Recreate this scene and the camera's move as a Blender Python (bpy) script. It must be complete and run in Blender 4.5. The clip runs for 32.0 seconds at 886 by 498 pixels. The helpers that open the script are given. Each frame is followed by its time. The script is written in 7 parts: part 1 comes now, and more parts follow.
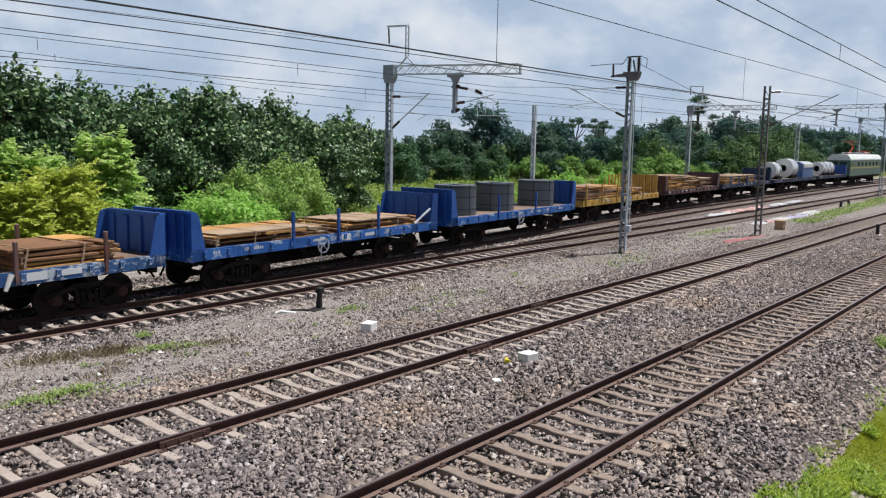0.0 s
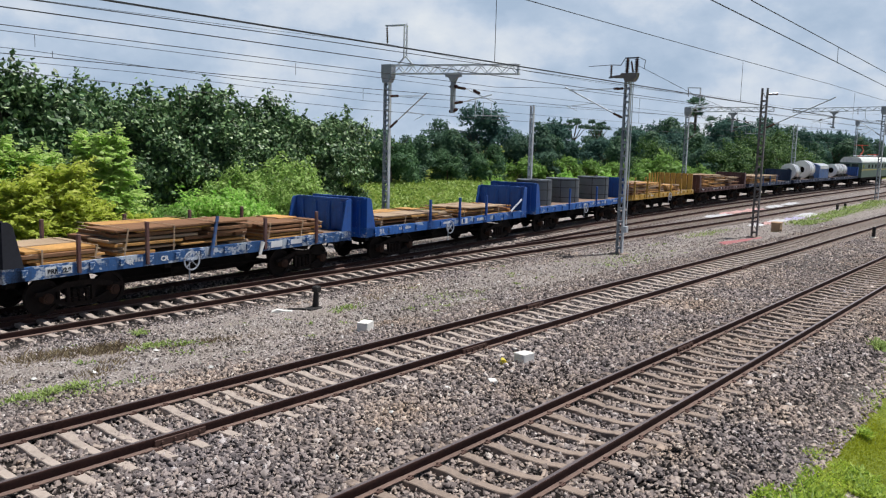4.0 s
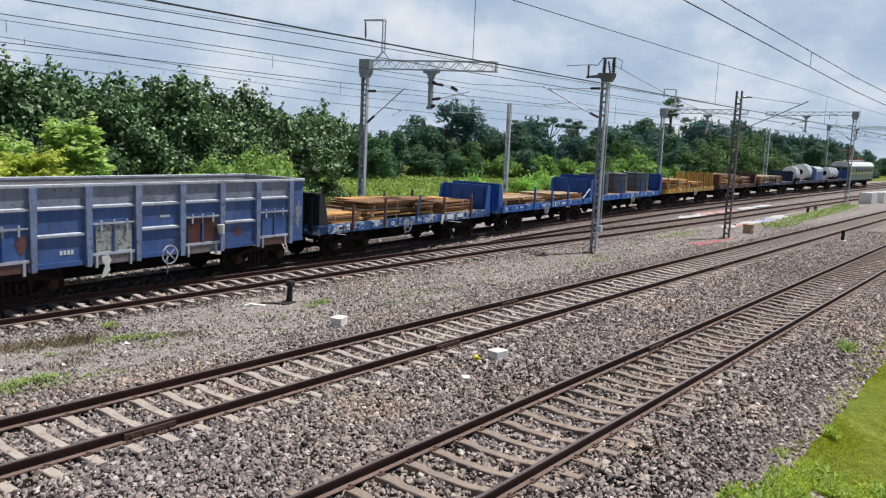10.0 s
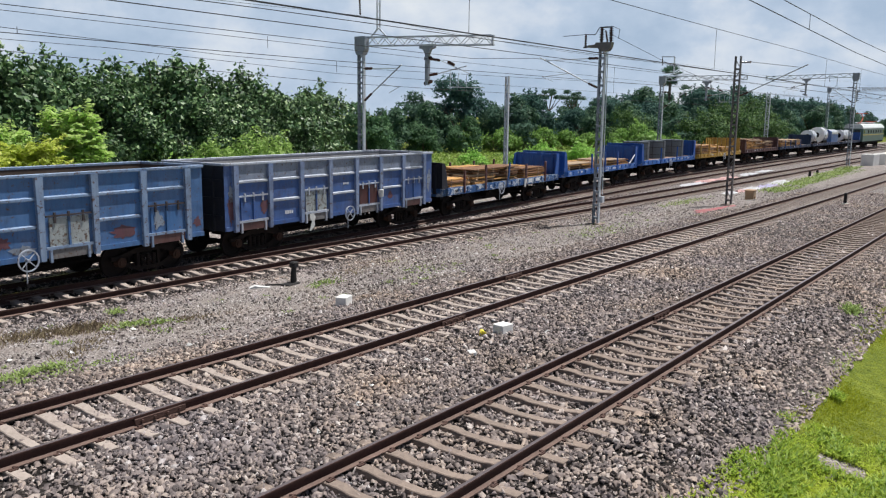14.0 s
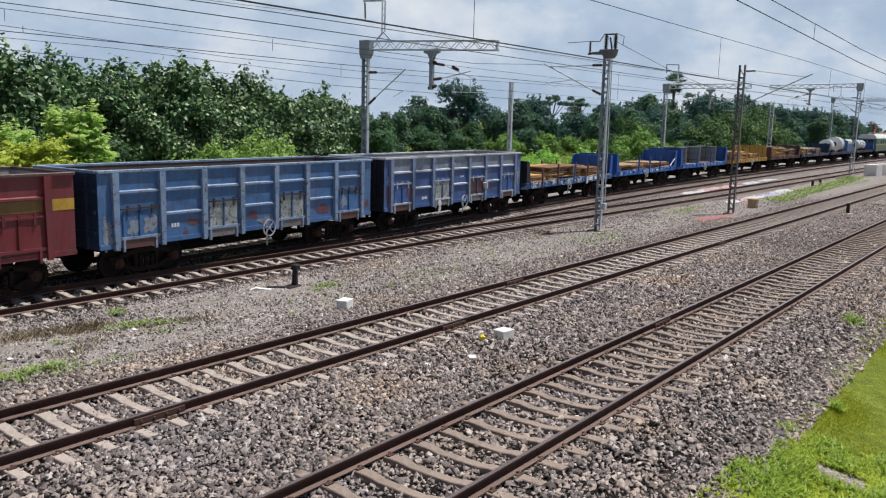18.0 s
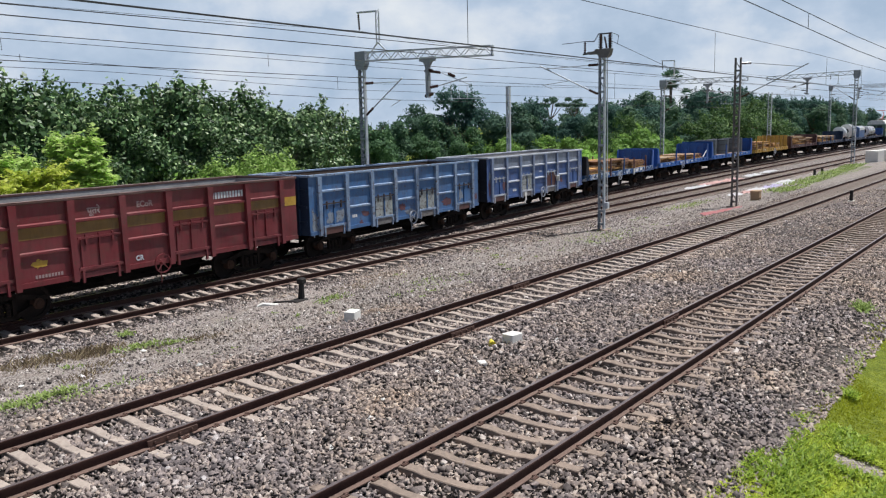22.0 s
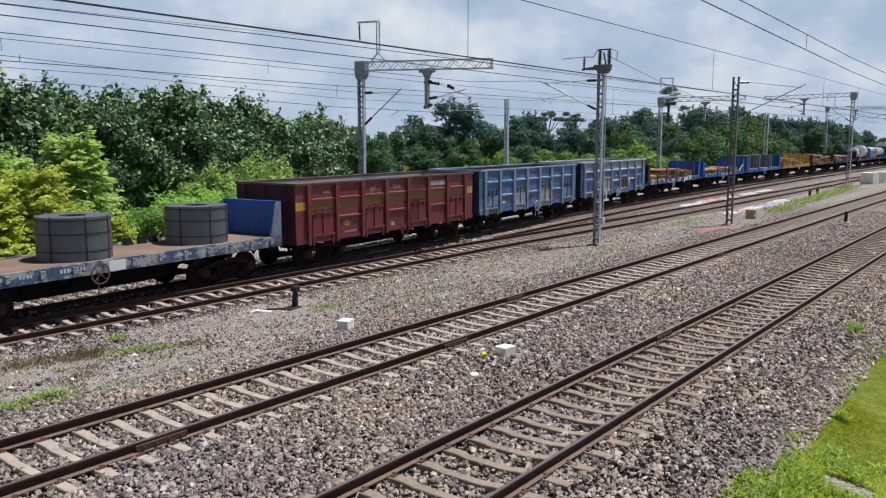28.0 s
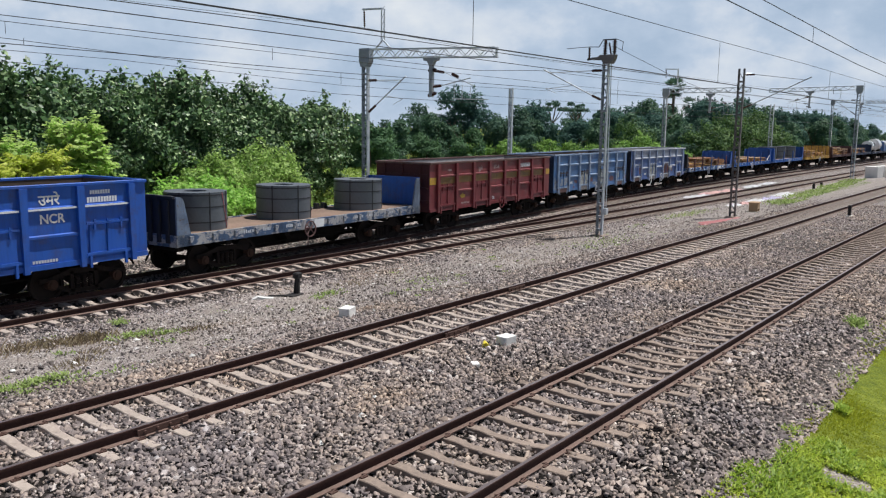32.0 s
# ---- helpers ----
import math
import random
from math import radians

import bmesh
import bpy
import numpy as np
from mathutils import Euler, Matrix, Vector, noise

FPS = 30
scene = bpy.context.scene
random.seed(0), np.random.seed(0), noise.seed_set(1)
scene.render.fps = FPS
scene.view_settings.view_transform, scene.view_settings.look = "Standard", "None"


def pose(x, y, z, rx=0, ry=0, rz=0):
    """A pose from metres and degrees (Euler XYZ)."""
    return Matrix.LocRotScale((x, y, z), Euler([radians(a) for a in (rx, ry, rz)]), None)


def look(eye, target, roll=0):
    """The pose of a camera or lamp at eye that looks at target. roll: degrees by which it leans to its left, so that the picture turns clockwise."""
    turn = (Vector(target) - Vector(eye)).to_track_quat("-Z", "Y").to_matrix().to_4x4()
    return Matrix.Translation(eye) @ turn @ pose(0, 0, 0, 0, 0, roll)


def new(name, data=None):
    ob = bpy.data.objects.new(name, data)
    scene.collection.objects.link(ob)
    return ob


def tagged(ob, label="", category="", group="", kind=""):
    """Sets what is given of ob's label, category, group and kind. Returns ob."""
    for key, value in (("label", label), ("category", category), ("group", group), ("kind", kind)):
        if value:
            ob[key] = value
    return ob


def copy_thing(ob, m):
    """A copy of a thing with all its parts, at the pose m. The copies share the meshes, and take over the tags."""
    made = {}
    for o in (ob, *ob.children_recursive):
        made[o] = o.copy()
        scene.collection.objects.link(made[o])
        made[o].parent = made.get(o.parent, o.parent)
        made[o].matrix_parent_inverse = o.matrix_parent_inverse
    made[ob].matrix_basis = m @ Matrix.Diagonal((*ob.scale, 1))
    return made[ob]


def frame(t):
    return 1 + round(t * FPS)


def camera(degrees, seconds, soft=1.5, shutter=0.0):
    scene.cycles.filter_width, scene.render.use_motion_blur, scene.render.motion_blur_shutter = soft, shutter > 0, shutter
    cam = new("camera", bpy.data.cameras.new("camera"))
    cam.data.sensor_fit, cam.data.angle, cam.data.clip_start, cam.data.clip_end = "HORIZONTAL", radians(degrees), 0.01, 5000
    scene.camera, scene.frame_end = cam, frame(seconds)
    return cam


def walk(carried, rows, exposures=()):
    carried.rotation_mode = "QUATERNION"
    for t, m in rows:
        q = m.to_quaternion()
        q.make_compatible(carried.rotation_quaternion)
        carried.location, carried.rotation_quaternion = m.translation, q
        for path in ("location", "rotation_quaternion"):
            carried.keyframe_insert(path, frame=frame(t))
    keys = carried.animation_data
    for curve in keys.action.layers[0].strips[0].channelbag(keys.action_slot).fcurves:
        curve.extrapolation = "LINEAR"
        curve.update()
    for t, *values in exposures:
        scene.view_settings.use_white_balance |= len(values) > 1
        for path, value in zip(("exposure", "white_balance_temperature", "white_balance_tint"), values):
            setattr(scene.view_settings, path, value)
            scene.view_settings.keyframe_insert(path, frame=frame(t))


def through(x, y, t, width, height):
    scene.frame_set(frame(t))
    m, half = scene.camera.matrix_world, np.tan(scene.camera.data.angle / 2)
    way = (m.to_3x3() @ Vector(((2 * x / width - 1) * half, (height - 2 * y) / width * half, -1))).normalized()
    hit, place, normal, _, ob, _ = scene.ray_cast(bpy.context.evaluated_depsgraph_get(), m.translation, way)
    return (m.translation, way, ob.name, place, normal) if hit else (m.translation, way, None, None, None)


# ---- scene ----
# ---------------------------------------------------------------- camera
EYE_Z = 4.546
cam = camera(57.23, 32.0, soft=1.2)


def aim(yaw, pitch, roll):
    return pose(0, 0, EYE_Z, 0, 0, yaw) @ pose(0, 0, 0, 90 + pitch, 0, 0) @ pose(0, 0, 0, 0, 0, roll)


AIM = [
    (0, -50.95, -7.46, 1.07), (0.5, -50.96, -7.47, 1.17), (1, -50.99, -7.50, 1.17), (1.5, -50.99, -7.50, 1.21), (2, -51.02, -7.50, 1.25),
    (2.5, -51.05, -7.50, 1.33), (3, -51.06, -7.50, 1.35), (3.5, -51.07, -7.48, 1.41), (5.5, -51.65, -7.43, 1.64), (6, -51.74, -7.42, 1.65),
    (6.5, -51.76, -7.45, 1.61), (7, -51.80, -7.46, 1.60), (7.5, -51.90, -7.45, 1.54), (8, -51.99, -7.49, 1.46), (8.5, -51.97, -7.71, 1.32),
    (9, -52.36, -7.83, 1.52), (9.5, -52.97, -7.68, 2.32), (10, -52.94, -7.66, 2.60), (10.5, -52.99, -8.54, 2.96), (11, -52.92, -8.79, 2.78),
    (11.5, -52.92, -8.82, 2.04), (12, -52.82, -9.05, 0.56), (12.5, -52.82, -9.12, 0.56), (13, -52.82, -9.13, 0.54), (13.5, -52.80, -9.41, 0.56),
    (14, -52.81, -9.35, 0.70), (14.5, -52.78, -9.33, 0.76), (16.5, -52.72, -9.30, 0.92), (17, -52.72, -9.27, 0.95), (17.5, -52.70, -9.22, 1.02),
    (18, -52.68, -9.03, 1.47), (18.5, -52.68, -8.69, 1.97), (19, -52.62, -8.34, 2.16), (19.5, -52.61, -8.10, 2.17), (20, -52.49, -8.01, 1.37),
    (20.5, -52.36, -8.08, -0.47), (21, -52.38, -8.35, -1.14), (21.5, -52.34, -8.54, -1.36), (22, -52.35, -8.54, -1.33), (22.5, -52.34, -8.49, -1.31),
    (23, -52.32, -8.49, -1.46), (23.5, -52.30, -8.27, -1.48), (24, -52.30, -7.91, -1.41), (24.5, -52.30, -7.46, -1.28), (25, -52.31, -7.19, -0.63),
    (25.5, -52.31, -7.05, -0.42), (27.5, -52.72, -7.35, 0.10), (28, -52.71, -7.76, 0.12), (28.5, -52.69, -8.76, 0.20), (29, -52.65, -8.67, 0.30),
    (29.5, -52.64, -8.59, 0.49), (30, -52.60, -8.60, 0.47), (30.5, -52.57, -8.64, 0.58), (31, -52.58, -8.58, 0.68), (31.5, -52.57, -8.58, 0.68),
    (32, -52.55, -8.55, 0.81),
]

walk(cam, [(t, aim(yaw, pitch, roll)) for t, yaw, pitch, roll in AIM], [(0, 0.14, 6430, 10), (12, 0.20, 6430, 10), (18, 0.12, 6430, 10), (22, 0.18, 6430, 10), (25, 0.09, 6430, 10), (31, 0.16, 6430, 10), (32, 0.15, 6430, 10)])

# ---------------------------------------------------------------- light
SUN_FROM = Vector((2.6, -1.35, 8.0)).normalized()
sun = new("sun", bpy.data.lights.new("sun", "SUN"))
sun.data.energy, sun.data.angle, sun.data.color = 5.0, radians(0.6), (1.0, 0.97, 0.925)
sun.matrix_world = look((0, 0, 60), Vector((0, 0, 60)) - SUN_FROM)
world = bpy.data.worlds.new("world")
scene.world = world
world.use_nodes = True
wn = world.node_tree.nodes
sky = wn.new("ShaderNodeTexSky")
sky.sky_type, sky.sun_disc = "NISHITA", False
sky.sun_elevation = math.asin(SUN_FROM.z)
sky.sun_rotation = math.atan2(SUN_FROM.x, SUN_FROM.y)
sky.air_density, sky.dust_density = 0.6, 0.6
wn["Background"].inputs["Strength"].default_value = 0.05
world.node_tree.links.new(sky.outputs["Color"], wn["Background"].inputs["Color"])


# ---------------------------------------------------------------- materials
def material(name):
    m = bpy.data.materials.new(name)
    m.use_nodes = True
    t = m.node_tree
    return m, t.nodes, t.links, t.nodes["Principled BSDF"]


def noise_tex(n, l, scale, detail=4.0, rough=0.6, coord=None, stretch=None):
    tc = n.new("ShaderNodeTexCoord")
    out = tc.outputs["Object"]
    if stretch:
        mp = n.new("ShaderNodeMapping")
        mp.inputs["Scale"].default_value = stretch
        l.new(out, mp.inputs["Vector"])
        out = mp.outputs["Vector"]
    if coord:
        out = coord
    t = n.new("ShaderNodeTexNoise")
    t.inputs["Scale"].default_value, t.inputs["Detail"].default_value, t.inputs["Roughness"].default_value = scale, detail, rough
    l.new(out, t.inputs["Vector"])
    return t


def ramp(n, l, fac, stops):
    r = n.new("ShaderNodeValToRGB")
    e = r.color_ramp.elements
    while len(e) < len(stops):
        e.new(0.5)
    for el, (at, col) in zip(e, stops):
        el.position, el.color = at, (*col, 1) if len(col) == 3 else col
    l.new(fac, r.inputs["Fac"])
    return r.outputs["Color"]


def mixed(n, l, fac, a, b, mode="MIX"):
    x = n.new("ShaderNodeMix")
    x.data_type, x.blend_type = "RGBA", mode
    for sock, v in ((x.inputs[0], fac), (x.inputs[6], a), (x.inputs[7], b)):
        if isinstance(v, (int, float)):
            sock.default_value = v
        elif isinstance(v, tuple):
            sock.default_value = (*v, 1)
        else:
            l.new(v, sock)
    return x.outputs[2]


def bumped(n, l, b, height, strength=0.3, dist=0.01):
    k = n.new("ShaderNodeBump")
    k.inputs["Strength"].default_value, k.inputs["Distance"].default_value = strength, dist
    l.new(height, k.inputs["Height"])
    l.new(k.outputs["Normal"], b.inputs["Normal"])


def painted(name, col, worn=(0.10, 0.055, 0.035), amount=0.5, rough=0.55, scale=1.0, fade=0.25):
    """Weathered paint on steel: fading, streaks down the sides and rust spots."""
    m, n, l, b = material(name)
    big = noise_tex(n, l, 0.7 * scale, 5)
    streak = noise_tex(n, l, 1.0, 6, 0.7, stretch=(9 * scale, 9 * scale, 1.1 * scale))
    spots = noise_tex(n, l, 9 * scale, 6, 0.7)
    pale = tuple(min(1, c * (1 - fade) + fade * 0.45) for c in col)
    c1 = mixed(n, l, ramp(n, l, big.outputs["Fac"], [(0.35, (0, 0, 0)), (0.7, (1, 1, 1))]), col, pale)
    dark = tuple(c * 0.55 for c in col)
    c2 = mixed(n, l, ramp(n, l, streak.outputs["Fac"], [(0.46, (0, 0, 0)), (0.72, (0.55, 0.55, 0.55))]), c1, dark)
    dirt = noise_tex(n, l, 2.2 * scale, 6, 0.72)
    c2 = mixed(n, l, ramp(n, l, dirt.outputs["Fac"], [(0.5, (0, 0, 0)), (0.75, (0.55, 0.55, 0.55))]), c2, tuple(0.45 * c + 0.02 for c in worn))
    edge = 0.72 - 0.22 * amount
    c3 = mixed(n, l, ramp(n, l, spots.outputs["Fac"], [(edge, (0, 0, 0)), (edge + 0.08, (1, 1, 1))]), c2, worn)
    l.new(c3, b.inputs["Base Color"])
    b.inputs["Roughness"].default_value = rough
    bumped(n, l, b, spots.outputs["Fac"], 0.25, 0.006)
    return m


def plain(name, col, rough=0.7, metal=0.0, vary=0.25, scale=4.0, bump=0.15, dist=0.01, gloss=0.5):
    """One colour with two scales of variation and a fine relief."""
    m, n, l, b = material(name)
    a, f = noise_tex(n, l, scale * 0.3, 4), noise_tex(n, l, scale * 6, 5, 0.7)
    lo, hi = tuple(c * (1 - vary) for c in col), tuple(min(1, c * (1 + vary)) for c in col)
    c1 = ramp(n, l, a.outputs["Fac"], [(0.3, lo), (0.7, hi)])
    c2 = mixed(n, l, 0.5, c1, ramp(n, l, f.outputs["Fac"], [(0.3, lo), (0.7, hi)]))
    l.new(c2, b.inputs["Base Color"])
    b.inputs["Roughness"].default_value, b.inputs["Metallic"].default_value = rough, metal
    b.inputs["Specular IOR Level"].default_value = gloss
    bumped(n, l, b, f.outputs["Fac"], bump, dist)
    return m


def chipped(name, col, under, rust, amount=0.5, rough=0.7):
    """Paint on a wagon sill, scraped through to chalky undercoat in ragged patches, with rust along the scrapes."""
    m, n, l, b = material(name)
    big = noise_tex(n, l, 1.0, 7, 0.72, stretch=(1.6, 1.6, 3.2))
    fine = noise_tex(n, l, 11, 6, 0.75)
    grime = noise_tex(n, l, 1.0, 6, 0.7, stretch=(6, 6, 1.2))
    c = mixed(n, l, ramp(n, l, fine.outputs["Fac"], [(0.3, (0, 0, 0)), (0.75, (1, 1, 1))]), tuple(0.6 * k for k in col), tuple(min(1, 1.35 * k + 0.02) for k in col))
    edge = 0.66 - 0.22 * amount
    c = mixed(n, l, ramp(n, l, big.outputs["Fac"], [(edge, (0, 0, 0)), (edge + 0.035, (1, 1, 1))]), c, under)
    c = mixed(n, l, ramp(n, l, fine.outputs["Fac"], [(0.58, (0, 0, 0)), (0.66, (1, 1, 1))]), c, rust)
    c = mixed(n, l, ramp(n, l, grime.outputs["Fac"], [(0.5, (0, 0, 0)), (0.7, (0.7, 0.7, 0.7))]), c, tuple(0.3 * k + 0.008 for k in col))
    l.new(c, b.inputs["Base Color"])
    b.inputs["Roughness"].default_value = rough
    bumped(n, l, b, big.outputs["Fac"], 0.3, 0.008)
    return m


def leafy(name, stops, rough=0.5, through=0.25, mottle=0.6, sheen=0.4):
    """Leaves: hue varies from leaf to leaf, with some light passing through."""
    m, n, l, b = material(name)
    g = n.new("ShaderNodeNewGeometry")
    col = ramp(n, l, g.outputs["Random Per Island"], stops)
    big = noise_tex(n, l, 0.5, 3)
    col = mixed(n, l, ramp(n, l, big.outputs["Fac"], [(0.35, (0, 0, 0)), (0.7, (mottle, mottle, mottle))]), col, stops[-1][1])
    l.new(col, b.inputs["Base Color"])
    b.inputs["Roughness"].default_value, b.inputs["Specular IOR Level"].default_value = rough, sheen
    tr = n.new("ShaderNodeBsdfTranslucent")
    l.new(col, tr.inputs["Color"])
    mx = n.new("ShaderNodeMixShader")
    mx.inputs["Fac"].default_value = through
    l.new(b.outputs["BSDF"], mx.inputs[1])
    l.new(tr.outputs["BSDF"], mx.inputs[2])
    l.new(mx.outputs["Shader"], n["Material Output"].inputs["Surface"])
    return m


def stony(name, stops, rough=0.9):
    m, n, l, b = material(name)
    g = n.new("ShaderNodeNewGeometry")
    col = ramp(n, l, g.outputs["Random Per Island"], stops)
    f = noise_tex(n, l, 30, 4)
    col = mixed(n, l, 0.15, col, ramp(n, l, f.outputs["Fac"], [(0.3, (0.05, 0.045, 0.042)), (0.7, (0.38, 0.34, 0.31))]))
    zone = noise_tex(n, l, 0.35, 5, 0.65)
    dust = ramp(n, l, zone.outputs["Fac"], [(0.35, (0.86, 0.88, 0.97)), (0.55, (0.98, 0.97, 0.98)), (0.7, (1.14, 1.06, 0.96))])
    l.new(mixed(n, l, 1.0, col, dust, "MULTIPLY"), b.inputs["Base Color"])
    b.inputs["Roughness"].default_value = rough
    return m


def ground_material():
    """Ballast near the tracks, bare dusty soil between them, grass beyond; stones and patches at several scales."""
    m, n, l, b = material("ground_mixed")
    tc = n.new("ShaderNodeTexCoord")
    v = n.new("ShaderNodeTexVoronoi")
    v.inputs["Scale"].default_value = 17
    l.new(tc.outputs["Object"], v.inputs["Vector"])
    grain = n.new("ShaderNodeTexVoronoi")
    grain.inputs["Scale"].default_value = 34
    l.new(tc.outputs["Object"], grain.inputs["Vector"])
    stones = ramp(n, l, v.outputs["Color"], [(0.1, (0.19, 0.168, 0.16)), (0.45, (0.43, 0.38, 0.36)), (0.75, (0.60, 0.55, 0.525)), (0.95, (0.72, 0.68, 0.655))])
    # Darker between the stones: shade of the crevices put into the colour.
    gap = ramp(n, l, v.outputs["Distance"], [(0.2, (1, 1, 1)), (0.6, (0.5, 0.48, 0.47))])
    col_attr = n.new("ShaderNodeVertexColor")
    col_attr.layer_name = "zones"
    sep = n.new("ShaderNodeSeparateColor")
    l.new(col_attr.outputs["Color"], sep.inputs["Color"])
    # Ballast base darkened to paint in the shade between the loose stones.
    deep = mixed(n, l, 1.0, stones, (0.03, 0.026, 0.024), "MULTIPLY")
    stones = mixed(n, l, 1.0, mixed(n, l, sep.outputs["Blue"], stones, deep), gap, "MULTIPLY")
    fine = noise_tex(n, l, 26, 6, 0.75)
    soil = ramp(n, l, fine.outputs["Fac"], [(0.3, (0.15, 0.128, 0.115)), (0.5, (0.26, 0.226, 0.205)), (0.72, (0.38, 0.34, 0.31))])
    pebble = ramp(n, l, grain.outputs["Color"], [(0.2, (0.09, 0.08, 0.075)), (0.55, (0.28, 0.25, 0.232)), (0.9, (0.55, 0.51, 0.485))])
    soil = mixed(n, l, ramp(n, l, noise_tex(n, l, 1.7, 5, 0.7).outputs["Fac"], [(0.42, (0, 0, 0)), (0.62, (1, 1, 1))]), pebble, soil)
    brown = noise_tex(n, l, 0.9, 6, 0.7)
    soil = mixed(n, l, ramp(n, l, brown.outputs["Fac"], [(0.5, (0, 0, 0)), (0.72, (0.7, 0.7, 0.7))]), soil, (0.235, 0.20, 0.165))
    patch = noise_tex(n, l, 0.55, 6, 0.65)
    soilish = n.new("ShaderNodeMath")
    soilish.operation = "MULTIPLY"
    l.new(ramp(n, l, patch.outputs["Fac"], [(0.33, (0, 0, 0)), (0.55, (1, 1, 1))]), soilish.inputs[0])
    l.new(sep.outputs["Red"], soilish.inputs[1])
    c = mixed(n, l, soilish.outputs[0], stones, soil)
    gpatch = noise_tex(n, l, 0.35, 6, 0.7)
    grass = ramp(n, l, noise_tex(n, l, 3.0, 6, 0.75).outputs["Fac"], [(0.25, (0.06, 0.08, 0.012)), (0.5, (0.14, 0.175, 0.022)), (0.75, (0.26, 0.29, 0.045))])
    gmask = n.new("ShaderNodeMath")
    gmask.operation = "MULTIPLY_ADD"
    l.new(gpatch.outputs["Fac"], gmask.inputs[0])
    gmask.inputs[1].default_value = 0.5
    l.new(sep.outputs["Green"], gmask.inputs[2])
    c = mixed(n, l, ramp(n, l, gmask.outputs[0], [(0.62, (0, 0, 0)), (0.8, (1, 1, 1))]), c, grass)
    l.new(c, b.inputs["Base Color"])
    b.inputs["Roughness"].default_value = 0.95
    b.inputs["Specular IOR Level"].default_value = 0.2
    bumped(n, l, b, v.outputs["Distance"], 0.9, 0.04)
    return m


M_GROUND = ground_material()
M_STONE = stony("ballast_stone", [(0.0, (0.06, 0.048, 0.046)), (0.3, (0.18, 0.148, 0.138)), (0.6, (0.30, 0.245, 0.22)), (0.82, (0.39, 0.315, 0.26)), (0.95, (0.45, 0.385, 0.34)), (1.0, (0.60, 0.55, 0.51))])
M_GRAVEL = stony("trodden_gravel", [(0.0, (0.06, 0.049, 0.044)), (0.3, (0.15, 0.125, 0.112)), (0.6, (0.27, 0.23, 0.205)), (0.85, (0.38, 0.33, 0.30)), (1.0, (0.62, 0.58, 0.55))])
M_RAIL = plain("rail_rust", (0.048, 0.024, 0.020), 0.9, 0.0, 0.4, 3, 0.3, gloss=0.25)
M_RAILTOP = plain("rail_head", (0.34, 0.27, 0.25), 0.32, 0.75, 0.2, 2, 0.05)
M_RAILFOOT = plain("dusty_rail_foot", (0.15, 0.098, 0.08), 0.9, 0, 0.35, 3, 0.3)
M_SLEEPER = plain("sleeper_concrete", (0.25, 0.195, 0.16), 0.9, 0, 0.38, 2.5, 0.35)
M_SLEEPER_PALE = plain("sunbleached_sleeper_concrete", (0.37, 0.31, 0.27), 0.9, 0, 0.35, 2.5, 0.35)
M_CLIP = plain("clip_steel", (0.09, 0.05, 0.04), 0.7, 0.4)
M_GALV = plain("galvanised_steel", (0.53, 0.57, 0.62), 0.5, 0.05, 0.2, 2)
M_MASTDARK = plain("mast_dark", (0.15, 0.14, 0.14), 0.6, 0.3, 0.3, 2)
M_MASTMID = plain("dull_galvanised_steel", (0.25, 0.28, 0.32), 0.55, 0.05, 0.25, 2)
M_WIRE = plain("contact_wire", (0.06, 0.06, 0.065), 0.5, 0.5, 0.1)
M_INSUL = plain("insulator_glaze", (0.06, 0.03, 0.025), 0.25, 0, 0.2)
M_UNDER = plain("running_gear", (0.013, 0.011, 0.010), 0.9, 0.0, 0.45, 3, 0.3, gloss=0.1)
M_WHEEL = plain("wheel_steel", (0.022, 0.017, 0.015), 0.8, 0.2, 0.4, gloss=0.15)
M_BLUE = painted("blue_paint", (0.008, 0.085, 0.37), worn=(0.04, 0.04, 0.06), amount=0.3, fade=0.03)
M_BLUE_WORN = painted("worn_blue_paint", (0.03, 0.12, 0.34), amount=0.8, fade=0.2)
M_BOXBLUE = painted("faded_blue_paint", (0.03, 0.095, 0.30), amount=0.6, fade=0.16)
M_BOXGREY = painted("chalky_grey_blue_paint", (0.20, 0.245, 0.34), amount=0.65, fade=0.25)
M_BOXRIB = painted("pale_worn_rib_paint", (0.17, 0.24, 0.41), amount=0.7, fade=0.25)
M_BOXRIB2 = painted("pale_blue_rib_paint", (0.18, 0.28, 0.45), amount=0.75, fade=0.3)
M_PALEBLUE = painted("weathered_pale_blue_paint", (0.09, 0.15, 0.26), worn=(0.13, 0.085, 0.06), amount=0.7, fade=0.4)
M_BOXBLUE2 = painted("steel_blue_paint", (0.042, 0.14, 0.34), amount=0.6, fade=0.14)
M_SILL_BLUE = chipped("scraped_blue_sill_paint", (0.018, 0.095, 0.28), (0.46, 0.52, 0.60), (0.07, 0.045, 0.04), 0.65)
M_SILL_DEEP = chipped("deep_blue_sill_paint", (0.012, 0.12, 0.45), (0.34, 0.42, 0.54), (0.06, 0.045, 0.05), 0.5)
M_SILL_PALE = chipped("weathered_pale_sill_paint", (0.05, 0.10, 0.20), (0.36, 0.36, 0.37), (0.11, 0.06, 0.04), 0.8)
M_SILL_YELLOW = chipped("scraped_yellow_sill_paint", (0.50, 0.29, 0.035), (0.55, 0.46, 0.25), (0.08, 0.045, 0.02), 0.45)
M_SILL_NAVY = chipped("grimy_navy_sill_paint", (0.010, 0.022, 0.062), (0.15, 0.17, 0.22), (0.03, 0.02, 0.02), 0.5)
M_NCR = painted("bright_blue_paint", (0.007, 0.088, 0.44), amount=0.12, fade=0.03)
M_RED = painted("oxide_red_paint", (0.165, 0.014, 0.021), amount=0.55, fade=0.07)
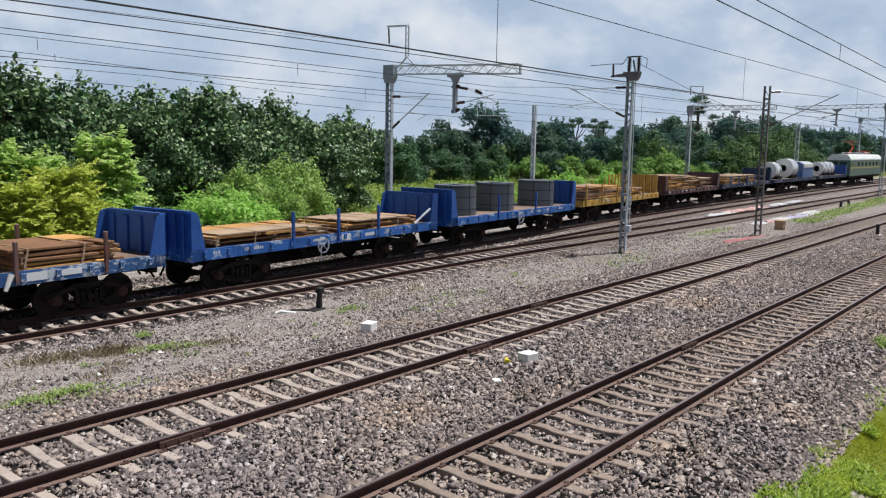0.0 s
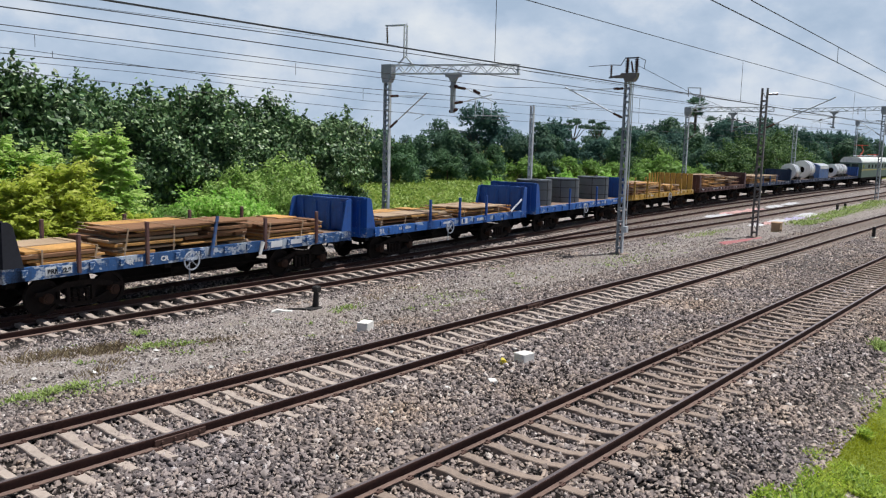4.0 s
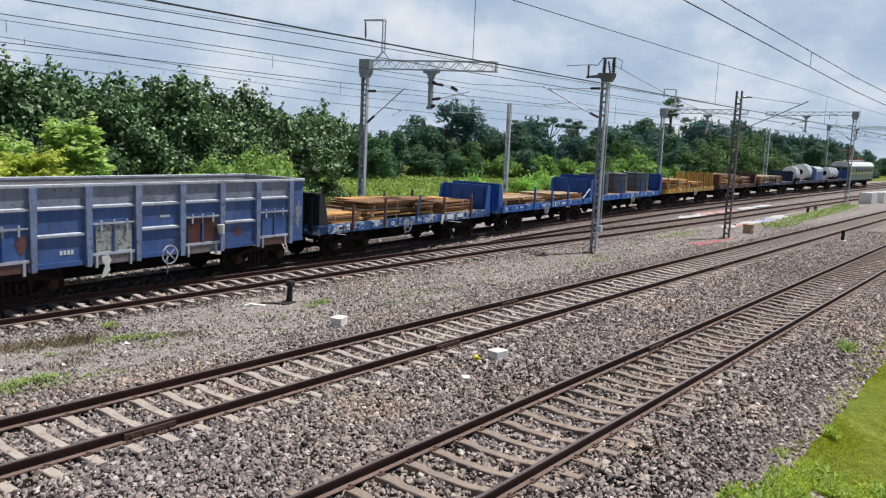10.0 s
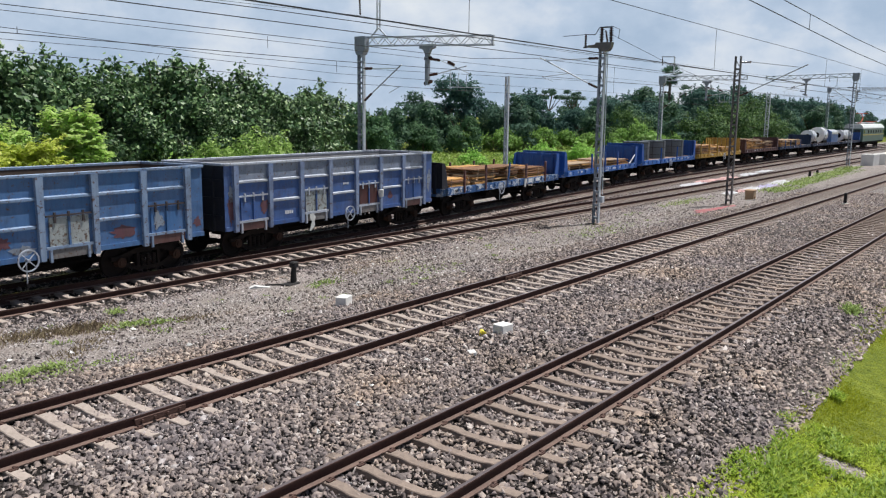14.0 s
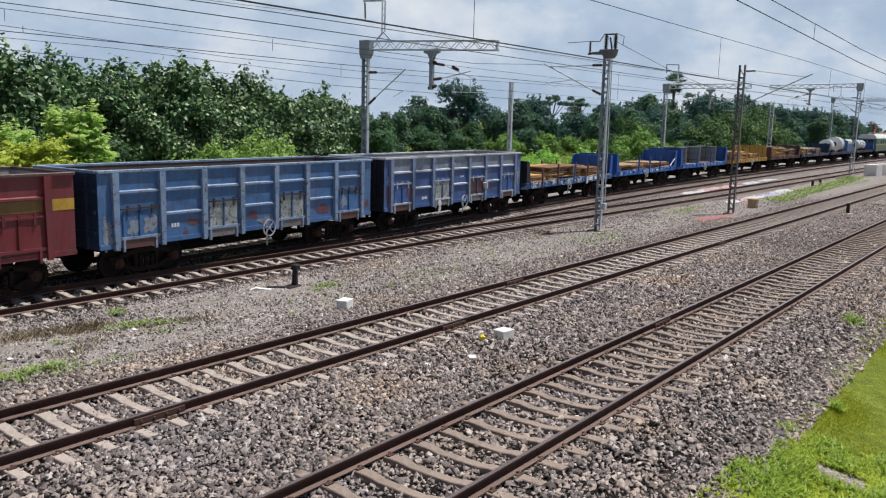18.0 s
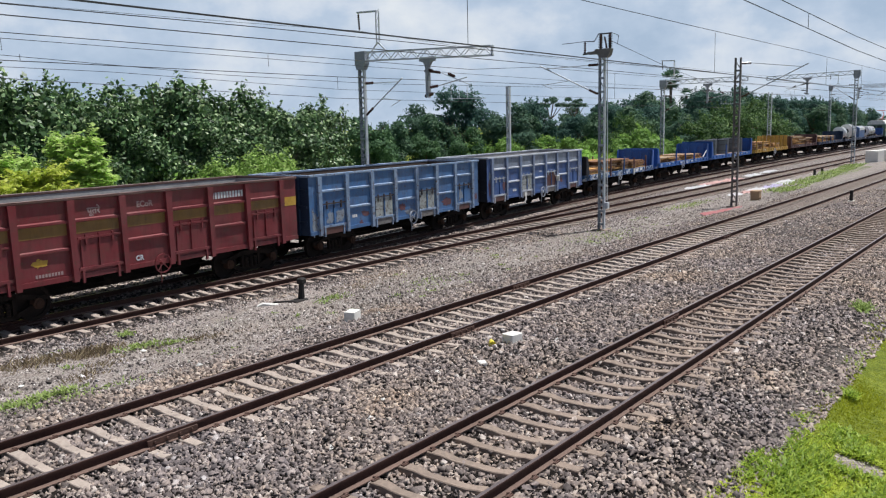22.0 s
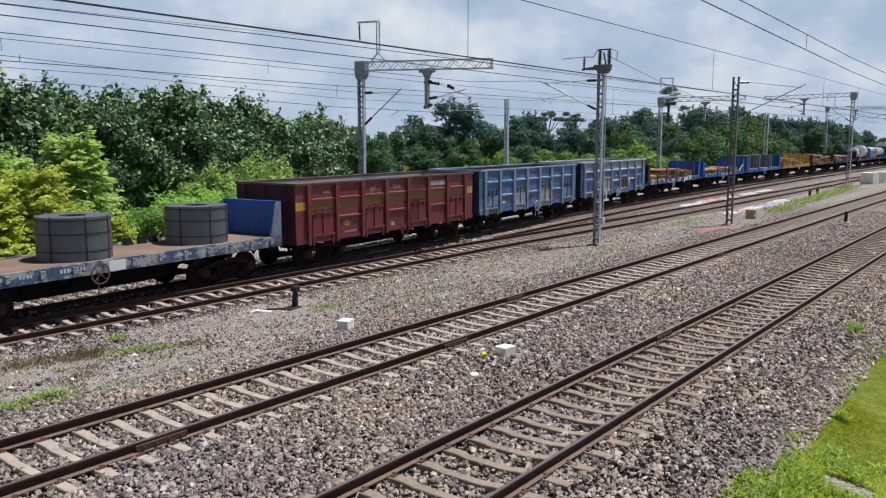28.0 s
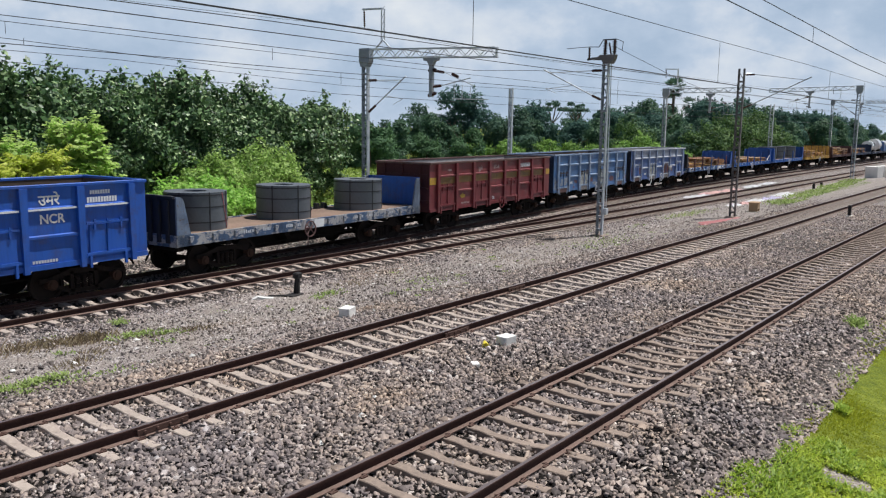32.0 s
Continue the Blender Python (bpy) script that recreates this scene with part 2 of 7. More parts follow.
M_RUSTYRIM = painted("rusty_rim_paint", (0.085, 0.03, 0.028), amount=0.9, fade=0.12)
M_BROWN = painted("brown_paint", (0.13, 0.045, 0.04), amount=0.5, fade=0.2)
M_BROWN_DARK = painted("dark_maroon_paint", (0.075, 0.024, 0.024), amount=0.5, fade=0.1)
M_SILL_BROWN = chipped("grimy_maroon_sill_paint", (0.07, 0.026, 0.026), (0.20, 0.12, 0.11), (0.04, 0.02, 0.018), 0.5)
M_YELLOW = painted("yellow_paint", (0.50, 0.29, 0.035), amount=0.6, fade=0.1)
M_RIM = painted("pale_rim_paint", (0.44, 0.48, 0.56), amount=0.55, fade=0.2)
M_INSIDE = plain("rusty_inside", (0.09, 0.065, 0.052), 0.9, 0, 0.4, 2, 0.4)
M_DECK = plain("rusty_deck", (0.20, 0.135, 0.10), 0.9, 0, 0.5, 2, 0.3)
M_PLATE = plain("rusted_plate", (0.21, 0.105, 0.05), 0.85, 0.05, 0.45, 1.6, 0.4)
M_PLATE2 = plain("rusted_plate_orange", (0.50, 0.27, 0.085), 0.85, 0.05, 0.4, 1.6, 0.4)
M_PLATE3 = plain("weathered_plate_grey", (0.36, 0.26, 0.17), 0.85, 0.05, 0.3, 1.6, 0.4)
M_COIL = plain("mill_scale_steel", (0.115, 0.13, 0.15), 0.5, 0.35, 0.2, 2)
M_TAPE = plain("faded_red_tape", (0.30, 0.10, 0.11), 0.7)
M_BAND = plain("strap_steel", (0.04, 0.042, 0.05), 0.5, 0.5)
M_SILVER = plain("bright_wrapped_steel", (0.84, 0.86, 0.89), 0.25, 0.45, 0.25, 3, 0.5, 0.02)
M_WHITE = plain("white_paint", (0.78, 0.78, 0.76), 0.6, 0, 0.08)
M_CHALK = plain("chalky_letter_paint", (0.70, 0.72, 0.74), 0.8, 0, 0.15)
M_BARK = plain("bark", (0.11, 0.085, 0.065), 0.95, 0, 0.3, 3, 0.5)
M_LEAF_DARK = leafy("leaf_dark", [(0, (0.016, 0.045, 0.018)), (0.45, (0.05, 0.125, 0.045)), (0.8, (0.16, 0.28, 0.105)), (1, (0.34, 0.44, 0.22))], 0.45, 0.10, 0.15, 0.35)
# Far leaves tinted blue-grey, with distance haze put into their colour.
M_LEAF_FAR = leafy("leaf_hazy_grey_green", [(0, (0.04, 0.10, 0.09)), (0.5, (0.065, 0.14, 0.118)), (1, (0.10, 0.18, 0.145))], 0.75, 0.35, 0.6, 0.12)
M_LEAF_MID = leafy("leaf_mid", [(0, (0.09, 0.20, 0.04)), (0.5, (0.18, 0.34, 0.07)), (1, (0.30, 0.47, 0.12))], 0.6, 0.4)
M_LEAF_BRIGHT = leafy("leaf_bright", [(0, (0.16, 0.36, 0.055)), (0.5, (0.31, 0.58, 0.10)), (1, (0.50, 0.74, 0.20))], 0.6, 0.5)
M_LEAF_FEATHER = leafy("leaf_pale_feathery", [(0, (0.22, 0.40, 0.07)), (0.5, (0.42, 0.61, 0.15)), (1, (0.62, 0.76, 0.29))], 0.6, 0.5)
M_LEAF_FRESH = leafy("leaf_fresh_green", [(0, (0.09, 0.20, 0.035)), (0.5, (0.23, 0.39, 0.075)), (1, (0.42, 0.57, 0.17))], 0.6, 0.4)
M_LEAF_YELLOW = leafy("leaf_yellow_green", [(0, (0.30, 0.39, 0.05)), (0.5, (0.46, 0.55, 0.08)), (1, (0.64, 0.68, 0.15))], 0.6, 0.5)
# These far greens carry the same painted haze tint, more faintly.
M_LEAF_FAR2 = leafy("leaf_hazy_soft_green", [(0, (0.045, 0.105, 0.08)), (0.5, (0.075, 0.145, 0.105)), (1, (0.12, 0.20, 0.135))], 0.75, 0.35, 0.6, 0.12)
M_LEAF_DEEP = leafy("leaf_deep_green", [(0, (0.035, 0.09, 0.06)), (0.5, (0.065, 0.145, 0.085)), (1, (0.125, 0.225, 0.115))], 0.6, 0.35, 0.4, 0.25)
M_LEAF_BELT = leafy("leaf_belt_green", [(0, (0.04, 0.098, 0.05)), (0.5, (0.075, 0.165, 0.078)), (1, (0.14, 0.25, 0.115))], 0.65, 0.3, 0.4, 0.2)
M_LEAF_SPRAY = leafy("leaf_spray_green", [(0, (0.025, 0.065, 0.03)), (0.55, (0.07, 0.15, 0.05)), (1, (0.19, 0.30, 0.09))], 0.6, 0.3, 0.2, 0.25)
M_CROP = leafy("crop_leaf", [(0, (0.12, 0.22, 0.035)), (0.5, (0.22, 0.35, 0.06)), (1, (0.36, 0.46, 0.12))], 0.5, 0.35)
M_GRASS = leafy("grass_blade", [(0, (0.10, 0.20, 0.02)), (0.5, (0.27, 0.42, 0.03)), (1, (0.52, 0.60, 0.07))], 0.6, 0.4, 0.85)
M_TURF = leafy("turf_blade", [(0, (0.19, 0.24, 0.018)), (0.5, (0.33, 0.39, 0.026)), (1, (0.47, 0.50, 0.05))], 0.7, 0.35, 0.7, 0.2)
M_CLOVER = leafy("clover_leaf", [(0, (0.08, 0.165, 0.02)), (0.5, (0.22, 0.35, 0.04)), (1, (0.41, 0.52, 0.08))], 0.6, 0.35, 0.3)
M_WEED = leafy("weed_leaf", [(0, (0.10, 0.16, 0.04)), (0.5, (0.20, 0.30, 0.07)), (1, (0.34, 0.43, 0.14))], 0.7, 0.3)
M_DRYGRASS = leafy("dry_weed", [(0, (0.13, 0.09, 0.065)), (0.5, (0.24, 0.18, 0.12)), (1, (0.40, 0.34, 0.20))], 0.8, 0.2, 0.3)


# ---------------------------------------------------------------- mesh helpers
def box(bm, x0, x1, y0, y1, z0, z1, bevel=0.0):
    vs = [bm.verts.new((x, y, z)) for x in (x0, x1) for y in (y0, y1) for z in (z0, z1)]
    fs = [bm.faces.new([vs[i] for i in q]) for q in ((0, 1, 3, 2), (4, 6, 7, 5), (0, 4, 5, 1), (2, 3, 7, 6), (0, 2, 6, 4), (1, 5, 7, 3))]
    if bevel:
        es = list({e for f in fs for e in f.edges})
        bmesh.ops.bevel(bm, geom=es, offset=bevel, segments=1, affect="EDGES")
    return bm


def tube(bm, a, b, r, seg=8, r2=None):
    """A rod from a to b."""
    a, b = Vector(a), Vector(b)
    q = (b - a).to_track_quat("Z", "Y")
    r2 = r if r2 is None else r2
    ring = []
    for p, rr in ((a, r), (b, r2)):
        ring.append([bm.verts.new(p + q @ Vector((rr * math.cos(2 * math.pi * i / seg), rr * math.sin(2 * math.pi * i / seg), 0))) for i in range(seg)])
    for i in range(seg):
        j = (i + 1) % seg
        bm.faces.new((ring[0][i], ring[0][j], ring[1][j], ring[1][i]))
    bm.faces.new(ring[0][::-1])
    bm.faces.new(ring[1])
    return bm


def ring_mesh(bm, centre, axis, r_in, r_out, half, seg=24):
    """A hollow drum or wheel rim round an axis."""
    q = Vector(axis).to_track_quat("Z", "Y")
    c = Vector(centre)
    loops = []
    for r, h in ((r_out, -half), (r_out, half), (r_in, half), (r_in, -half)):
        loops.append([bm.verts.new(c + q @ Vector((r * math.cos(2 * math.pi * i / seg), r * math.sin(2 * math.pi * i / seg), h))) for i in range(seg)])
    for k in range(4):
        for i in range(seg):
            j = (i + 1) % seg
            bm.faces.new((loops[k][i], loops[k][j], loops[(k + 1) % 4][j], loops[(k + 1) % 4][i]))
    return bm


def profile(bm, pts, axis, a, b):
    """A closed outline of (u, z) points drawn out along x or y from a to b."""
    def at(u, z, t):
        return (t, u, z) if axis == "x" else (u, t, z)
    r0 = [bm.verts.new(at(u, z, a)) for u, z in pts]
    r1 = [bm.verts.new(at(u, z, b)) for u, z in pts]
    k = len(pts)
    for i in range(k):
        bm.faces.new((r0[i], r0[(i + 1) % k], r1[(i + 1) % k], r1[i]))
    bm.faces.new(r0[::-1])
    bm.faces.new(r1)
    return bm


def mesh_of(name, bm, mat):
    bmesh.ops.recalc_face_normals(bm, faces=bm.faces)
    me = bpy.data.meshes.new(name)
    bm.to_mesh(me)
    bm.free()
    me.materials.append(mat)
    return me


def part(name, bm, mat, parent=None, label="", m=None):
    ob = new(name, mesh_of(name, bm, mat) if isinstance(bm, bmesh.types.BMesh) else bm)
    if parent:
        ob.parent = parent
    if m is not None:
        ob.matrix_basis = m
    return tagged(ob, label) if label else ob


def smooth(ob, deg=40):
    for p in ob.data.polygons:
        p.use_smooth = True
    return ob


def B():
    return bmesh.new()


# ---------------------------------------------------------------- plan of the tracks
Y_T1, Y_T2, Y_T3 = 6.40, 11.65, 21.15
Z_LOW = -0.30                                   # rail top of the third track
Z_T4 = -0.39                                    # rail top under the train
# the fourth track, under the train, draws away from the third; between them a fifth one turns out of the third
T4_X, T4_Y = [-90, 10, 35, 50, 60, 70, 85, 100, 120, 150, 420], [15.43, 22.83, 25.0, 26.5, 27.3, 27.9, 28.45, 28.65, 28.75, 28.75, 28.75]
T5_X, T5_OFF = [6, 16, 24, 30, 40, 50, 60, 72, 90, 110, 420], [0.02, 0.42, 1.05, 1.62, 2.35, 2.85, 3.2, 3.45, 3.75, 3.9, 3.9]
_xs = np.linspace(-90, 420, 2551)


def eased(xs, ys):
    """A broken line with its corners rounded off, at the points of _xs."""
    k = np.interp(_xs, xs, ys)
    k = np.concatenate((k[0] - np.arange(40, 0, -1) * (k[1] - k[0]), k, np.full(40, k[-1])))
    return np.convolve(k, np.ones(81) / 81, "valid")


_ys = eased(T4_X, T4_Y)
_hd = np.gradient(_ys, _xs)
_ss = np.concatenate(([0], np.cumsum(np.hypot(np.diff(_xs), np.diff(_ys)))))
_ss -= np.interp(0, _xs, _ss)


def rise(x, y):
    """The yard beyond the third track climbs gently with the line."""
    return np.interp(x, [28, 60, 110], [0.0, 0.15, 0.24]) * np.interp(y, [21.7, 23.2, 31, 36], [0.0, 1.0, 1.0, 0.0])


def y_t3(x):
    """Middle of the third track, which swings a little towards the second one past the turnout."""
    return Y_T3 + float(np.interp(x, [31, 45, 60], [0.0, -0.38, -0.55]))


def on_t4(s, across=0.0):
    """The place and heading (radians) on the fourth track, s metres along it."""
    x, y, h = (float(np.interp(s, _ss, k)) for k in (_xs, _ys, _hd))
    a = math.atan(h)
    return x - across * math.sin(a), y + across * math.cos(a), a


def z_t4(s):
    """Height of the rail tops under the train."""
    x, y, _ = on_t4(s)
    return Z_T4 + 0.03 * float(np.interp(x, [30, 70], [0, 1])) + float(rise(x, y))


def bed(y, out, gauge, slope):
    """Ballast across one track: level with the sleeper ends outside, lower between the rails."""
    return [(y - 2.0, out), (y - 1.42, out - slope), (y - 0.95, out - 2 * slope), (y - 0.72, gauge), (y + 0.72, gauge), (y + 0.95, out - 2 * slope), (y + 1.42, out - slope), (y + 2.0, out)]


GZ = [(-60, -1.6), (0, -1.1), (2.5, -0.75), (3.6, -0.42), (4.2, -0.24)] + bed(Y_T1, -0.215, -0.285, 0.012) + bed(Y_T2, -0.215, -0.285, 0.012) + [(13.8, -0.25), (15.2, -0.42), (18.6, -0.55)] + bed(Y_T3, -0.535, -0.59, 0.008) + [(23.6, -0.545), (24.6, -0.60), (30.4, -0.60), (32.4, -0.95), (38, -1.1), (2000, -1.1)]
GZ_Y, GZ_Z = [p[0] for p in GZ], [p[1] for p in GZ]


def ground_z(x, y):
    """Height of the ballast and soil."""
    return float(np.interp(y, GZ_Y, GZ_Z) + rise(x, y))


EDGE_X = [6, 10.2, 11.8, 12.6, 14.0, 15.8, 18.4, 21.2, 24.8, 27.0, 34]
EDGE_Y = [3.5, 3.52, 3.46, 3.12, 3.36, 3.22, 3.34, 3.52, 3.62, 3.74, 3.9]


def verge_edge(x):
    """Where the grass meets the ballast."""
    return float(np.interp(x, EDGE_X, EDGE_Y)) + 0.07 * noise.noise(Vector((x * 1.1, 3, 1))) + 0.05 * noise.noise(Vector((x * 3.1, 7, 1)))


def bare_spot(x, y):
    """A trodden patch with no grass."""
    return math.hypot((x - 13.15) / 0.30, (y - 2.2) / 0.42) + 0.35 * noise.noise(Vector((x * 3, y * 3, 2))) < 1


# ---------------------------------------------------------------- ground, sky, distance
def make_ground():
    xs = np.concatenate((np.arange(-60, -6, 3.0), np.arange(-6, 40, 0.45), np.arange(40, 130, 1.0), np.arange(130, 400, 12), np.geomspace(400, 4200, 14)))
    ys = np.concatenate((-np.geomspace(4000, 8, 14), np.arange(-6, 0, 1.0), np.arange(0, 24, 0.18), np.arange(24, 32, 0.5), np.arange(32, 80, 2.0), np.geomspace(80, 4200, 20)))
    verts, cols = [], []
    for x in xs:
        for y in ys:
            near = 1.0 if -6 < x < 130 and 1 < y < 40 else 0.0
            k = noise.noise(Vector((x * 1.3, y * 1.3, 0))) * 0.03 + noise.noise(Vector((x * 0.3, y * 0.3, 5))) * 0.05
            flat = 1.0 if (13.6 < y < 19.6 or y < 3.8 or y > 30) else 0.35
            verts.append((x, y, ground_z(x, y) + near * flat * k))
            soil = float(np.interp(y, [3, 4, 13.2, 14.6, 18.6, 19.6, 30.5, 32], [1, 0, 0, 1, 1, 0.1, 0.1, 1]))
            edge = verge_edge(x)
            green = 1.0 if y > (33 if x < 34 else 38) else 0.0
            green = max(green, float(np.interp(y, [edge - 0.5, edge + 0.1], [1, 0])))
            if bare_spot(x, y):
                green = 0.0
            if 55 < x < 90 and 14.2 < y < 18.6:
                green = max(green, 0.34)
            # Blue marks ballast beds whose ground sheet carries that painted gap shade.
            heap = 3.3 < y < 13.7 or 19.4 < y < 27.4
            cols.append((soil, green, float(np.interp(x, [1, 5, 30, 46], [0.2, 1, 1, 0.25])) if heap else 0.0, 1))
    w = len(ys)
    faces = [(i * w + j, (i + 1) * w + j, (i + 1) * w + j + 1, i * w + j + 1) for i in range(len(xs) - 1) for j in range(w - 1)]
    me = bpy.data.meshes.new("ground")
    me.from_pydata(verts, [], faces)
    ca = me.color_attributes.new("zones", "FLOAT_COLOR", "POINT")
    ca.data.foreach_set("color", np.array(cols, dtype=np.float32).ravel())
    me.materials.append(M_GROUND)
    for p in me.polygons:
        p.use_smooth = True
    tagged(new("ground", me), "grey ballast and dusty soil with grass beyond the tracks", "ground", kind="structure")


def make_sky_ring():
    """Far bank of cloud and haze all round the horizon."""
    m, n, l, b = material("cloudy_horizon")
    tc = n.new("ShaderNodeTexCoord")
    big = noise_tex(n, l, 0.0017, 7, 0.55, stretch=(1, 1, 1.7))
    fine = noise_tex(n, l, 0.006, 7, 0.6, stretch=(1, 1, 1.4))
    add = n.new("ShaderNodeMath")
    add.operation = "MULTIPLY_ADD"
    l.new(fine.outputs["Fac"], add.inputs[0])
    add.inputs[1].default_value = 0.22
    l.new(big.outputs["Fac"], add.inputs[2])
    col = ramp(n, l, add.outputs[0], [(0.48, (0.44, 0.56, 0.72)), (0.60, (0.54, 0.65, 0.80)), (0.68, (0.67, 0.75, 0.86)), (0.82, (0.82, 0.87, 0.92))])
    em = n.new("ShaderNodeEmission")
    em.inputs["Strength"].default_value = 0.81
    l.new(col, em.inputs["Color"])
    l.new(em.outputs["Emission"], n["Material Output"].inputs["Surface"])
    bm = B()
    seg, r = 96, 3600.0
    levels = [-40, 150, 400, 700, 1000]
    rings = [[bm.verts.new(((r - 0.25 * z) * math.cos(2 * math.pi * i / seg), (r - 0.25 * z) * math.sin(2 * math.pi * i / seg), z)) for i in range(seg)] for z in levels]
    for a, c in zip(rings, rings[1:]):
        for i in range(seg):
            j = (i + 1) % seg
            bm.faces.new((a[i], a[j], c[j], c[i]))
    tagged(part("backdrop", bm, m), "pale blue sky with soft white clouds", "sky", kind="structure")


make_ground()
make_sky_ring()

# ---------------------------------------------------------------- tracks
RAIL_OUTLINE = [(-0.075, -0.172), (-0.075, -0.160), (-0.012, -0.140), (-0.010, -0.050), (-0.034, -0.040), (-0.036, -0.008), (-0.028, 0.0),
                (0.028, 0.0), (0.036, -0.008), (0.034, -0.040), (0.010, -0.050), (0.012, -0.140), (0.075, -0.160), (0.075, -0.172)]


def rail(parent, line, name="rail"):
    """A rail along a line of (x, y, heading)."""
    bm = B()
    rings = []
    for x, y, a, z in line:
        rings.append([bm.verts.new((x - u * math.sin(a), y + u * math.cos(a), z + h)) for u, h in RAIL_OUTLINE])
    k = len(RAIL_OUTLINE)
    for r0, r1 in zip(rings, rings[1:]):
        for i in range(k):
            f = bm.faces.new((r0[i], r1[i], r1[(i + 1) % k], r0[(i + 1) % k]))
            f.material_index = 1 if i == 6 else (2 if i in (0, 1, 11, 12) else 0)
    bm.faces.new(rings[0])
    bm.faces.new(rings[-1][::-1])
    ob = part(name, bm, M_RAIL, parent)
    ob.data.materials.append(M_RAILTOP)
    ob.data.materials.append(M_RAILFOOT)
    return ob


def sleeper_mesh(half=1.375, mat=None):
    bm = B()
    rings = []
    for y, top, wt in ((-half, 0.0, 0.075), (-0.55, 0.0, 0.080), (-0.35, -0.035, 0.068), (0.35, -0.035, 0.068), (0.55, 0.0, 0.080), (half, 0.0, 0.075)):
        rings.append([bm.verts.new(v) for v in ((-0.125, y, -0.20), (-wt - 0.012, y, top - 0.012), (-wt, y, top), (wt, y, top), (wt + 0.012, y, top - 0.012), (0.125, y, -0.20))])
    for a, b in zip(rings, rings[1:]):
        for i in range(6):
            bm.faces.new((a[i], a[(i + 1) % 6], b[(i + 1) % 6], b[i]))
    bm.faces.new(rings[0])
    bm.faces.new(rings[-1][::-1])
    return mesh_of("sleeper", bm, mat or M_SLEEPER)


SLEEPER = sleeper_mesh()
SLEEPER_PALE = sleeper_mesh(1.375, M_SLEEPER_PALE)


def clip_mesh():
    """Sprung clips and pads on both sides of one rail."""
    bm = B()
    for u in (-1, 1):
        tube(bm, (-0.05, u * 0.10, 0.012), (0.06, u * 0.10, 0.03), 0.012, 5)
        tube(bm, (0.06, u * 0.10, 0.03), (0.0, u * 0.065, 0.035), 0.012, 5)
        box(bm, -0.06, 0.06, u * 0.105 - 0.03, u * 0.105 + 0.03, -0.01, 0.018)
    return mesh_of("rail_clip", bm, M_CLIP)


CLIP = clip_mesh()


def track(name, label, y, z, x0, x1, step, phase, near_to, clips_to, mesh=None, swing=None):
    top = new(name)
    top.location = (0, 0, 0)
    tagged(top, label, "railway track", kind="structure")
    for u in (-0.873, 0.873):
        rail(top, [(x, y + u + (swing(x) - y if swing else 0), 0, z) for x in (x0, 28, 31, 38, 45, 52, 60, 110, 420)])
    rnd = random.Random(int(y * 10))
    k0 = math.ceil((x0 - phase) / step)
    far = []
    k = k0
    while phase + k * step < 300:
        x = phase + k * step + rnd.uniform(-0.02, 0.02)
        tilt = rnd.uniform(-0.8, 0.8)
        m = pose(x, (swing(x) if swing else y) + rnd.uniform(-0.02, 0.02), z - 0.176, 0, 0, tilt)
        if x < near_to:
            ob = new("sleeper", mesh or SLEEPER)
            ob.parent = top
            ob.matrix_basis = m
            if x < clips_to:
                for u in (-0.873, 0.873):
                    c = new("rail_clip", CLIP)
                    c.parent = ob
                    c.matrix_basis = pose(0, u, 0)
        elif x < 200:
            far.append(m)
        k += 1
    bm = B()
    for m in far:
        c = m.translation
        box(bm, c.x - 0.1, c.x + 0.1, c.y - 1.37, c.y + 1.37, c.z - 0.15, c.z)
    if far:
        tagged(part("sleepers", bm, M_SLEEPER_PALE, top), kind="stuff")
    return top


TRACK_1 = track("track_1", "rusty rails on brown-grey concrete sleepers in ballast", Y_T1, 0.0, -25, 420, 0.623, 10.16, 120, 24)
TRACK_2 = track("track_2", "rusty rails on dusty concrete sleepers in ballast", Y_T2, 0.0, -25, 420, 0.612, 5.28, 120, 22, SLEEPER_PALE)
track("track_3", "rusty rails on sunlit concrete sleepers beside the train", Y_T3, Z_LOW, -25, 420, 0.61, 0.2, 110, 0, SLEEPER_PALE, swing=y_t3)


def fishplate(parent, x, y, z):
    """Bolted joint bars on both sides of a rail."""
    bm = B()
    for u in (-1, 1):
        box(bm, -0.45, 0.45, u * 0.030 - 0.018, u * 0.030 + 0.018, -0.145, -0.045, 0.008)
        for k in (-0.33, -0.11, 0.11, 0.33):
            tube(bm, (k, u * 0.045, -0.095), (k, u * 0.085, -0.095), 0.026, 6)
    part("fishplate", bm, M_CLIP, parent, "rusty bolted joint bar", pose(x, y, z))


for x, y in ((6.95, Y_T2 - 0.873), (14.6, Y_T2 - 0.873), (19.9, Y_T2 + 0.873), (32.7, Y_T2 - 0.873), (18.2, Y_T1 + 0.873)):
    fishplate(TRACK_1 if y < 9 else TRACK_2, x, y, 0.0)


def track_four():
    top = tagged(new("track_4"), "rails of the curving line under the goods train", "railway track", kind="structure")
    ss = [-60 + 2.5 * i for i in range(64)] + [110 + 20 * i for i in range(16)]
    for u in (-0.873, 0.873):
        rail(top, [(*on_t4(s, u), z_t4(s)) for s in ss])
    for i in range(150):
        s = 22.5 + i * 0.61
        x, y, a = on_t4(s)
        ob = new("sleeper", SLEEPER_PALE)
        ob.parent = top
        ob.matrix_basis = pose(x, y, z_t4(s) - 0.176 - 0.004, 0, 0, math.degrees(a))
    for i in range(48):
        s = -7 + i * 0.61
        x, y, a = on_t4(s, 0.9)
        ob = new("sleeper", SLEEPER_PALE)
        ob.parent = top
        ob.matrix_basis = pose(x + 0.3, y + 0.35, Z_T4 - 0.176 - 0.012, 0, 0, math.degrees(a))


track_four()


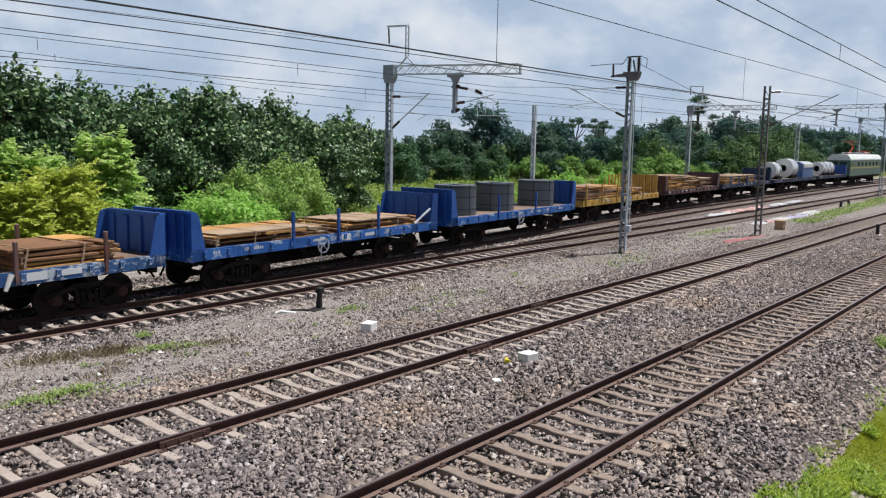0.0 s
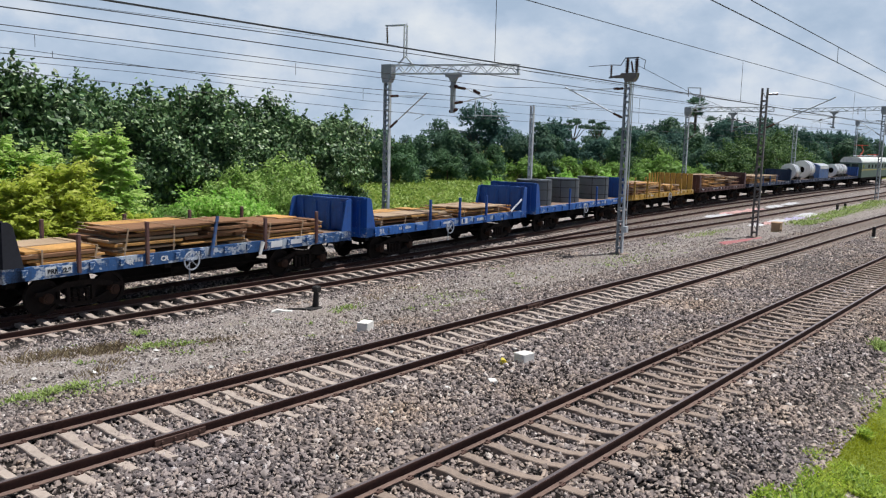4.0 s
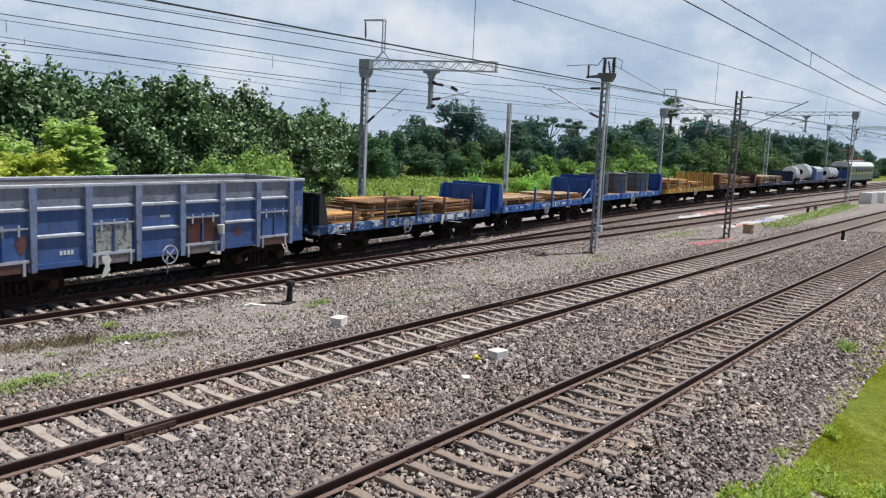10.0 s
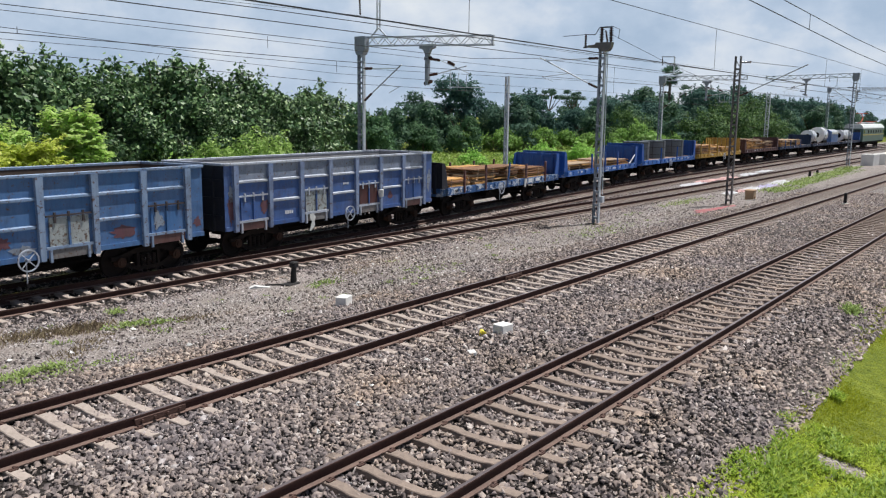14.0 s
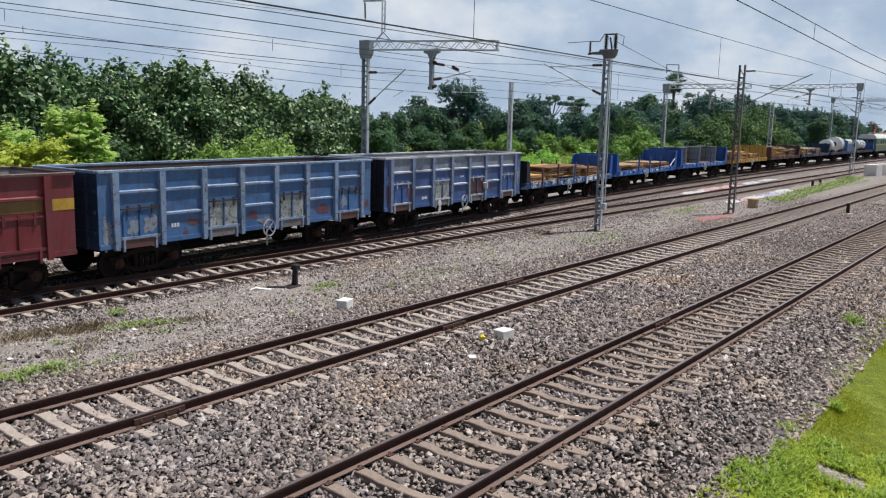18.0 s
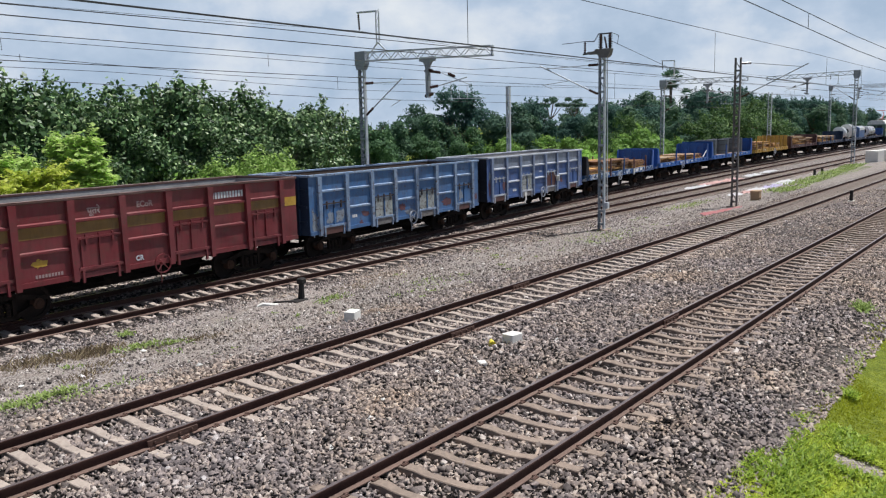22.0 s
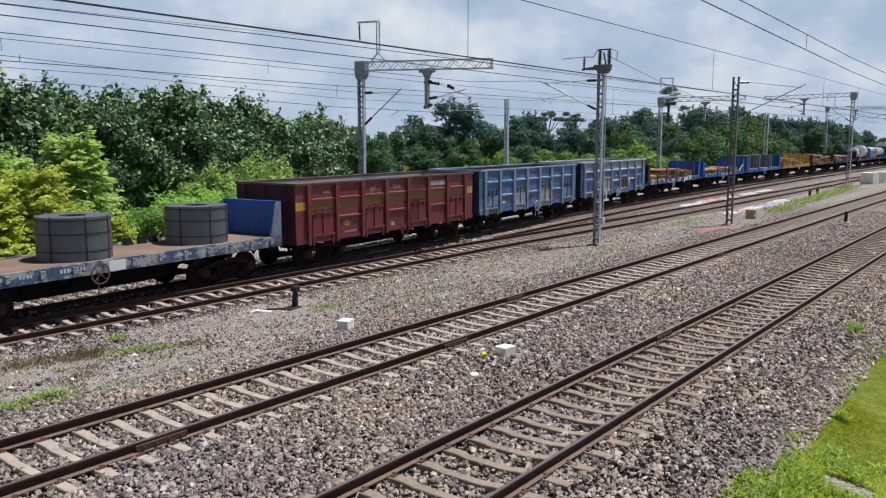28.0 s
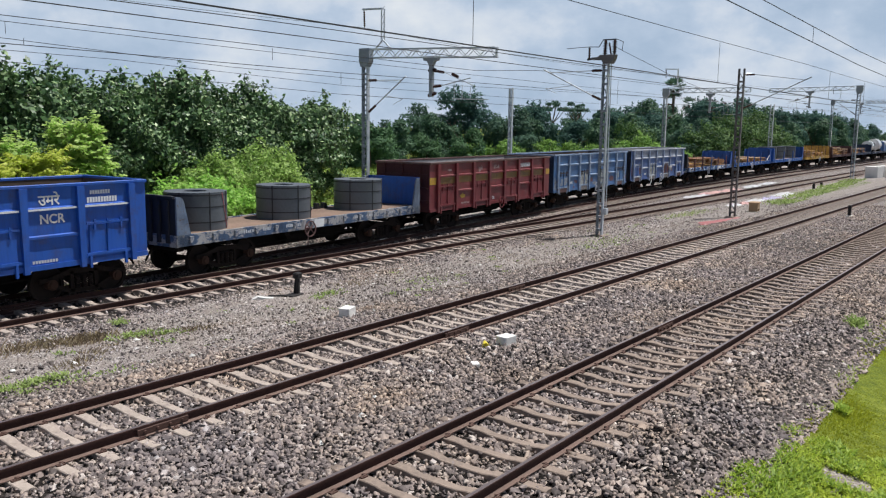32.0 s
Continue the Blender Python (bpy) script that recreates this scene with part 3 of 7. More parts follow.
def track_five():
    """Turnout from the third track: two rails through a frog, check rail, long timbers, then plain sleepers."""
    top = tagged(new("track_5"), "empty turnout track between the third line and the train", "railway track", kind="structure")
    off = eased(T5_X, T5_OFF)
    slope = np.gradient(off, _xs)

    def at(x, u, lift=0.0):
        return (x, Y_T3 + float(np.interp(x, _xs, off)) + u, math.atan(float(np.interp(x, _xs, slope))), Z_LOW + lift + float(rise(x, Y_T3 + 3)))
    rail(top, [at(x, 0.873, -0.002) for x in np.arange(17, 60, 2.5)] + [at(x, 0.873, -0.002) for x in np.arange(60, 300, 12)])
    rail(top, [at(x, -0.873, -0.002) for x in np.arange(33.2, 60, 2.5)] + [at(x, -0.873, -0.002) for x in np.arange(60, 300, 12)])
    for i in range(150):
        x = 33.0 + i * 0.62
        px, py, a, pz = at(x, 0)
        ob = new("sleeper", SLEEPER_PALE)
        ob.parent = top
        ob.matrix_basis = pose(px, py + (0.75 if x < 46 else 0), pz - 0.176 - 0.012, 0, 0, math.degrees(a))


track_five()


def loose_stones(name, label, areas, size, seed, mat=M_STONE):
    """Ballast stones lying on the ground, as one heap."""
    rng = np.random.default_rng(seed)
    third = 2 * math.pi / 3
    base = np.array([(math.cos(k * third), math.sin(k * third), -0.7) for k in range(3)] + [(0.75 * math.cos(k * third + 0.35), 0.75 * math.sin(k * third + 0.35), 0.5) for k in range(3)])
    tri = np.array([(3, 4, 5), (0, 1, 4), (0, 4, 3), (1, 2, 5), (1, 5, 4), (2, 0, 3), (2, 3, 5)])
    vs, fs, count = [], [], 0
    for x0, x1, y0, y1, number in areas:
        x, y = rng.uniform(x0, x1, number), rng.uniform(y0, y1, number)
        z = np.interp(y, GZ_Y, GZ_Z) + rise(x, y)
        k = np.clip(rng.lognormal(-0.08, 0.34, number), 0.45, 2.1) * size
        ang = rng.uniform(0, 6.28, number)
        v = base[None] * rng.uniform(0.6, 1.35, (number, 6, 1)) * k[:, None, None] + rng.normal(0, 0.14, (number, 6, 3)) * k[:, None, None]
        v[:, :, 0] *= rng.uniform(0.8, 1.7, (number, 1))
        tilt = rng.uniform(-1.2, 1.2, number)
        c, s = np.cos(tilt)[:, None], np.sin(tilt)[:, None]
        v = np.stack((v[..., 0], c * v[..., 1] - s * v[..., 2], s * v[..., 1] + c * v[..., 2]), -1)
        c, s = np.cos(ang)[:, None], np.sin(ang)[:, None]
        v = np.stack((c * v[..., 0] - s * v[..., 1], s * v[..., 0] + c * v[..., 1], v[..., 2]), -1)
        v += np.stack((x, y, z + 0.1 * k + rng.uniform(-0.022, 0.044, number)), -1)[:, None]
        vs.append(v.reshape(-1, 3))
        fs.append((tri[None] + 6 * (count + np.arange(number))[:, None, None]).reshape(-1, 3))
        count += number
    v, f = np.concatenate(vs), np.concatenate(fs)
    me = bpy.data.meshes.new(name)
    me.vertices.add(len(v))
    me.vertices.foreach_set("co", v.ravel())
    me.loops.add(f.size)
    me.loops.foreach_set("vertex_index", f.ravel().astype(np.int32))
    me.polygons.add(len(f))
    me.polygons.foreach_set("loop_start", np.arange(0, f.size, 3, dtype=np.int32))
    me.update(calc_edges=True)
    me.materials.append(mat)
    return tagged(new(name, me), label, "stones", kind="stuff")


loose_stones("ballast", "loose grey and brown crushed stone ballast", [(5, 20, 3.05, 13.7, 54000), (1, 12, 7, 13.7, 15000), (20, 34, 3.1, 13.7, 42000), (34, 60, 3.6, 13.7, 24000), (4, 50, 19.3, 24.8, 21000), (8, 46, 24.8, 27.4, 9000)], 0.034, 4)
loose_stones("gravel", "fine pale trodden gravel on the soil", [(2, 24, 13.6, 19.4, 16000), (24, 44, 13.6, 19.4, 7000), (44, 66, 13.6, 19.2, 3000)], 0.026, 6, M_GRAVEL)
loose_stones("ballast_edge", "stones spilt down the ballast shoulder", [(2, 44, 13.4, 14.9, 7000), (2, 44, 18.4, 19.6, 5000)], 0.030, 7)


# ---------------------------------------------------------------- train
SPEED = 2.1645
MOVERS = []          # (thing, metres along the line, offset on the wagon)


def wagon_pose(s, half=4.4):
    x0, y0, _ = on_t4(s - half)
    x1, y1, _ = on_t4(s + half)
    return pose((x0 + x1) / 2, (y0 + y1) / 2, z_t4(s), 0, 0, math.degrees(math.atan2(y1 - y0, x1 - x0)))


def set_moving(ob, s0, local=None):
    MOVERS.append((ob, s0, local or Matrix.Identity(4)))
    return ob


def wheel_mesh():
    bm = B()
    ring_mesh(bm, (0, 0, 0), (0, 1, 0), 0.40, 0.50, 0.065, 24)
    tube(bm, (0, -0.02, 0), (0, 0.02, 0), 0.41, 24)
    tube(bm, (0, -0.10, 0), (0, 0.10, 0), 0.12, 12)
    return mesh_of("wheel", bm, M_WHEEL)


M_BOGIE = plain("greasy_cast_steel", (0.021, 0.016, 0.014), 0.9, 0.0, 0.55, 3, 0.3, gloss=0.12)
M_AXLE = plain("rusty_axle_cap", (0.06, 0.033, 0.023), 0.9, 0.0, 0.4, 3, 0.3, gloss=0.2)


def strut(bm, a, b, w, y0=-0.05, y1=0.05):
    """A flat bar between two (x, z) points."""
    dx, dz = b[0] - a[0], b[1] - a[1]
    k = w / 2 / math.hypot(dx, dz)
    profile(bm, [(a[0] - dz * k, a[1] + dx * k), (b[0] - dz * k, b[1] + dx * k), (b[0] + dz * k, b[1] - dx * k), (a[0] + dz * k, a[1] - dx * k)], "y", y0, y1)


def side_frame_mesh():
    """Open cast side frame of a three-piece bogie: arched top bar, dropped bottom bar and columns."""
    bm = B()
    for p, q, w in (((-1.0, 0.64), (-0.40, 0.80), 0.14), ((-0.42, 0.80), (0.42, 0.80), 0.15), ((0.40, 0.80), (1.0, 0.64), 0.14), ((-0.95, 0.46), (-0.40, 0.24), 0.12), ((-0.42, 0.23), (0.42, 0.23), 0.12), ((0.40, 0.24), (0.95, 0.46), 0.12), ((-0.37, 0.22), (-0.37, 0.8), 0.10), ((0.37, 0.22), (0.37, 0.8), 0.10)):
        strut(bm, p, q, w)
    for x in (-1.14, 1.14):
        box(bm, x - 0.17, x + 0.17, -0.06, 0.06, 0.56, 0.70, 0.015)
    return mesh_of("side_frame", bm, M_BOGIE)


def axle_box_mesh():
    bm = B()
    tube(bm, (0, -0.14, 0.5), (0, 0.08, 0.5), 0.15, 12)
    tube(bm, (0, -0.17, 0.5), (0, -0.14, 0.5), 0.09, 10)
    return mesh_of("axle_box", bm, M_AXLE)


def spring_mesh():
    """A coil spring as a stack of turns."""
    bm = B()
    rings = []
    for i in range(13):
        z, r = 0.29 + 0.030 * i, 0.085 if i % 2 else 0.065
        rings.append([bm.verts.new((r * math.cos(math.pi * k / 4), r * math.sin(math.pi * k / 4), z)) for k in range(8)])
    for a, b in zip(rings, rings[1:]):
        for k in range(8):
            bm.faces.new((a[k], a[(k + 1) % 8], b[(k + 1) % 8], b[k]))
    bm.faces.new(rings[0][::-1])
    bm.faces.new(rings[-1])
    return mesh_of("spring", bm, M_BOGIE)


AXLE_BOX, SPRING = axle_box_mesh(), spring_mesh()
WHEEL, SIDE_FRAME = wheel_mesh(), side_frame_mesh()


def bolster_mesh():
    bm = B()
    box(bm, -0.22, 0.22, -1.05, 1.05, 0.55, 0.85, 0.03)
    for x in (-1.0, 1.0):
        tube(bm, (x, -0.95, 0.5), (x, 0.95, 0.5), 0.08, 8)
    return mesh_of("bolster", bm, M_UNDER)


BOLSTER = bolster_mesh()
SPINNERS = []


def bogie(parent, x):
    b = part("bogie", BOLSTER, None, parent, "dark cast-steel bogie", pose(x, 0, 0))
    for y in (-1.08, 1.08):
        part("side_frame", SIDE_FRAME, None, b, m=pose(0, y, 0, 0, 0, 0 if y < 0 else 180))
    for dx in (-1.0, 1.0):
        part("axle_box", AXLE_BOX, None, b, m=pose(dx, -1.08, 0))
    for dx in (-0.2, 0.0, 0.2):
        part("spring", SPRING, None, b, m=pose(dx, -1.1, 0))
    for dx in (-1.0, 1.0):
        for y in (-0.87, 0.87):
            w = part("wheel", WHEEL, None, b, m=pose(dx, y, 0.5))
            SPINNERS.append(w)
    return b


def coupler_mesh():
    bm = B()
    box(bm, -0.05, 0.42, -0.09, 0.09, 0.98, 1.16, 0.02)
    box(bm, 0.40, 0.60, -0.17, 0.15, 0.92, 1.22, 0.04)
    tube(bm, (0.1, 0.35, 1.0), (0.34, 0.35, 0.62), 0.035, 6)
    tube(bm, (0.1, -0.35, 1.0), (0.34, -0.35, 0.60), 0.035, 6)
    return mesh_of("coupler", bm, M_UNDER)


COUPLER = coupler_mesh()


def handwheel(parent, x, y, z, r, mat, label=""):
    bm = B()
    ring_mesh(bm, (0, 0, 0), (0, 1, 0), r - 0.035, r, 0.018, 20)
    for i in range(4):
        a = math.pi / 4 + i * math.pi / 2
        tube(bm, (0, 0, 0), ((r - 0.02) * math.cos(a), 0, (r - 0.02) * math.sin(a)), 0.016, 5)
    tube(bm, (0, -0.03, 0), (0, 0.22, 0), 0.045, 8)
    tube(bm, (0, 0.12, 0), (0, 0.12, -0.62), 0.02, 6)
    return part("brake_wheel", bm, mat, parent, label, pose(x, y, z))


def underframe(parent, half):
    bm = B()
    box(bm, -half + 0.2, half - 0.2, -0.22, 0.22, 0.85, 1.15)
    for x in (-half + 0.3, -4.4, -1.6, 1.6, 4.4, half - 0.3):
        box(bm, x - 0.12, x + 0.12, -1.25, 1.25, 0.92, 1.15)
    part("underframe", bm, M_UNDER, parent)
    bm = B()
    profile(bm, [(-3.4, 0.86), (-2.4, 0.42), (2.4, 0.42), (3.4, 0.86)], "y", -0.2, 0.2)
    part("centre_sill", bm, M_UNDER, parent)
    bm = B()
    tube(bm, (-1.1, -0.55, 0.72), (-0.1, -0.55, 0.72), 0.2, 12)
    part("air_reservoir", bm, M_UNDER, parent)
    bm = B()
    tube(bm, (-3.2, -0.7, 0.66), (3.2, -0.7, 0.66), 0.025, 6)
    tube(bm, (0.6, -0.9, 0.6), (0.6, 0.9, 0.6), 0.03, 6)
    part("brake_rod", bm, M_UNDER, parent)
    for x in (-4.4, 4.4):
        bogie(parent, x)
    for x, r in ((half, 0), (-half, 180)):
        part("coupler", COUPLER, None, parent, m=pose(x, 0, 0, 0, 0, r))


def bulkhead(parent, x, inward, mat, label="", top=2.62, plain_face=False, cheek_mat=None):
    """End wall of a flat wagon with rounded side cheeks and pressed ribs; inward is +1 or -1."""
    bm = B()
    box(bm, min(x, x + inward * 0.06), max(x, x + inward * 0.06), -1.39, 1.39, 1.10, top)
    ob = part("bulkhead", bm, mat, parent, label)
    rib = B()
    box(rib, -0.035, 0.035, -0.09, 0.09, 1.2, top - 0.07, 0.02)
    rib_me = mesh_of("pressed_rib", rib, mat)
    for y in (-1.05, -0.63, -0.21, 0.21, 0.63, 1.05):
        part("pressed_rib", rib_me, None, ob, m=pose(x - inward * 0.037, y, 0))
    for y in () if plain_face else (-1.05, -0.35, 0.35, 1.05):
        part("pressed_rib", rib_me, None, ob, m=pose(x + inward * 0.095, y, 0))
    bm = B()
    box(bm, min(x - inward * 0.08, x + inward * 0.08), max(x - inward * 0.08, x + inward * 0.08), -1.38, 1.38, top, top + 0.07)
    part("capping", bm, mat, ob)
    for y in (-1.45, 1.39):
        bm = B()
        pts = [(0, 1.10), (0, top + 0.04), (0.16, top + 0.04), (0.26, top - 0.02), (0.31, top - 0.14), (0.44, 1.9), (0.54, 1.46), (0.54, 1.10)]
        profile(bm, [(x + inward * u, z) for u, z in pts], "y", y, y + 0.06)
        part("cheek", bm, cheek_mat or mat, ob)
    return ob




def flat_wagon(name, label, s0, mat, deck=None, half=6.72, ends=(1, 1), stakes=(), stake_mat=None, wheel_x=None, wheel_mat=None, plates=(), end_mats=None, marks=True, height=2.62, plain_face=False, cheek_mat=None, sill=None):
    top = tagged(new(name), label, "wagon", "wagons of the goods train")
    bm = B()
    for y0, y1 in ((-1.45, -1.36), (1.36, 1.45)):
        profile(bm, [(y0, 1.10), (y0, 1.46), (y1, 1.46), (y1, 1.38), (y0 + 0.03 if y0 < 0 else y1 - 0.03, 1.38), (y0 + 0.03 if y0 < 0 else y1 - 0.03, 1.18), (y1, 1.18), (y1, 1.10)] if y0 < 0 else
                [(y1, 1.10), (y1, 1.46), (y0, 1.46), (y0, 1.38), (y1 - 0.03, 1.38), (y1 - 0.03, 1.18), (y0, 1.18), (y0, 1.10)], "x", -half, half)
    for x in (-half, half - 0.08):
        box(bm, x, x + 0.08, -1.45, 1.45, 1.08, 1.46)
    part("sill", bm, sill or mat, top)
    bm = B()
    box(bm, -half + 0.08, half - 0.08, -1.36, 1.36, 1.33, 1.42)
    part("deck", bm, deck or M_DECK, top)
    pk = B()
    profile(pk, [(-0.075, 1.40), (0.075, 1.40), (0.06, 1.20), (-0.06, 1.20)], "y", -0.03, 0.03)
    pocket = mesh_of("stake_pocket", pk, sill or mat)
    for k in range(14):
        x = -half + 0.55 + k * (2 * half - 1.1) / 13
        for y in (-1.48, 1.48):
            part("stake_pocket", pocket, None, top, m=pose(x, y, 0))
    underframe(top, half)
    for flag, x, inward, em in ((ends[0], -half + 0.02, 1, 0), (ends[1], half - 0.02, -1, 1)):
        if flag:
            bulkhead(top, x, inward, (end_mats or (mat, mat))[em], top=height, plain_face=plain_face, cheek_mat=cheek_mat)
    for x, h, y in stakes:
        bm = B()
        box(bm, x - 0.05, x + 0.05, y * 1.47 - 0.05, y * 1.47 + 0.05, 1.15, 1.46 + h, 0.01)
        part("stake", bm, stake_mat or mat, top)
    if wheel_x is not None:
        handwheel(top, wheel_x, -1.62, 1.12, 0.30, wheel_mat or M_RIM, "pale brake handwheel")
    for x, w, h, z in plates:
        bm = B()
        box(bm, x, x + w, -1.462, -1.44, z, z + h)
        part("number_panel", bm, M_CHALK, top)
    rnd = random.Random(int(s0 * 100))
    for i in range(rnd.randint(5, 8) if marks else 0):
        x = rnd.uniform(-half + 0.6, half - 1.2)
        for j in range(rnd.randint(3, 7)):
            bm = B()
            box(bm, x + j * 0.10, x + j * 0.10 + rnd.uniform(0.045, 0.075), -1.4535, -1.448, 1.26, 1.26 + rnd.uniform(0.07, 0.12))
            part("painted_mark", bm, M_MARK, top)
    return set_moving(top, s0)


STANCHIONS = (-5.6, -3.98, -2.36, -0.74, 0.88, 2.5, 4.12, 5.74)


def open_wagon(name, label, s0, mat, rim, door_mats=(), half=6.25, wheel_x=0.4, wheel_mat=None, inside=None, rib_mat=None, panel_mat=None, end_mat=None, skirts=(), shift=0.0, hinge_mat=None):
    """High-sided open steel wagon: sheeted walls, stanchions, ribs, four drop doors a side."""
    rib_mat = rib_mat or mat
    stanchions = [x + shift for x in STANCHIONS]
    top = tagged(new(name), label, "wagon", "wagons of the goods train")
    Z0, Z1, W = 1.02, 3.20, 1.50
    for y, nm in ((-W, "side_wall"), (W - 0.02, "side_wall")):
        bm = B()
        box(bm, -half, half, y, y + 0.02, Z0, Z1)
        part(nm, bm, mat, top)
    for x in (-half, half - 0.03):
        bm = B()
        box(bm, x, x + 0.03, -W + 0.02, W - 0.02, Z0, Z1)
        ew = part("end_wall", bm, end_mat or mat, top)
        sgn = -1 if x < 0 else 1
        xx = x if x < 0 else x + 0.03
        for z in (1.5, 2.1, 2.7):
            bm = B()
            box(bm, min(xx, xx + sgn * 0.07), max(xx, xx + sgn * 0.07), -W + 0.1, W - 0.1, z - 0.05, z + 0.05)
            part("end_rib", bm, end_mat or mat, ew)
        for y in (-1.0, 0.0, 1.0):
            bm = B()
            box(bm, min(xx, xx + sgn * 0.09), max(xx, xx + sgn * 0.09), y - 0.05, y + 0.05, Z0, Z1)
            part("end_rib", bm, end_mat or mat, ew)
    bm = B()
    for y0, y1 in ((-W - 0.07, -W + 0.05), (W - 0.05, W + 0.07)):
        box(bm, -half - 0.03, half + 0.03, y0, y1, Z1, Z1 + 0.09, 0.015)
    for x0 in (-half - 0.05, half - 0.07):
        box(bm, x0, x0 + 0.12, -W + 0.05, W - 0.05, Z1, Z1 + 0.09, 0.015)
    part("top_rail", bm, M_RUSTYRIM if mat is M_RED else rim, top)
    bm = B()
    box(bm, -half + 0.03, half - 0.03, -W + 0.02, W - 0.02, 1.15, 1.22)
    part("floor", bm, M_INSIDE, top)
    for y in (-W + 0.02, W - 0.035):
        bm = B()
        box(bm, -half + 0.03, half - 0.03, y, y + 0.015, 1.22, Z1)
        part("inner_sheet", bm, inside or M_INSIDE, top)
    for x in (-half + 0.03, half - 0.045):
        bm = B()
        box(bm, x, x + 0.015, -W + 0.04, W - 0.04, 1.22, Z1)
        part("inner_sheet", bm, inside or M_INSIDE, top)
    bm = B()
    for y in (-1, 1):
        box(bm, -half, half, min(y * W, y * (W + 0.04)), max(y * W, y * (W + 0.04)), Z0, Z0 + 0.14)
    part("sole_bar", bm, mat, top)
    for side in (-1, 1):
        for x in stanchions:
            bm = B()
            y0, y1 = sorted((side * W, side * (W + 0.11)))
            ym = side * (W + 0.06)
            profile(bm, [(x - 0.075, Z0 - 0.06), (x - 0.11, Z1), (x + 0.11, Z1), (x + 0.075, Z0 - 0.06)], "y", y0, y1)
            part("stanchion", bm, rib_mat, top)
    doors = {0, 2, 4, 6}
    for side in (-1, 1):
        for i, (a, c) in enumerate(zip(stanchions, stanchions[1:])):
            x0, x1 = a + 0.10, c - 0.10
            y0, y1 = sorted((side * W, side * (W + 0.06)))
            for z in (2.60, 1.86):
                if z < 2 and i in doors:
                    continue
                ribs = B()
                profile(ribs, [(side * W, z - 0.02), (side * W, z + 0.09), (side * (W + 0.065), z + 0.06), (side * (W + 0.065), z)], "x", x0, x1)
                part("rib", ribs, rim, top)
            if panel_mat and side < 0:
                bm = B()
                box(bm, x0, x1, -W - 0.006, -W, 2.69, Z1)
                part("upper_panel", bm, panel_mat, top)
            if i in doors:
                dm = door_mats[i // 2] if side < 0 and i // 2 < len(door_mats) and door_mats[i // 2] else mat
                bm = B()
                yy = sorted((side * W, side * (W + 0.035)))
                box(bm, x0 + 0.14, x1 - 0.10, yy[0], yy[1], 1.30, 2.10, 0.01)
                d = part("drop_door", bm, dm, top)
                bm = B()
                yz = sorted((side * (W + 0.035), side * (W + 0.075)))
                box(bm, x0 + 0.04, x1 - 0.02, yz[0], yz[1], 2.12, 2.17)
                for hx in (x0 + 0.3, (x0 + x1) / 2, x1 - 0.28):
                    box(bm, hx - 0.03, hx + 0.03, yz[0], yz[1], 1.95, 2.24)
                part("hinge_bar", bm, hinge_mat or rim, d)
                bm = B()
                box(bm, x0 + 0.02, x1, yz[0], yz[1], 1.24, 1.32)
                part("door_sill", bm, rim, d)
                bm = B()
                box(bm, (x0 + x1) / 2 - 0.03, (x0 + x1) / 2 + 0.03, yz[0], yz[1], 1.32, 2.10)
                part("door_rib", bm, mat, d)
                for hx in (x0 + 0.14, x1 - 0.16):
                    bm = B()
                    box(bm, hx - 0.035, hx + 0.035, yz[0] - 0.01, yz[1] + 0.01, 0.90, 1.24)
                    part("door_latch", bm, rim, d)
                if side < 0 and i // 2 < len(skirts) and skirts[i // 2]:
                    bm = B()
                    box(bm, x0 + 0.08, x1 - 0.04, -W - 0.05, -W - 0.04, 0.98, 1.23)
                    part("skirt_plate", bm, skirts[i // 2], d)
    underframe(top, half)
    handwheel(top, wheel_x, -1.66, 1.06, 0.30, wheel_mat or rim, "brake handwheel")
    return set_moving(top, s0)


def coil(name, label, s0, x, r, h, z=1.42, r_in=0.38, mat=None, tape=0):
    """An upright steel coil with straps."""
    top = new(name)
    bm = B()
    ring_mesh(bm, (0, 0, h / 2), (0, 0, 1), r_in, r, h / 2, 40)
    ob = part("wound_strip", bm, mat or M_COIL, top)
    smooth(ob)
    ob.data.set_sharp_from_angle(angle=radians(35))
    for zz in (0.22 * h, 0.62 * h, 0.93 * h):
        bm = B()
        ring_mesh(bm, (0, 0, zz), (0, 0, 1), r - 0.01, r + 0.012, 0.02, 40)
        part("strap", bm, M_BAND, top)
    for a in (200, 255, 300, 20, 120):
        bm = B()
        ca, sa = math.cos(radians(a)), math.sin(radians(a))
        box(bm, -0.02, 0.02, -0.012, 0.012, 0.0, h + 0.012)
        bmesh.ops.transform(bm, matrix=pose(r * ca, r * sa, 0, 0, 0, a + 90), verts=bm.verts)
        part("strap", bm, M_BAND, top)
    if tape:
        bm = B()
        for i in range(8):
            a, a2 = radians(tape + 2.2 * i), radians(tape + 2.2 * (i + 1))
            z0, z1 = h * (1 - i / 8), h * (1 - (i + 1) / 8)
            vs = [bm.verts.new((k * math.cos(q) * (r + 0.016), k * math.sin(q) * (r + 0.016), zz)) for k in (1.0, 0.994) for q, zz in ((a, z0), (a + 0.035, z0), (a2 + 0.035, z1), (a2, z1))]
            for f in ((0, 1, 2, 3), (7, 6, 5, 4), (0, 4, 5, 1), (1, 5, 6, 2), (2, 6, 7, 3), (3, 7, 4, 0)):
                bm.faces.new([vs[j] for j in f])
        part("marker_tape", bm, M_TAPE, top, "faded red marker tape")
    tagged(top, label, "steel coil", "steel coils on the wagons")
    return set_moving(top, s0, pose(x, 0, z))


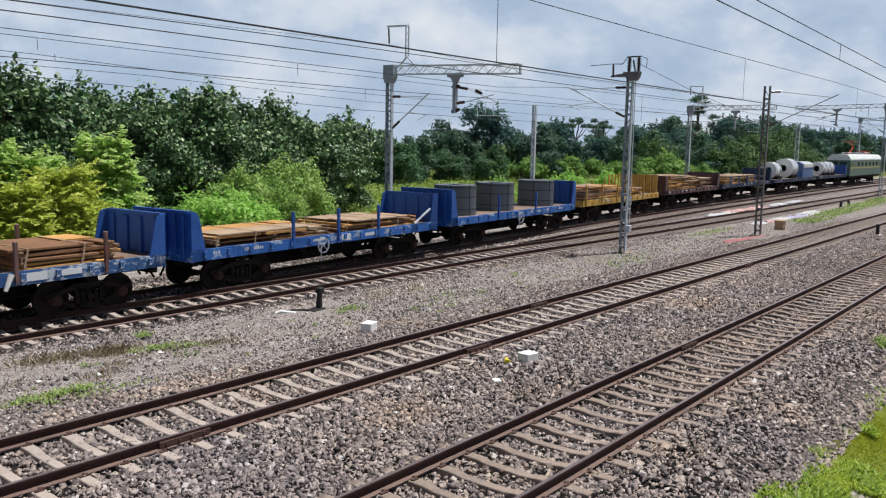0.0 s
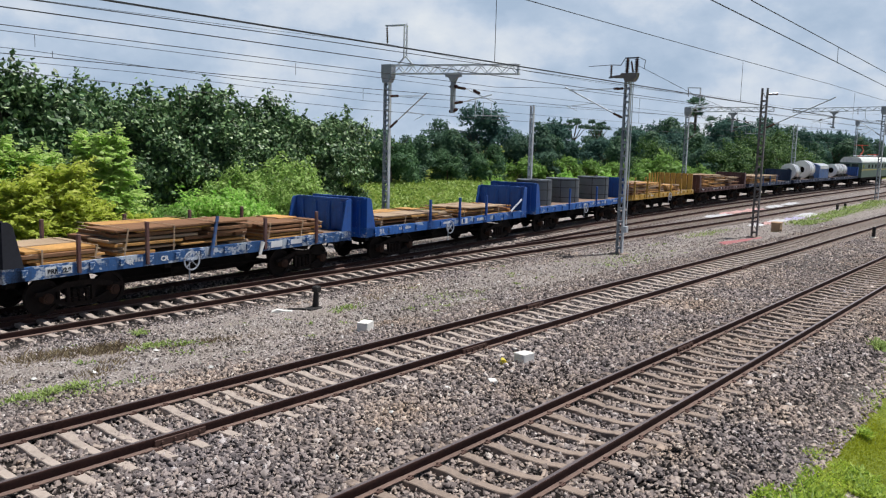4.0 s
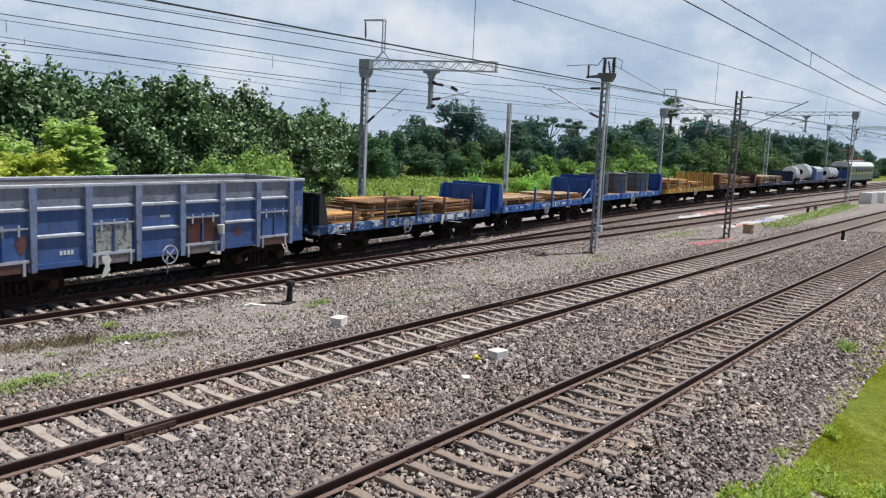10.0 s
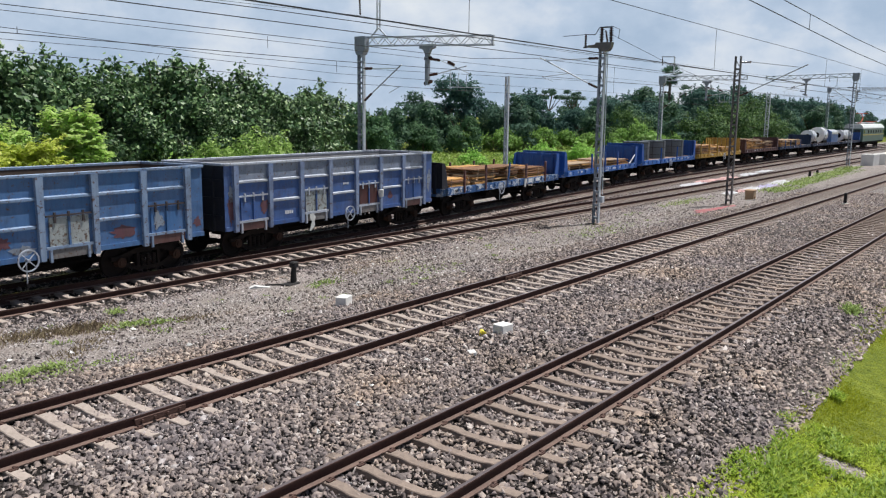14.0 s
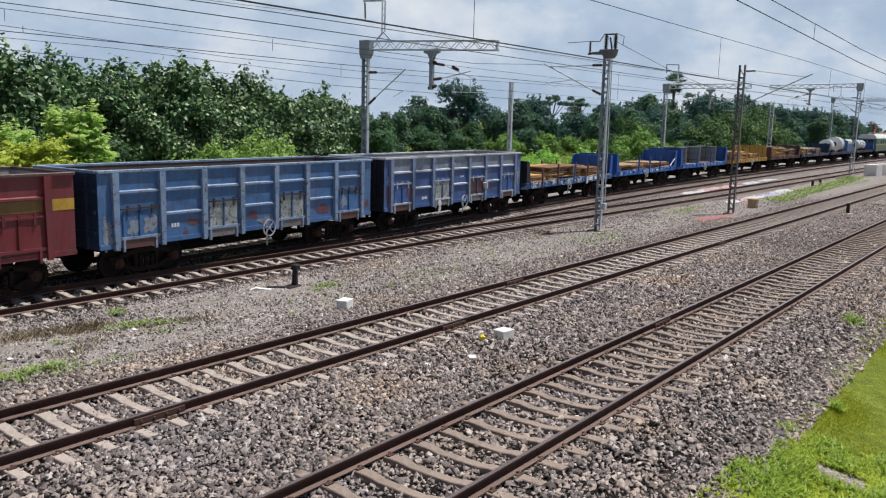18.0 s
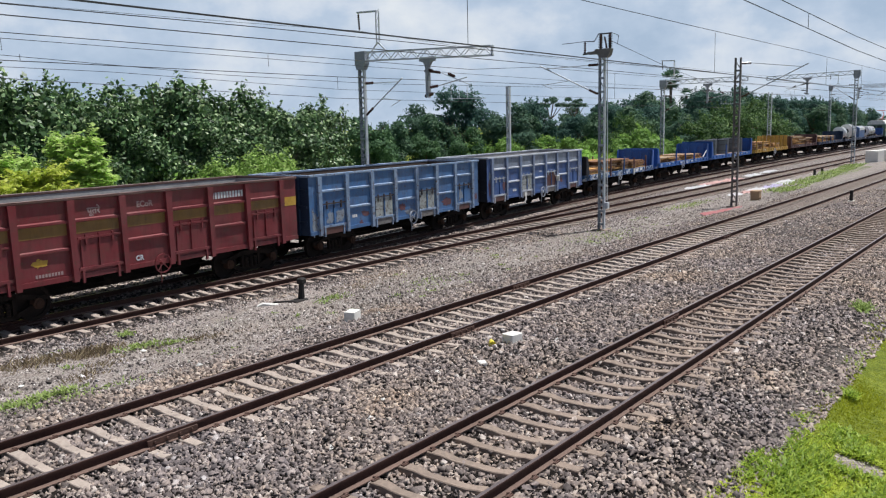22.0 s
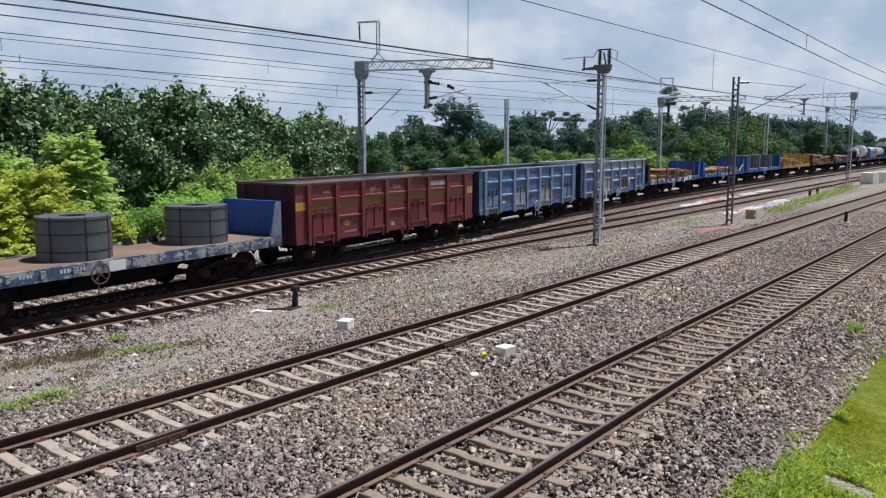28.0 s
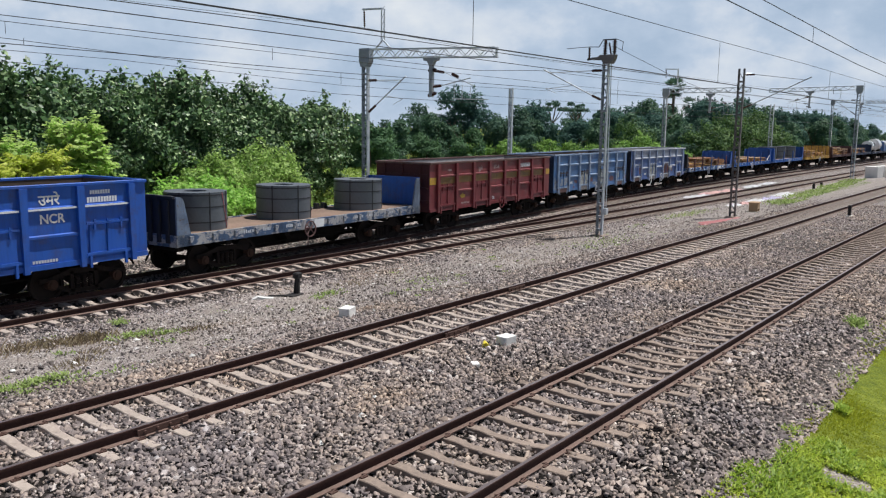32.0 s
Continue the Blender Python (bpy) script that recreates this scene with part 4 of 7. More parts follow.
def plate_stack(label, s0, x0, x1, z0, layers, seed, mats=None, width=1.2):
    """A pile of rusty plates and slabs with spacers and straps."""
    rnd = random.Random(seed)
    top = new("steel_plate_stack")
    mats = mats or (M_PLATE2, M_PLATE, M_PLATE3)
    z = z0
    layers = max(3, round(layers * 0.68))
    for k in range(layers):
        t = rnd.uniform(0.06, 0.115)
        upper = k >= layers - 2
        cut = rnd.uniform(-0.35, 0.35) * width
        for w0, w1 in ((-width, cut), (cut, width)):
            a = x0 + rnd.uniform(0, 0.45) + (rnd.uniform(0, 0.9) if upper and x1 - x0 > 4 else 0)
            end = x1 - rnd.uniform(0, 0.5) - (rnd.uniform(0.2, 1.4) if upper and x1 - x0 > 4 else 0)
            while a < end - 0.4:
                # each course is made up of slabs of uneven length
                b = end if end - a < 1.6 or (upper and rnd.random() < 0.5) else min(end, a + rnd.uniform(1.3, 3.6))
                if rnd.random() > 0.12 or upper:
                    bm = B()
                    box(bm, a, b, w0 + rnd.uniform(-0.07, 0.14), w1 - rnd.uniform(0.015, 0.08), z + rnd.uniform(0, 0.006), z + t * rnd.uniform(0.75, 1.0), 0.01)
                    turn = Matrix.Rotation(radians(rnd.uniform(-1.4, 1.4)), 3, "Z") @ Matrix.Rotation(radians(rnd.uniform(-0.35, 0.35)), 3, "Y")
                    bmesh.ops.rotate(bm, verts=bm.verts, cent=((a + b) / 2, (w0 + w1) / 2, z), matrix=turn)
                    part("steel_plate", bm, (mats[0] if rnd.random() < 0.6 else rnd.choice(mats)) if upper else rnd.choice((mats[1], mats[1], mats[2], mats[0])), top)
                a = b + rnd.uniform(0.02, 0.25)
        z += t
        if k < layers - 1:
            g = rnd.choice((0.012, 0.03, 0.065))
            n = max(2, int((x1 - x0) / 2.0))
            for i in range(n):
                xx = x0 + 0.4 + i * (x1 - x0 - 0.8) / max(1, n - 1) + rnd.uniform(-0.15, 0.15)
                bm = B()
                box(bm, xx - 0.06, xx + 0.06, -width - rnd.uniform(0.0, 0.1), width - 0.05, z, z + g)
                part("spacer", bm, mats[2], top)
            z += g
    for i in range(max(2, int((x1 - x0) / 1.6))):
        xx = x0 + 0.5 + i * 1.6
        bm = B()
        if xx > x1 - 0.2:
            bm.free()
            continue
        tilt = rnd.uniform(-0.22, 0.22)
        profile(bm, [(xx + tilt, z0), (xx, z + 0.004), (xx + 0.05, z + 0.004), (xx + 0.05 + tilt, z0)], "y", -width - 0.10, -width - 0.085)
        part("strap", bm, M_PLATE3, top)
        bm = B()
        box(bm, xx, xx + 0.05, -width - 0.10, width + 0.1, z + 0.004, z + 0.012)
        part("strap", bm, M_PLATE3, top)
    tagged(top, label, "steel plates", "loads on the wagons")
    return set_moving(top, s0)


M_MARK = plain("worn_white_marks", (0.52, 0.55, 0.60), 0.8, 0, 0.2)


def lettering(parent, text, x, y, z, size, mat=None):
    """Painted letters on the near side of a wagon, starting at x."""
    cu = bpy.data.curves.new("letters", "FONT")
    cu.body, cu.size, cu.extrude, cu.offset = text, size, 0.002, 0.008
    tmp = new("letters", cu)
    me = bpy.data.meshes.new_from_object(tmp.evaluated_get(bpy.context.evaluated_depsgraph_get()))
    bpy.data.objects.remove(tmp)
    me.materials.clear()
    me.materials.append(mat or M_CHALK)
    return part("lettering", me, None, parent, "white painted letters", pose(x, y, z, 90, 0, 0))


def number_bars(parent, x, y, z, count, h, w=0.075, gap=0.035, mat=None):
    """A painted number shown as plain bars."""
    me = None
    for i in range(count):
        if me is None:
            bm = B()
            box(bm, 0, w, -0.003, 0.003, 0, h)
            me = mesh_of("number_bar", bm, mat or M_CHALK)
        part("number_bar", me, None, parent, m=pose(x + i * (w + gap), y, z))


def blotch(parent, x, z, w, h, mat, seed, y=-1.507):
    """An uneven patch of other paint on the near side."""
    rnd = random.Random(seed)
    bm = B()
    n = 26
    soft, ring = 0.8, []
    for i in range(n):
        a = 2 * math.pi * i / n
        soft = 0.45 * soft + 0.55 * rnd.uniform(0.35, 1.2)
        k = soft * rnd.uniform(0.85, 1.1)
        ring.append((x + 0.6 * w * k * math.cos(a), z + 0.6 * h * k * math.sin(a)))
    profile(bm, ring, "y", y, y + 0.004)
    return part("paint_patch", bm, mat, parent)


S = dict(box1=-7.21, box2=-20.64, red=-34.0, flatc=-47.8, ncr=-61.9, flat1=6.73, flat2=21.08, flat3=35.6, yellow=50.2, brown=64.9, blue6=80.0, coila=97.0, coilb=113.3)

M_BOXDOOR_W = painted("patched_white_paint", (0.34, 0.38, 0.38), amount=0.9, fade=0.3)
M_DOOR_RED = painted("patched_red_paint", (0.075, 0.018, 0.017), amount=0.4, fade=0.05)
M_PATCH_RED = painted("red_primer_patch", (0.12, 0.042, 0.058), amount=0.5, fade=0.1)
M_BAND_YELLOW = painted("dull_yellow_band", (0.20, 0.105, 0.02), amount=0.5, fade=0.05)
M_YELLOW_BRIGHT = painted("yellow_patch_paint", (0.50, 0.30, 0.03), amount=0.5, fade=0.05)
M_HINGE = plain("rusty_black_hinge", (0.05, 0.04, 0.042), 0.85, 0, 0.5, 5, 0.4)
M_SKIRT = painted("brown_skirt_paint", (0.10, 0.035, 0.03), amount=0.5, fade=0.1)
M_SKIRT_GREY = painted("grey_skirt_paint", (0.16, 0.15, 0.15), amount=0.8, fade=0.2)
M_INSIDE_GREY = plain("pale_rusty_inside", (0.38, 0.375, 0.38), 0.9, 0, 0.35, 2, 0.3)
# Near-black ends: the shade on the wagon ends is put into the paint.
M_ENDDARK = plain("end_shade_black", (0.016, 0.018, 0.028), 0.8, 0, 0.4, 2, 0.3)
M_SCRAPE = painted("scraped_pale_paint", (0.22, 0.27, 0.34), amount=0.8, fade=0.3)
# Navy and maroon ends, darkened with that same painted end shade.
M_ENDNAVY = plain("end_shade_navy", (0.02, 0.042, 0.09), 0.8, 0, 0.4, 2, 0.3)
M_ENDMAROON = plain("dark_maroon_paint", (0.07, 0.016, 0.015), 0.8, 0, 0.4, 2, 0.3)
M_CANVAS = plain("pale_rag", (0.62, 0.62, 0.6), 0.9, 0, 0.2)

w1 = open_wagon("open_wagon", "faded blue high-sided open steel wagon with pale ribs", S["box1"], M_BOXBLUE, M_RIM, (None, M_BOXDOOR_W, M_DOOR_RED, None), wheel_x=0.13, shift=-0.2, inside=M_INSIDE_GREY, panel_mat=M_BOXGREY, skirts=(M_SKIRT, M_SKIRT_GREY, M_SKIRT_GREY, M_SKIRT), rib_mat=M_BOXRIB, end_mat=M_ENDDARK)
for x, z, w, h, m, sd in ((-6.0, 1.75, 0.30, 0.9, M_PATCH_RED, 1), (-5.95, 2.25, 0.34, 0.5, M_SCRAPE, 2), (3.05, 1.55, 0.35, 0.3, M_PATCH_RED, 3), (6.0, 2.0, 0.3, 1.0, M_SCRAPE, 5)):
    blotch(w1, x, z, w, h, m, sd)
blotch(w1, -4.45, 1.75, 0.4, 0.45, M_PATCH_RED, 4, -1.545)
bm = B()
profile(bm, [(u - 0.7, z) for u, z in ((-1.50, 1.22), (-1.28, 1.24), (-1.18, 1.1), (-1.25, 0.95), (-1.22, 0.8), (-1.42, 0.62), (-1.52, 0.60), (-1.45, 0.78), (-1.38, 0.95), (-1.48, 1.05))], "y", -1.62, -1.60)
part("hanging_rag", bm, M_CANVAS, w1, "torn pale rag hanging from the door")
bm = B()
tube(bm, (2.17, -1.64, 1.85), (2.19, -1.66, 1.55), 0.13, 10, 0.1)
part("hanging_rag", bm, M_CANVAS, w1, "white cloth bundle tied to the side")
number_bars(w1, -3.4, -1.507, 1.35, 4, 0.12)
number_bars(w1, -0.1, -1.507, 2.2, 5, 0.08, 0.05, 0.02, M_MARK)

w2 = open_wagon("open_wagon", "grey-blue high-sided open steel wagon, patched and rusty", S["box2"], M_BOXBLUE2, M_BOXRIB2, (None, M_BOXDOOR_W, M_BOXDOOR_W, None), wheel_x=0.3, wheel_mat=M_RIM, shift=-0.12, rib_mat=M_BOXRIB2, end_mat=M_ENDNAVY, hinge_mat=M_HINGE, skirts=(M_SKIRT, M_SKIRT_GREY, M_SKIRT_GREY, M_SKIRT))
for x, z, w, h, m, sd in ((-2.9, 1.55, 0.55, 0.28, M_PATCH_RED, 7), (-3.2, 1.2, 0.3, 0.25, M_PATCH_RED, 8), (-0.3, 1.55, 0.6, 0.35, M_PATCH_RED, 9), (3.3, 1.45, 0.8, 0.4, M_PATCH_RED, 10), (-6.0, 1.5, 0.35, 0.9, M_SCRAPE, 11), (6.0, 1.5, 0.3, 0.4, M_PATCH_RED, 12), (0.3, 1.3, 0.7, 0.3, M_SCRAPE, 13)):
    blotch(w2, x, z, w, h, m, sd)
for x, z, w, h, sd in ((-5.1, 1.6, 0.5, 0.5, 14), (-4.55, 1.6, 0.5, 0.5, 15), (4.5, 1.7, 0.4, 0.55, 16)):
    blotch(w2, x, z, w, h, M_SCRAPE, sd, -1.545)
number_bars(w2, -3.75, -1.507, 1.45, 3, 0.12)

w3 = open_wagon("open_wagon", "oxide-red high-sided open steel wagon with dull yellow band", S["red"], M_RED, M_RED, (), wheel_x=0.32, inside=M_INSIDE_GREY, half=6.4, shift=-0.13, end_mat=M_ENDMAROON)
for i, (a, c) in enumerate(zip((-6.55,) + STANCHIONS, STANCHIONS + (6.25,))):
    bm = B()
    box(bm, a - 0.13 + (0.12 if i else 0.28), c - 0.13 - (0.12 if i < 8 else -0.28), -1.506, -1.5, 2.27, 2.58)
    part("painted_band", bm, M_BAND_YELLOW if 0 < i < 8 else M_YELLOW_BRIGHT, w3)
blotch(w3, -3.45, 1.6, 0.42, 0.25, M_YELLOW_BRIGHT, 17)
M_FAINT = plain("faded_letter_paint", (0.34, 0.24, 0.24), 0.8, 0, 0.3)
lettering(w3, "पूतरे", -1.95, -1.506, 2.78, 0.26, M_FAINT)
lettering(w3, "ECoR", -0.35, -1.506, 2.82, 0.24, M_FAINT)
number_bars(w3, 2.5, -1.506, 2.80, 11, 0.21, 0.085, 0.04, M_MARK)
number_bars(w3, -4.85, -1.506, 2.85, 4, 0.10, 0.06, 0.03, M_FAINT)
number_bars(w3, -3.6, -1.506, 1.22, 9, 0.09, 0.06, 0.03, M_FAINT)
lettering(w3, "CR", -0.5, -1.506, 1.25, 0.2, M_MARK)

w4 = open_wagon("open_wagon", "bright blue high-sided open steel wagon with white lettering", S["ncr"], M_NCR, M_NCR, wheel_x=-0.5)
for i in (4, 5, 6):
    bm = B()
    box(bm, STANCHIONS[i] + 0.12, STANCHIONS[i + 1] - 0.12, -1.575, -1.566, 2.605, 2.655)
    part("painted_stripe", bm, M_CHALK, w4)
lettering(w4, "उमरे", 2.95, -1.506, 2.74, 0.38, M_WHITE)
lettering(w4, "NCR", 2.95, -1.506, 2.25, 0.34, M_WHITE)
number_bars(w4, 4.45, -1.506, 2.95, 8, 0.11, 0.06, 0.02)
number_bars(w4, 4.35, -1.506, 2.72, 11, 0.15, 0.065, 0.022)
number_bars(w4, 2.7, -1.506, 1.20, 9, 0.08, 0.06, 0.02, M_MARK)

f1 = flat_wagon("flat_wagon", "worn blue flat wagon with stakes, loaded with rusty plates", S["flat1"], M_BLUE_WORN, sill=M_SILL_BLUE, ends=(1, 1),
                stakes=[(x, h, -1) for x, h in ((-4.65, 0.75), (-2.48, 0.95), (2.2, 0.78), (4.73, 0.85))] + [(x, 0.9, 1) for x in (-6.0, -4, -1.2, 1.4, 3.8)],
                stake_mat=M_BROWN, wheel_x=-1.0, plates=[(-5.6, 0.75, 0.22, 1.18), (2.3, 0.72, 0.22, 1.18), (3.4, 0.6, 0.16, 1.22)], end_mats=(M_ENDDARK, M_BLUE))
bm = B()
bar_pts = ((-0.18, -1.53, 1.15), (0.12, -1.50, 2.42))
tube(bm, bar_pts[0], bar_pts[1], 0.055, 6)
part("stake", bm, M_BLUE_WORN, f1, "leaning blue stake")
lettering(f1, "BRN 22.9", -5.55, -1.4665, 1.22, 0.17, M_BAND)
lettering(f1, "CR", -2.0, -1.456, 1.20, 0.2)
lettering(f1, "मरे", -3.15, -1.456, 1.20, 0.2)
bm = B()
tube(bm, (2.05, -1.52, 1.42), (1.85, -1.58, 1.02), 0.08, 8, 0.05)
part("hanging_rag", bm, M_CANVAS, f1, "pale cloth tied to a stake")
f2 = flat_wagon("flat_wagon", "blue flat wagon with solid ends, loaded with rusty plates", S["flat2"], M_BLUE,
                stakes=[(-2.3, 0.95, -1), (0.1, 0.95, -1), (2.5, 0.95, -1)], wheel_x=-0.9, wheel_mat=M_RIM, plates=[(0.3, 0.5, 0.25, 1.16)], sill=M_SILL_DEEP)
bm = B()
tube(bm, (4.9, -1.50, 1.48), (6.1, -1.46, 2.05), 0.05, 6)
part("brace", bm, M_RIM, f2, "pale diagonal brace")
number_bars(f2, 1.7, -1.456, 1.22, 7, 0.13, 0.08, 0.04)
flat_wagon("flat_wagon", "blue flat wagon carrying upright dark steel coils", S["flat3"], M_BLUE, stakes=[(-2.4, 0.9, -1), (1.6, 0.9, -1)], wheel_x=-0.3, height=2.72, sill=M_SILL_DEEP)
fy = flat_wagon("flat_wagon", "yellow flat wagon with stakes and slatted end", S["yellow"], M_YELLOW, half=6.7, ends=(0, 0), stakes=[(x, 0.95, -1) for x in (-6.3, -3.9, -1.4, 1.1, 3.4)] + [(x, 0.95, 1) for x in (-3.6, -1.2, 1.2, 3.4)], wheel_x=0.6, sill=M_SILL_YELLOW)
for x in (3.9, 4.5, 5.1, 5.7, 6.3):
    bm = B()
    box(bm, x - 0.09, x + 0.09, 1.30, 1.38, 1.42, 2.75)
    part("board", bm, M_YELLOW, fy)
for y in (-1.2, -0.72, -0.24, 0.24, 0.72, 1.2):
    bm = B()
    box(bm, 6.34, 6.42, y - 0.2, y + 0.2, 1.42, 2.75)
    part("board", bm, M_YELLOW, fy)
flat_wagon("flat_wagon", "brown flat wagon with rusty plates", S["brown"], M_BROWN_DARK, half=6.55, ends=(1, 1), height=2.5, sill=M_SILL_BROWN)
flat_wagon("flat_wagon", "dark blue flat wagon with rusty plates", S["blue6"], M_BLUE_WORN, half=7.5, ends=(0, 1), stakes=[(x, 0.7, -1) for x in (-5.4, -3, -0.6, 1.8)], end_mats=(M_ENDNAVY, M_ENDNAVY), sill=M_SILL_NAVY)
flat_wagon("flat_wagon", "dark blue flat wagon carrying bright steel coils", S["coila"], M_ENDNAVY, half=8.3, ends=(0, 0), sill=M_SILL_NAVY)
flat_wagon("flat_wagon", "dark blue flat wagon carrying wrapped steel", S["coilb"], M_ENDNAVY, half=6.8, ends=(0, 1), end_mats=(M_BLUE, M_BLUE), sill=M_SILL_NAVY)
fc = flat_wagon("flat_wagon", "weathered pale blue flat wagon carrying three upright coils", S["flatc"], M_PALEBLUE, wheel_x=-0.75, wheel_mat=M_BROWN, end_mats=(M_ENDDARK, M_NCR), plain_face=True, cheek_mat=M_PALEBLUE, sill=M_SILL_PALE, plates=[(-0.35, 0.55, 0.3, 1.12)])
for x in (-5.6, -5.2, -2.9, -2.45, 2.2, 2.75, 3.2):
    bm = B()
    profile(bm, [(x - 0.14, 1.42), (x + 0.16, 1.42), (x + 0.05, 1.66), (x - 0.10, 1.66)], "y", 1.05, 1.25)
    part("wooden_chock", bm, M_BAND, fc)
for x in (-4.7, -0.45, 4.1):
    coil("steel_coil", "upright dark grey steel coil with straps", S["flatc"], x, 1.03, 1.26, 1.42, tape={-4.7: 283, -0.45: 300}.get(x, 310))
for x in (-4.3, -0.5, 4.25):
    coil("steel_coil", "upright dark grey steel coil with straps", S["flat3"], x + 0.12, 1.03, 1.45, 1.42)
plate_stack("long pile of rusty steel plates strapped to the wagon", S["flat2"], -6.0, 0.2, 1.42, 6, 3)
plate_stack("pile of weathered steel plates strapped to the wagon", S["flat2"], 0.3, 5.7, 1.42, 6, 4, (M_PLATE3, M_PLATE, M_PLATE2))
plate_stack("low pile of rusty steel plates", S["flat1"], -6.1, -3.6, 1.42, 6, 5)
plate_stack("tall pile of orange rusty steel plates", S["flat1"], -3.5, 1.9, 1.42, 10, 6)
plate_stack("pile of rusty steel plates near the end wall", S["flat1"], 2.1, 5.6, 1.42, 8, 7)
plate_stack("pile of rusty orange plates", S["yellow"], -6.0, 0.4, 1.42, 10, 8)
plate_stack("pile of rusty orange plates", S["yellow"], 0.7, 3.9, 1.42, 8, 9)
plate_stack("pile of brown rusty plates", S["brown"], -5.6, 1.4, 1.42, 13, 10, (M_PLATE3, M_PLATE2, M_PLATE))
plate_stack("pile of brown rusty plates", S["brown"], 1.7, 5.2, 1.42, 10, 11, (M_PLATE3, M_PLATE, M_BROWN))
plate_stack("pile of brown rusty plates", S["blue6"], -6.6, 3.4, 1.42, 11, 12, (M_PLATE3, M_PLATE2, M_PLATE))


def lying_coil(label, s0, x, r, length, mat, along="x"):
    top = new("steel_coil")
    bm = B()
    ring_mesh(bm, (0, 0, r), (1, 0, 0) if along == "x" else (0, 1, 0), 0.38, r, length / 2, 36)
    ob = smooth(part("wound_strip", bm, mat, top))
    ob.data.set_sharp_from_angle(angle=radians(35))
    for e in (-1, 1):
        bm = B()
        ring_mesh(bm, (e * (length / 2 + 0.03), 0, r), (1, 0, 0), 0.40, 0.52, 0.045, 28)
        ring_mesh(bm, (e * (length / 2 + 0.02), 0, r), (1, 0, 0), r * 0.80, r * 0.98, 0.03, 36)
        part("end_guard", bm, M_SILVER, top)
    # Dark disc added inside the open eye to stand for its shade.
    bm = B()
    tube(bm, (-0.1, 0, r), (0.1, 0, r), 0.379, 24)
    part("eye_shade_disc", bm, M_UNDER, top)
    for u in (-0.3, 0.3):
        bm = B()
        ring_mesh(bm, (u * length, 0, r) if along == "x" else (0, u * length, r), (1, 0, 0) if along == "x" else (0, 1, 0), r - 0.01, r + 0.012, 0.03, 36)
        part("strap", bm, M_BAND, top)
    for sgn in (-1, 1):
        bm = B()
        profile(bm, [(sgn * 0.35, 0.0), (sgn * 1.0, 0.0), (sgn * 1.0, 0.35)], "x", -length / 2, length / 2)
        part("cradle", bm, M_UNDER, top)
    tagged(top, label, "steel coil", "steel coils on the wagons")
    return set_moving(top, s0, pose(x, 0, 1.42))


lying_coil("pale wrapped steel coil lying on its side", S["coila"], -5.0, 0.92, 1.7, M_SILVER)
lying_coil("bright steel coil lying with its eye forward", S["coila"], 0.6, 1.1, 2.1, M_SILVER)
for x in (-1.9, 0.1, 2.1):
    lying_coil("bright wrapped steel coil", S["coilb"], x, 0.86, 1.5, M_SILVER)
crate = new("sheeted_load")
bm = B()
profile(bm, [(-1.3, 0), (1.3, 0), (1.3, 1.55), (0.8, 1.8), (-0.8, 1.8), (-1.3, 1.55)], "x", -2.2, 2.2)
part("tarpaulin", bm, M_BLUE_WORN, crate)
bm = B()
profile(bm, [(-1.33, 1.18), (-1.33, 1.57), (-0.82, 1.84), (0.82, 1.84), (1.33, 1.57), (1.33, 1.18)], "x", -1.9, 2.0)
part("cover_sheet", bm, M_SILVER, crate)
tagged(crate, "blue sheeted load with pale top cover", "load")
set_moving(crate, S["coila"], pose(5.0, 0, 1.42))


# ---------------------------------------------------------------- electric locomotive at the head of the train
M_LOCO_GREEN = painted("loco_green_paint", (0.085, 0.15, 0.105), amount=0.2, fade=0.1)
M_LOCO_CREAM = painted("loco_cream_paint", (0.74, 0.78, 0.76), amount=0.2, fade=0.1)
M_LOCO_YELLOW = painted("loco_yellow_band", (0.55, 0.44, 0.06), amount=0.2, fade=0.1)
M_WINDOW = plain("dark_glass", (0.03, 0.04, 0.045), 0.08, 0, 0.1, 1, 0.0)
M_PANTO = plain("pantograph_red", (0.50, 0.08, 0.04), 0.5, 0.2)


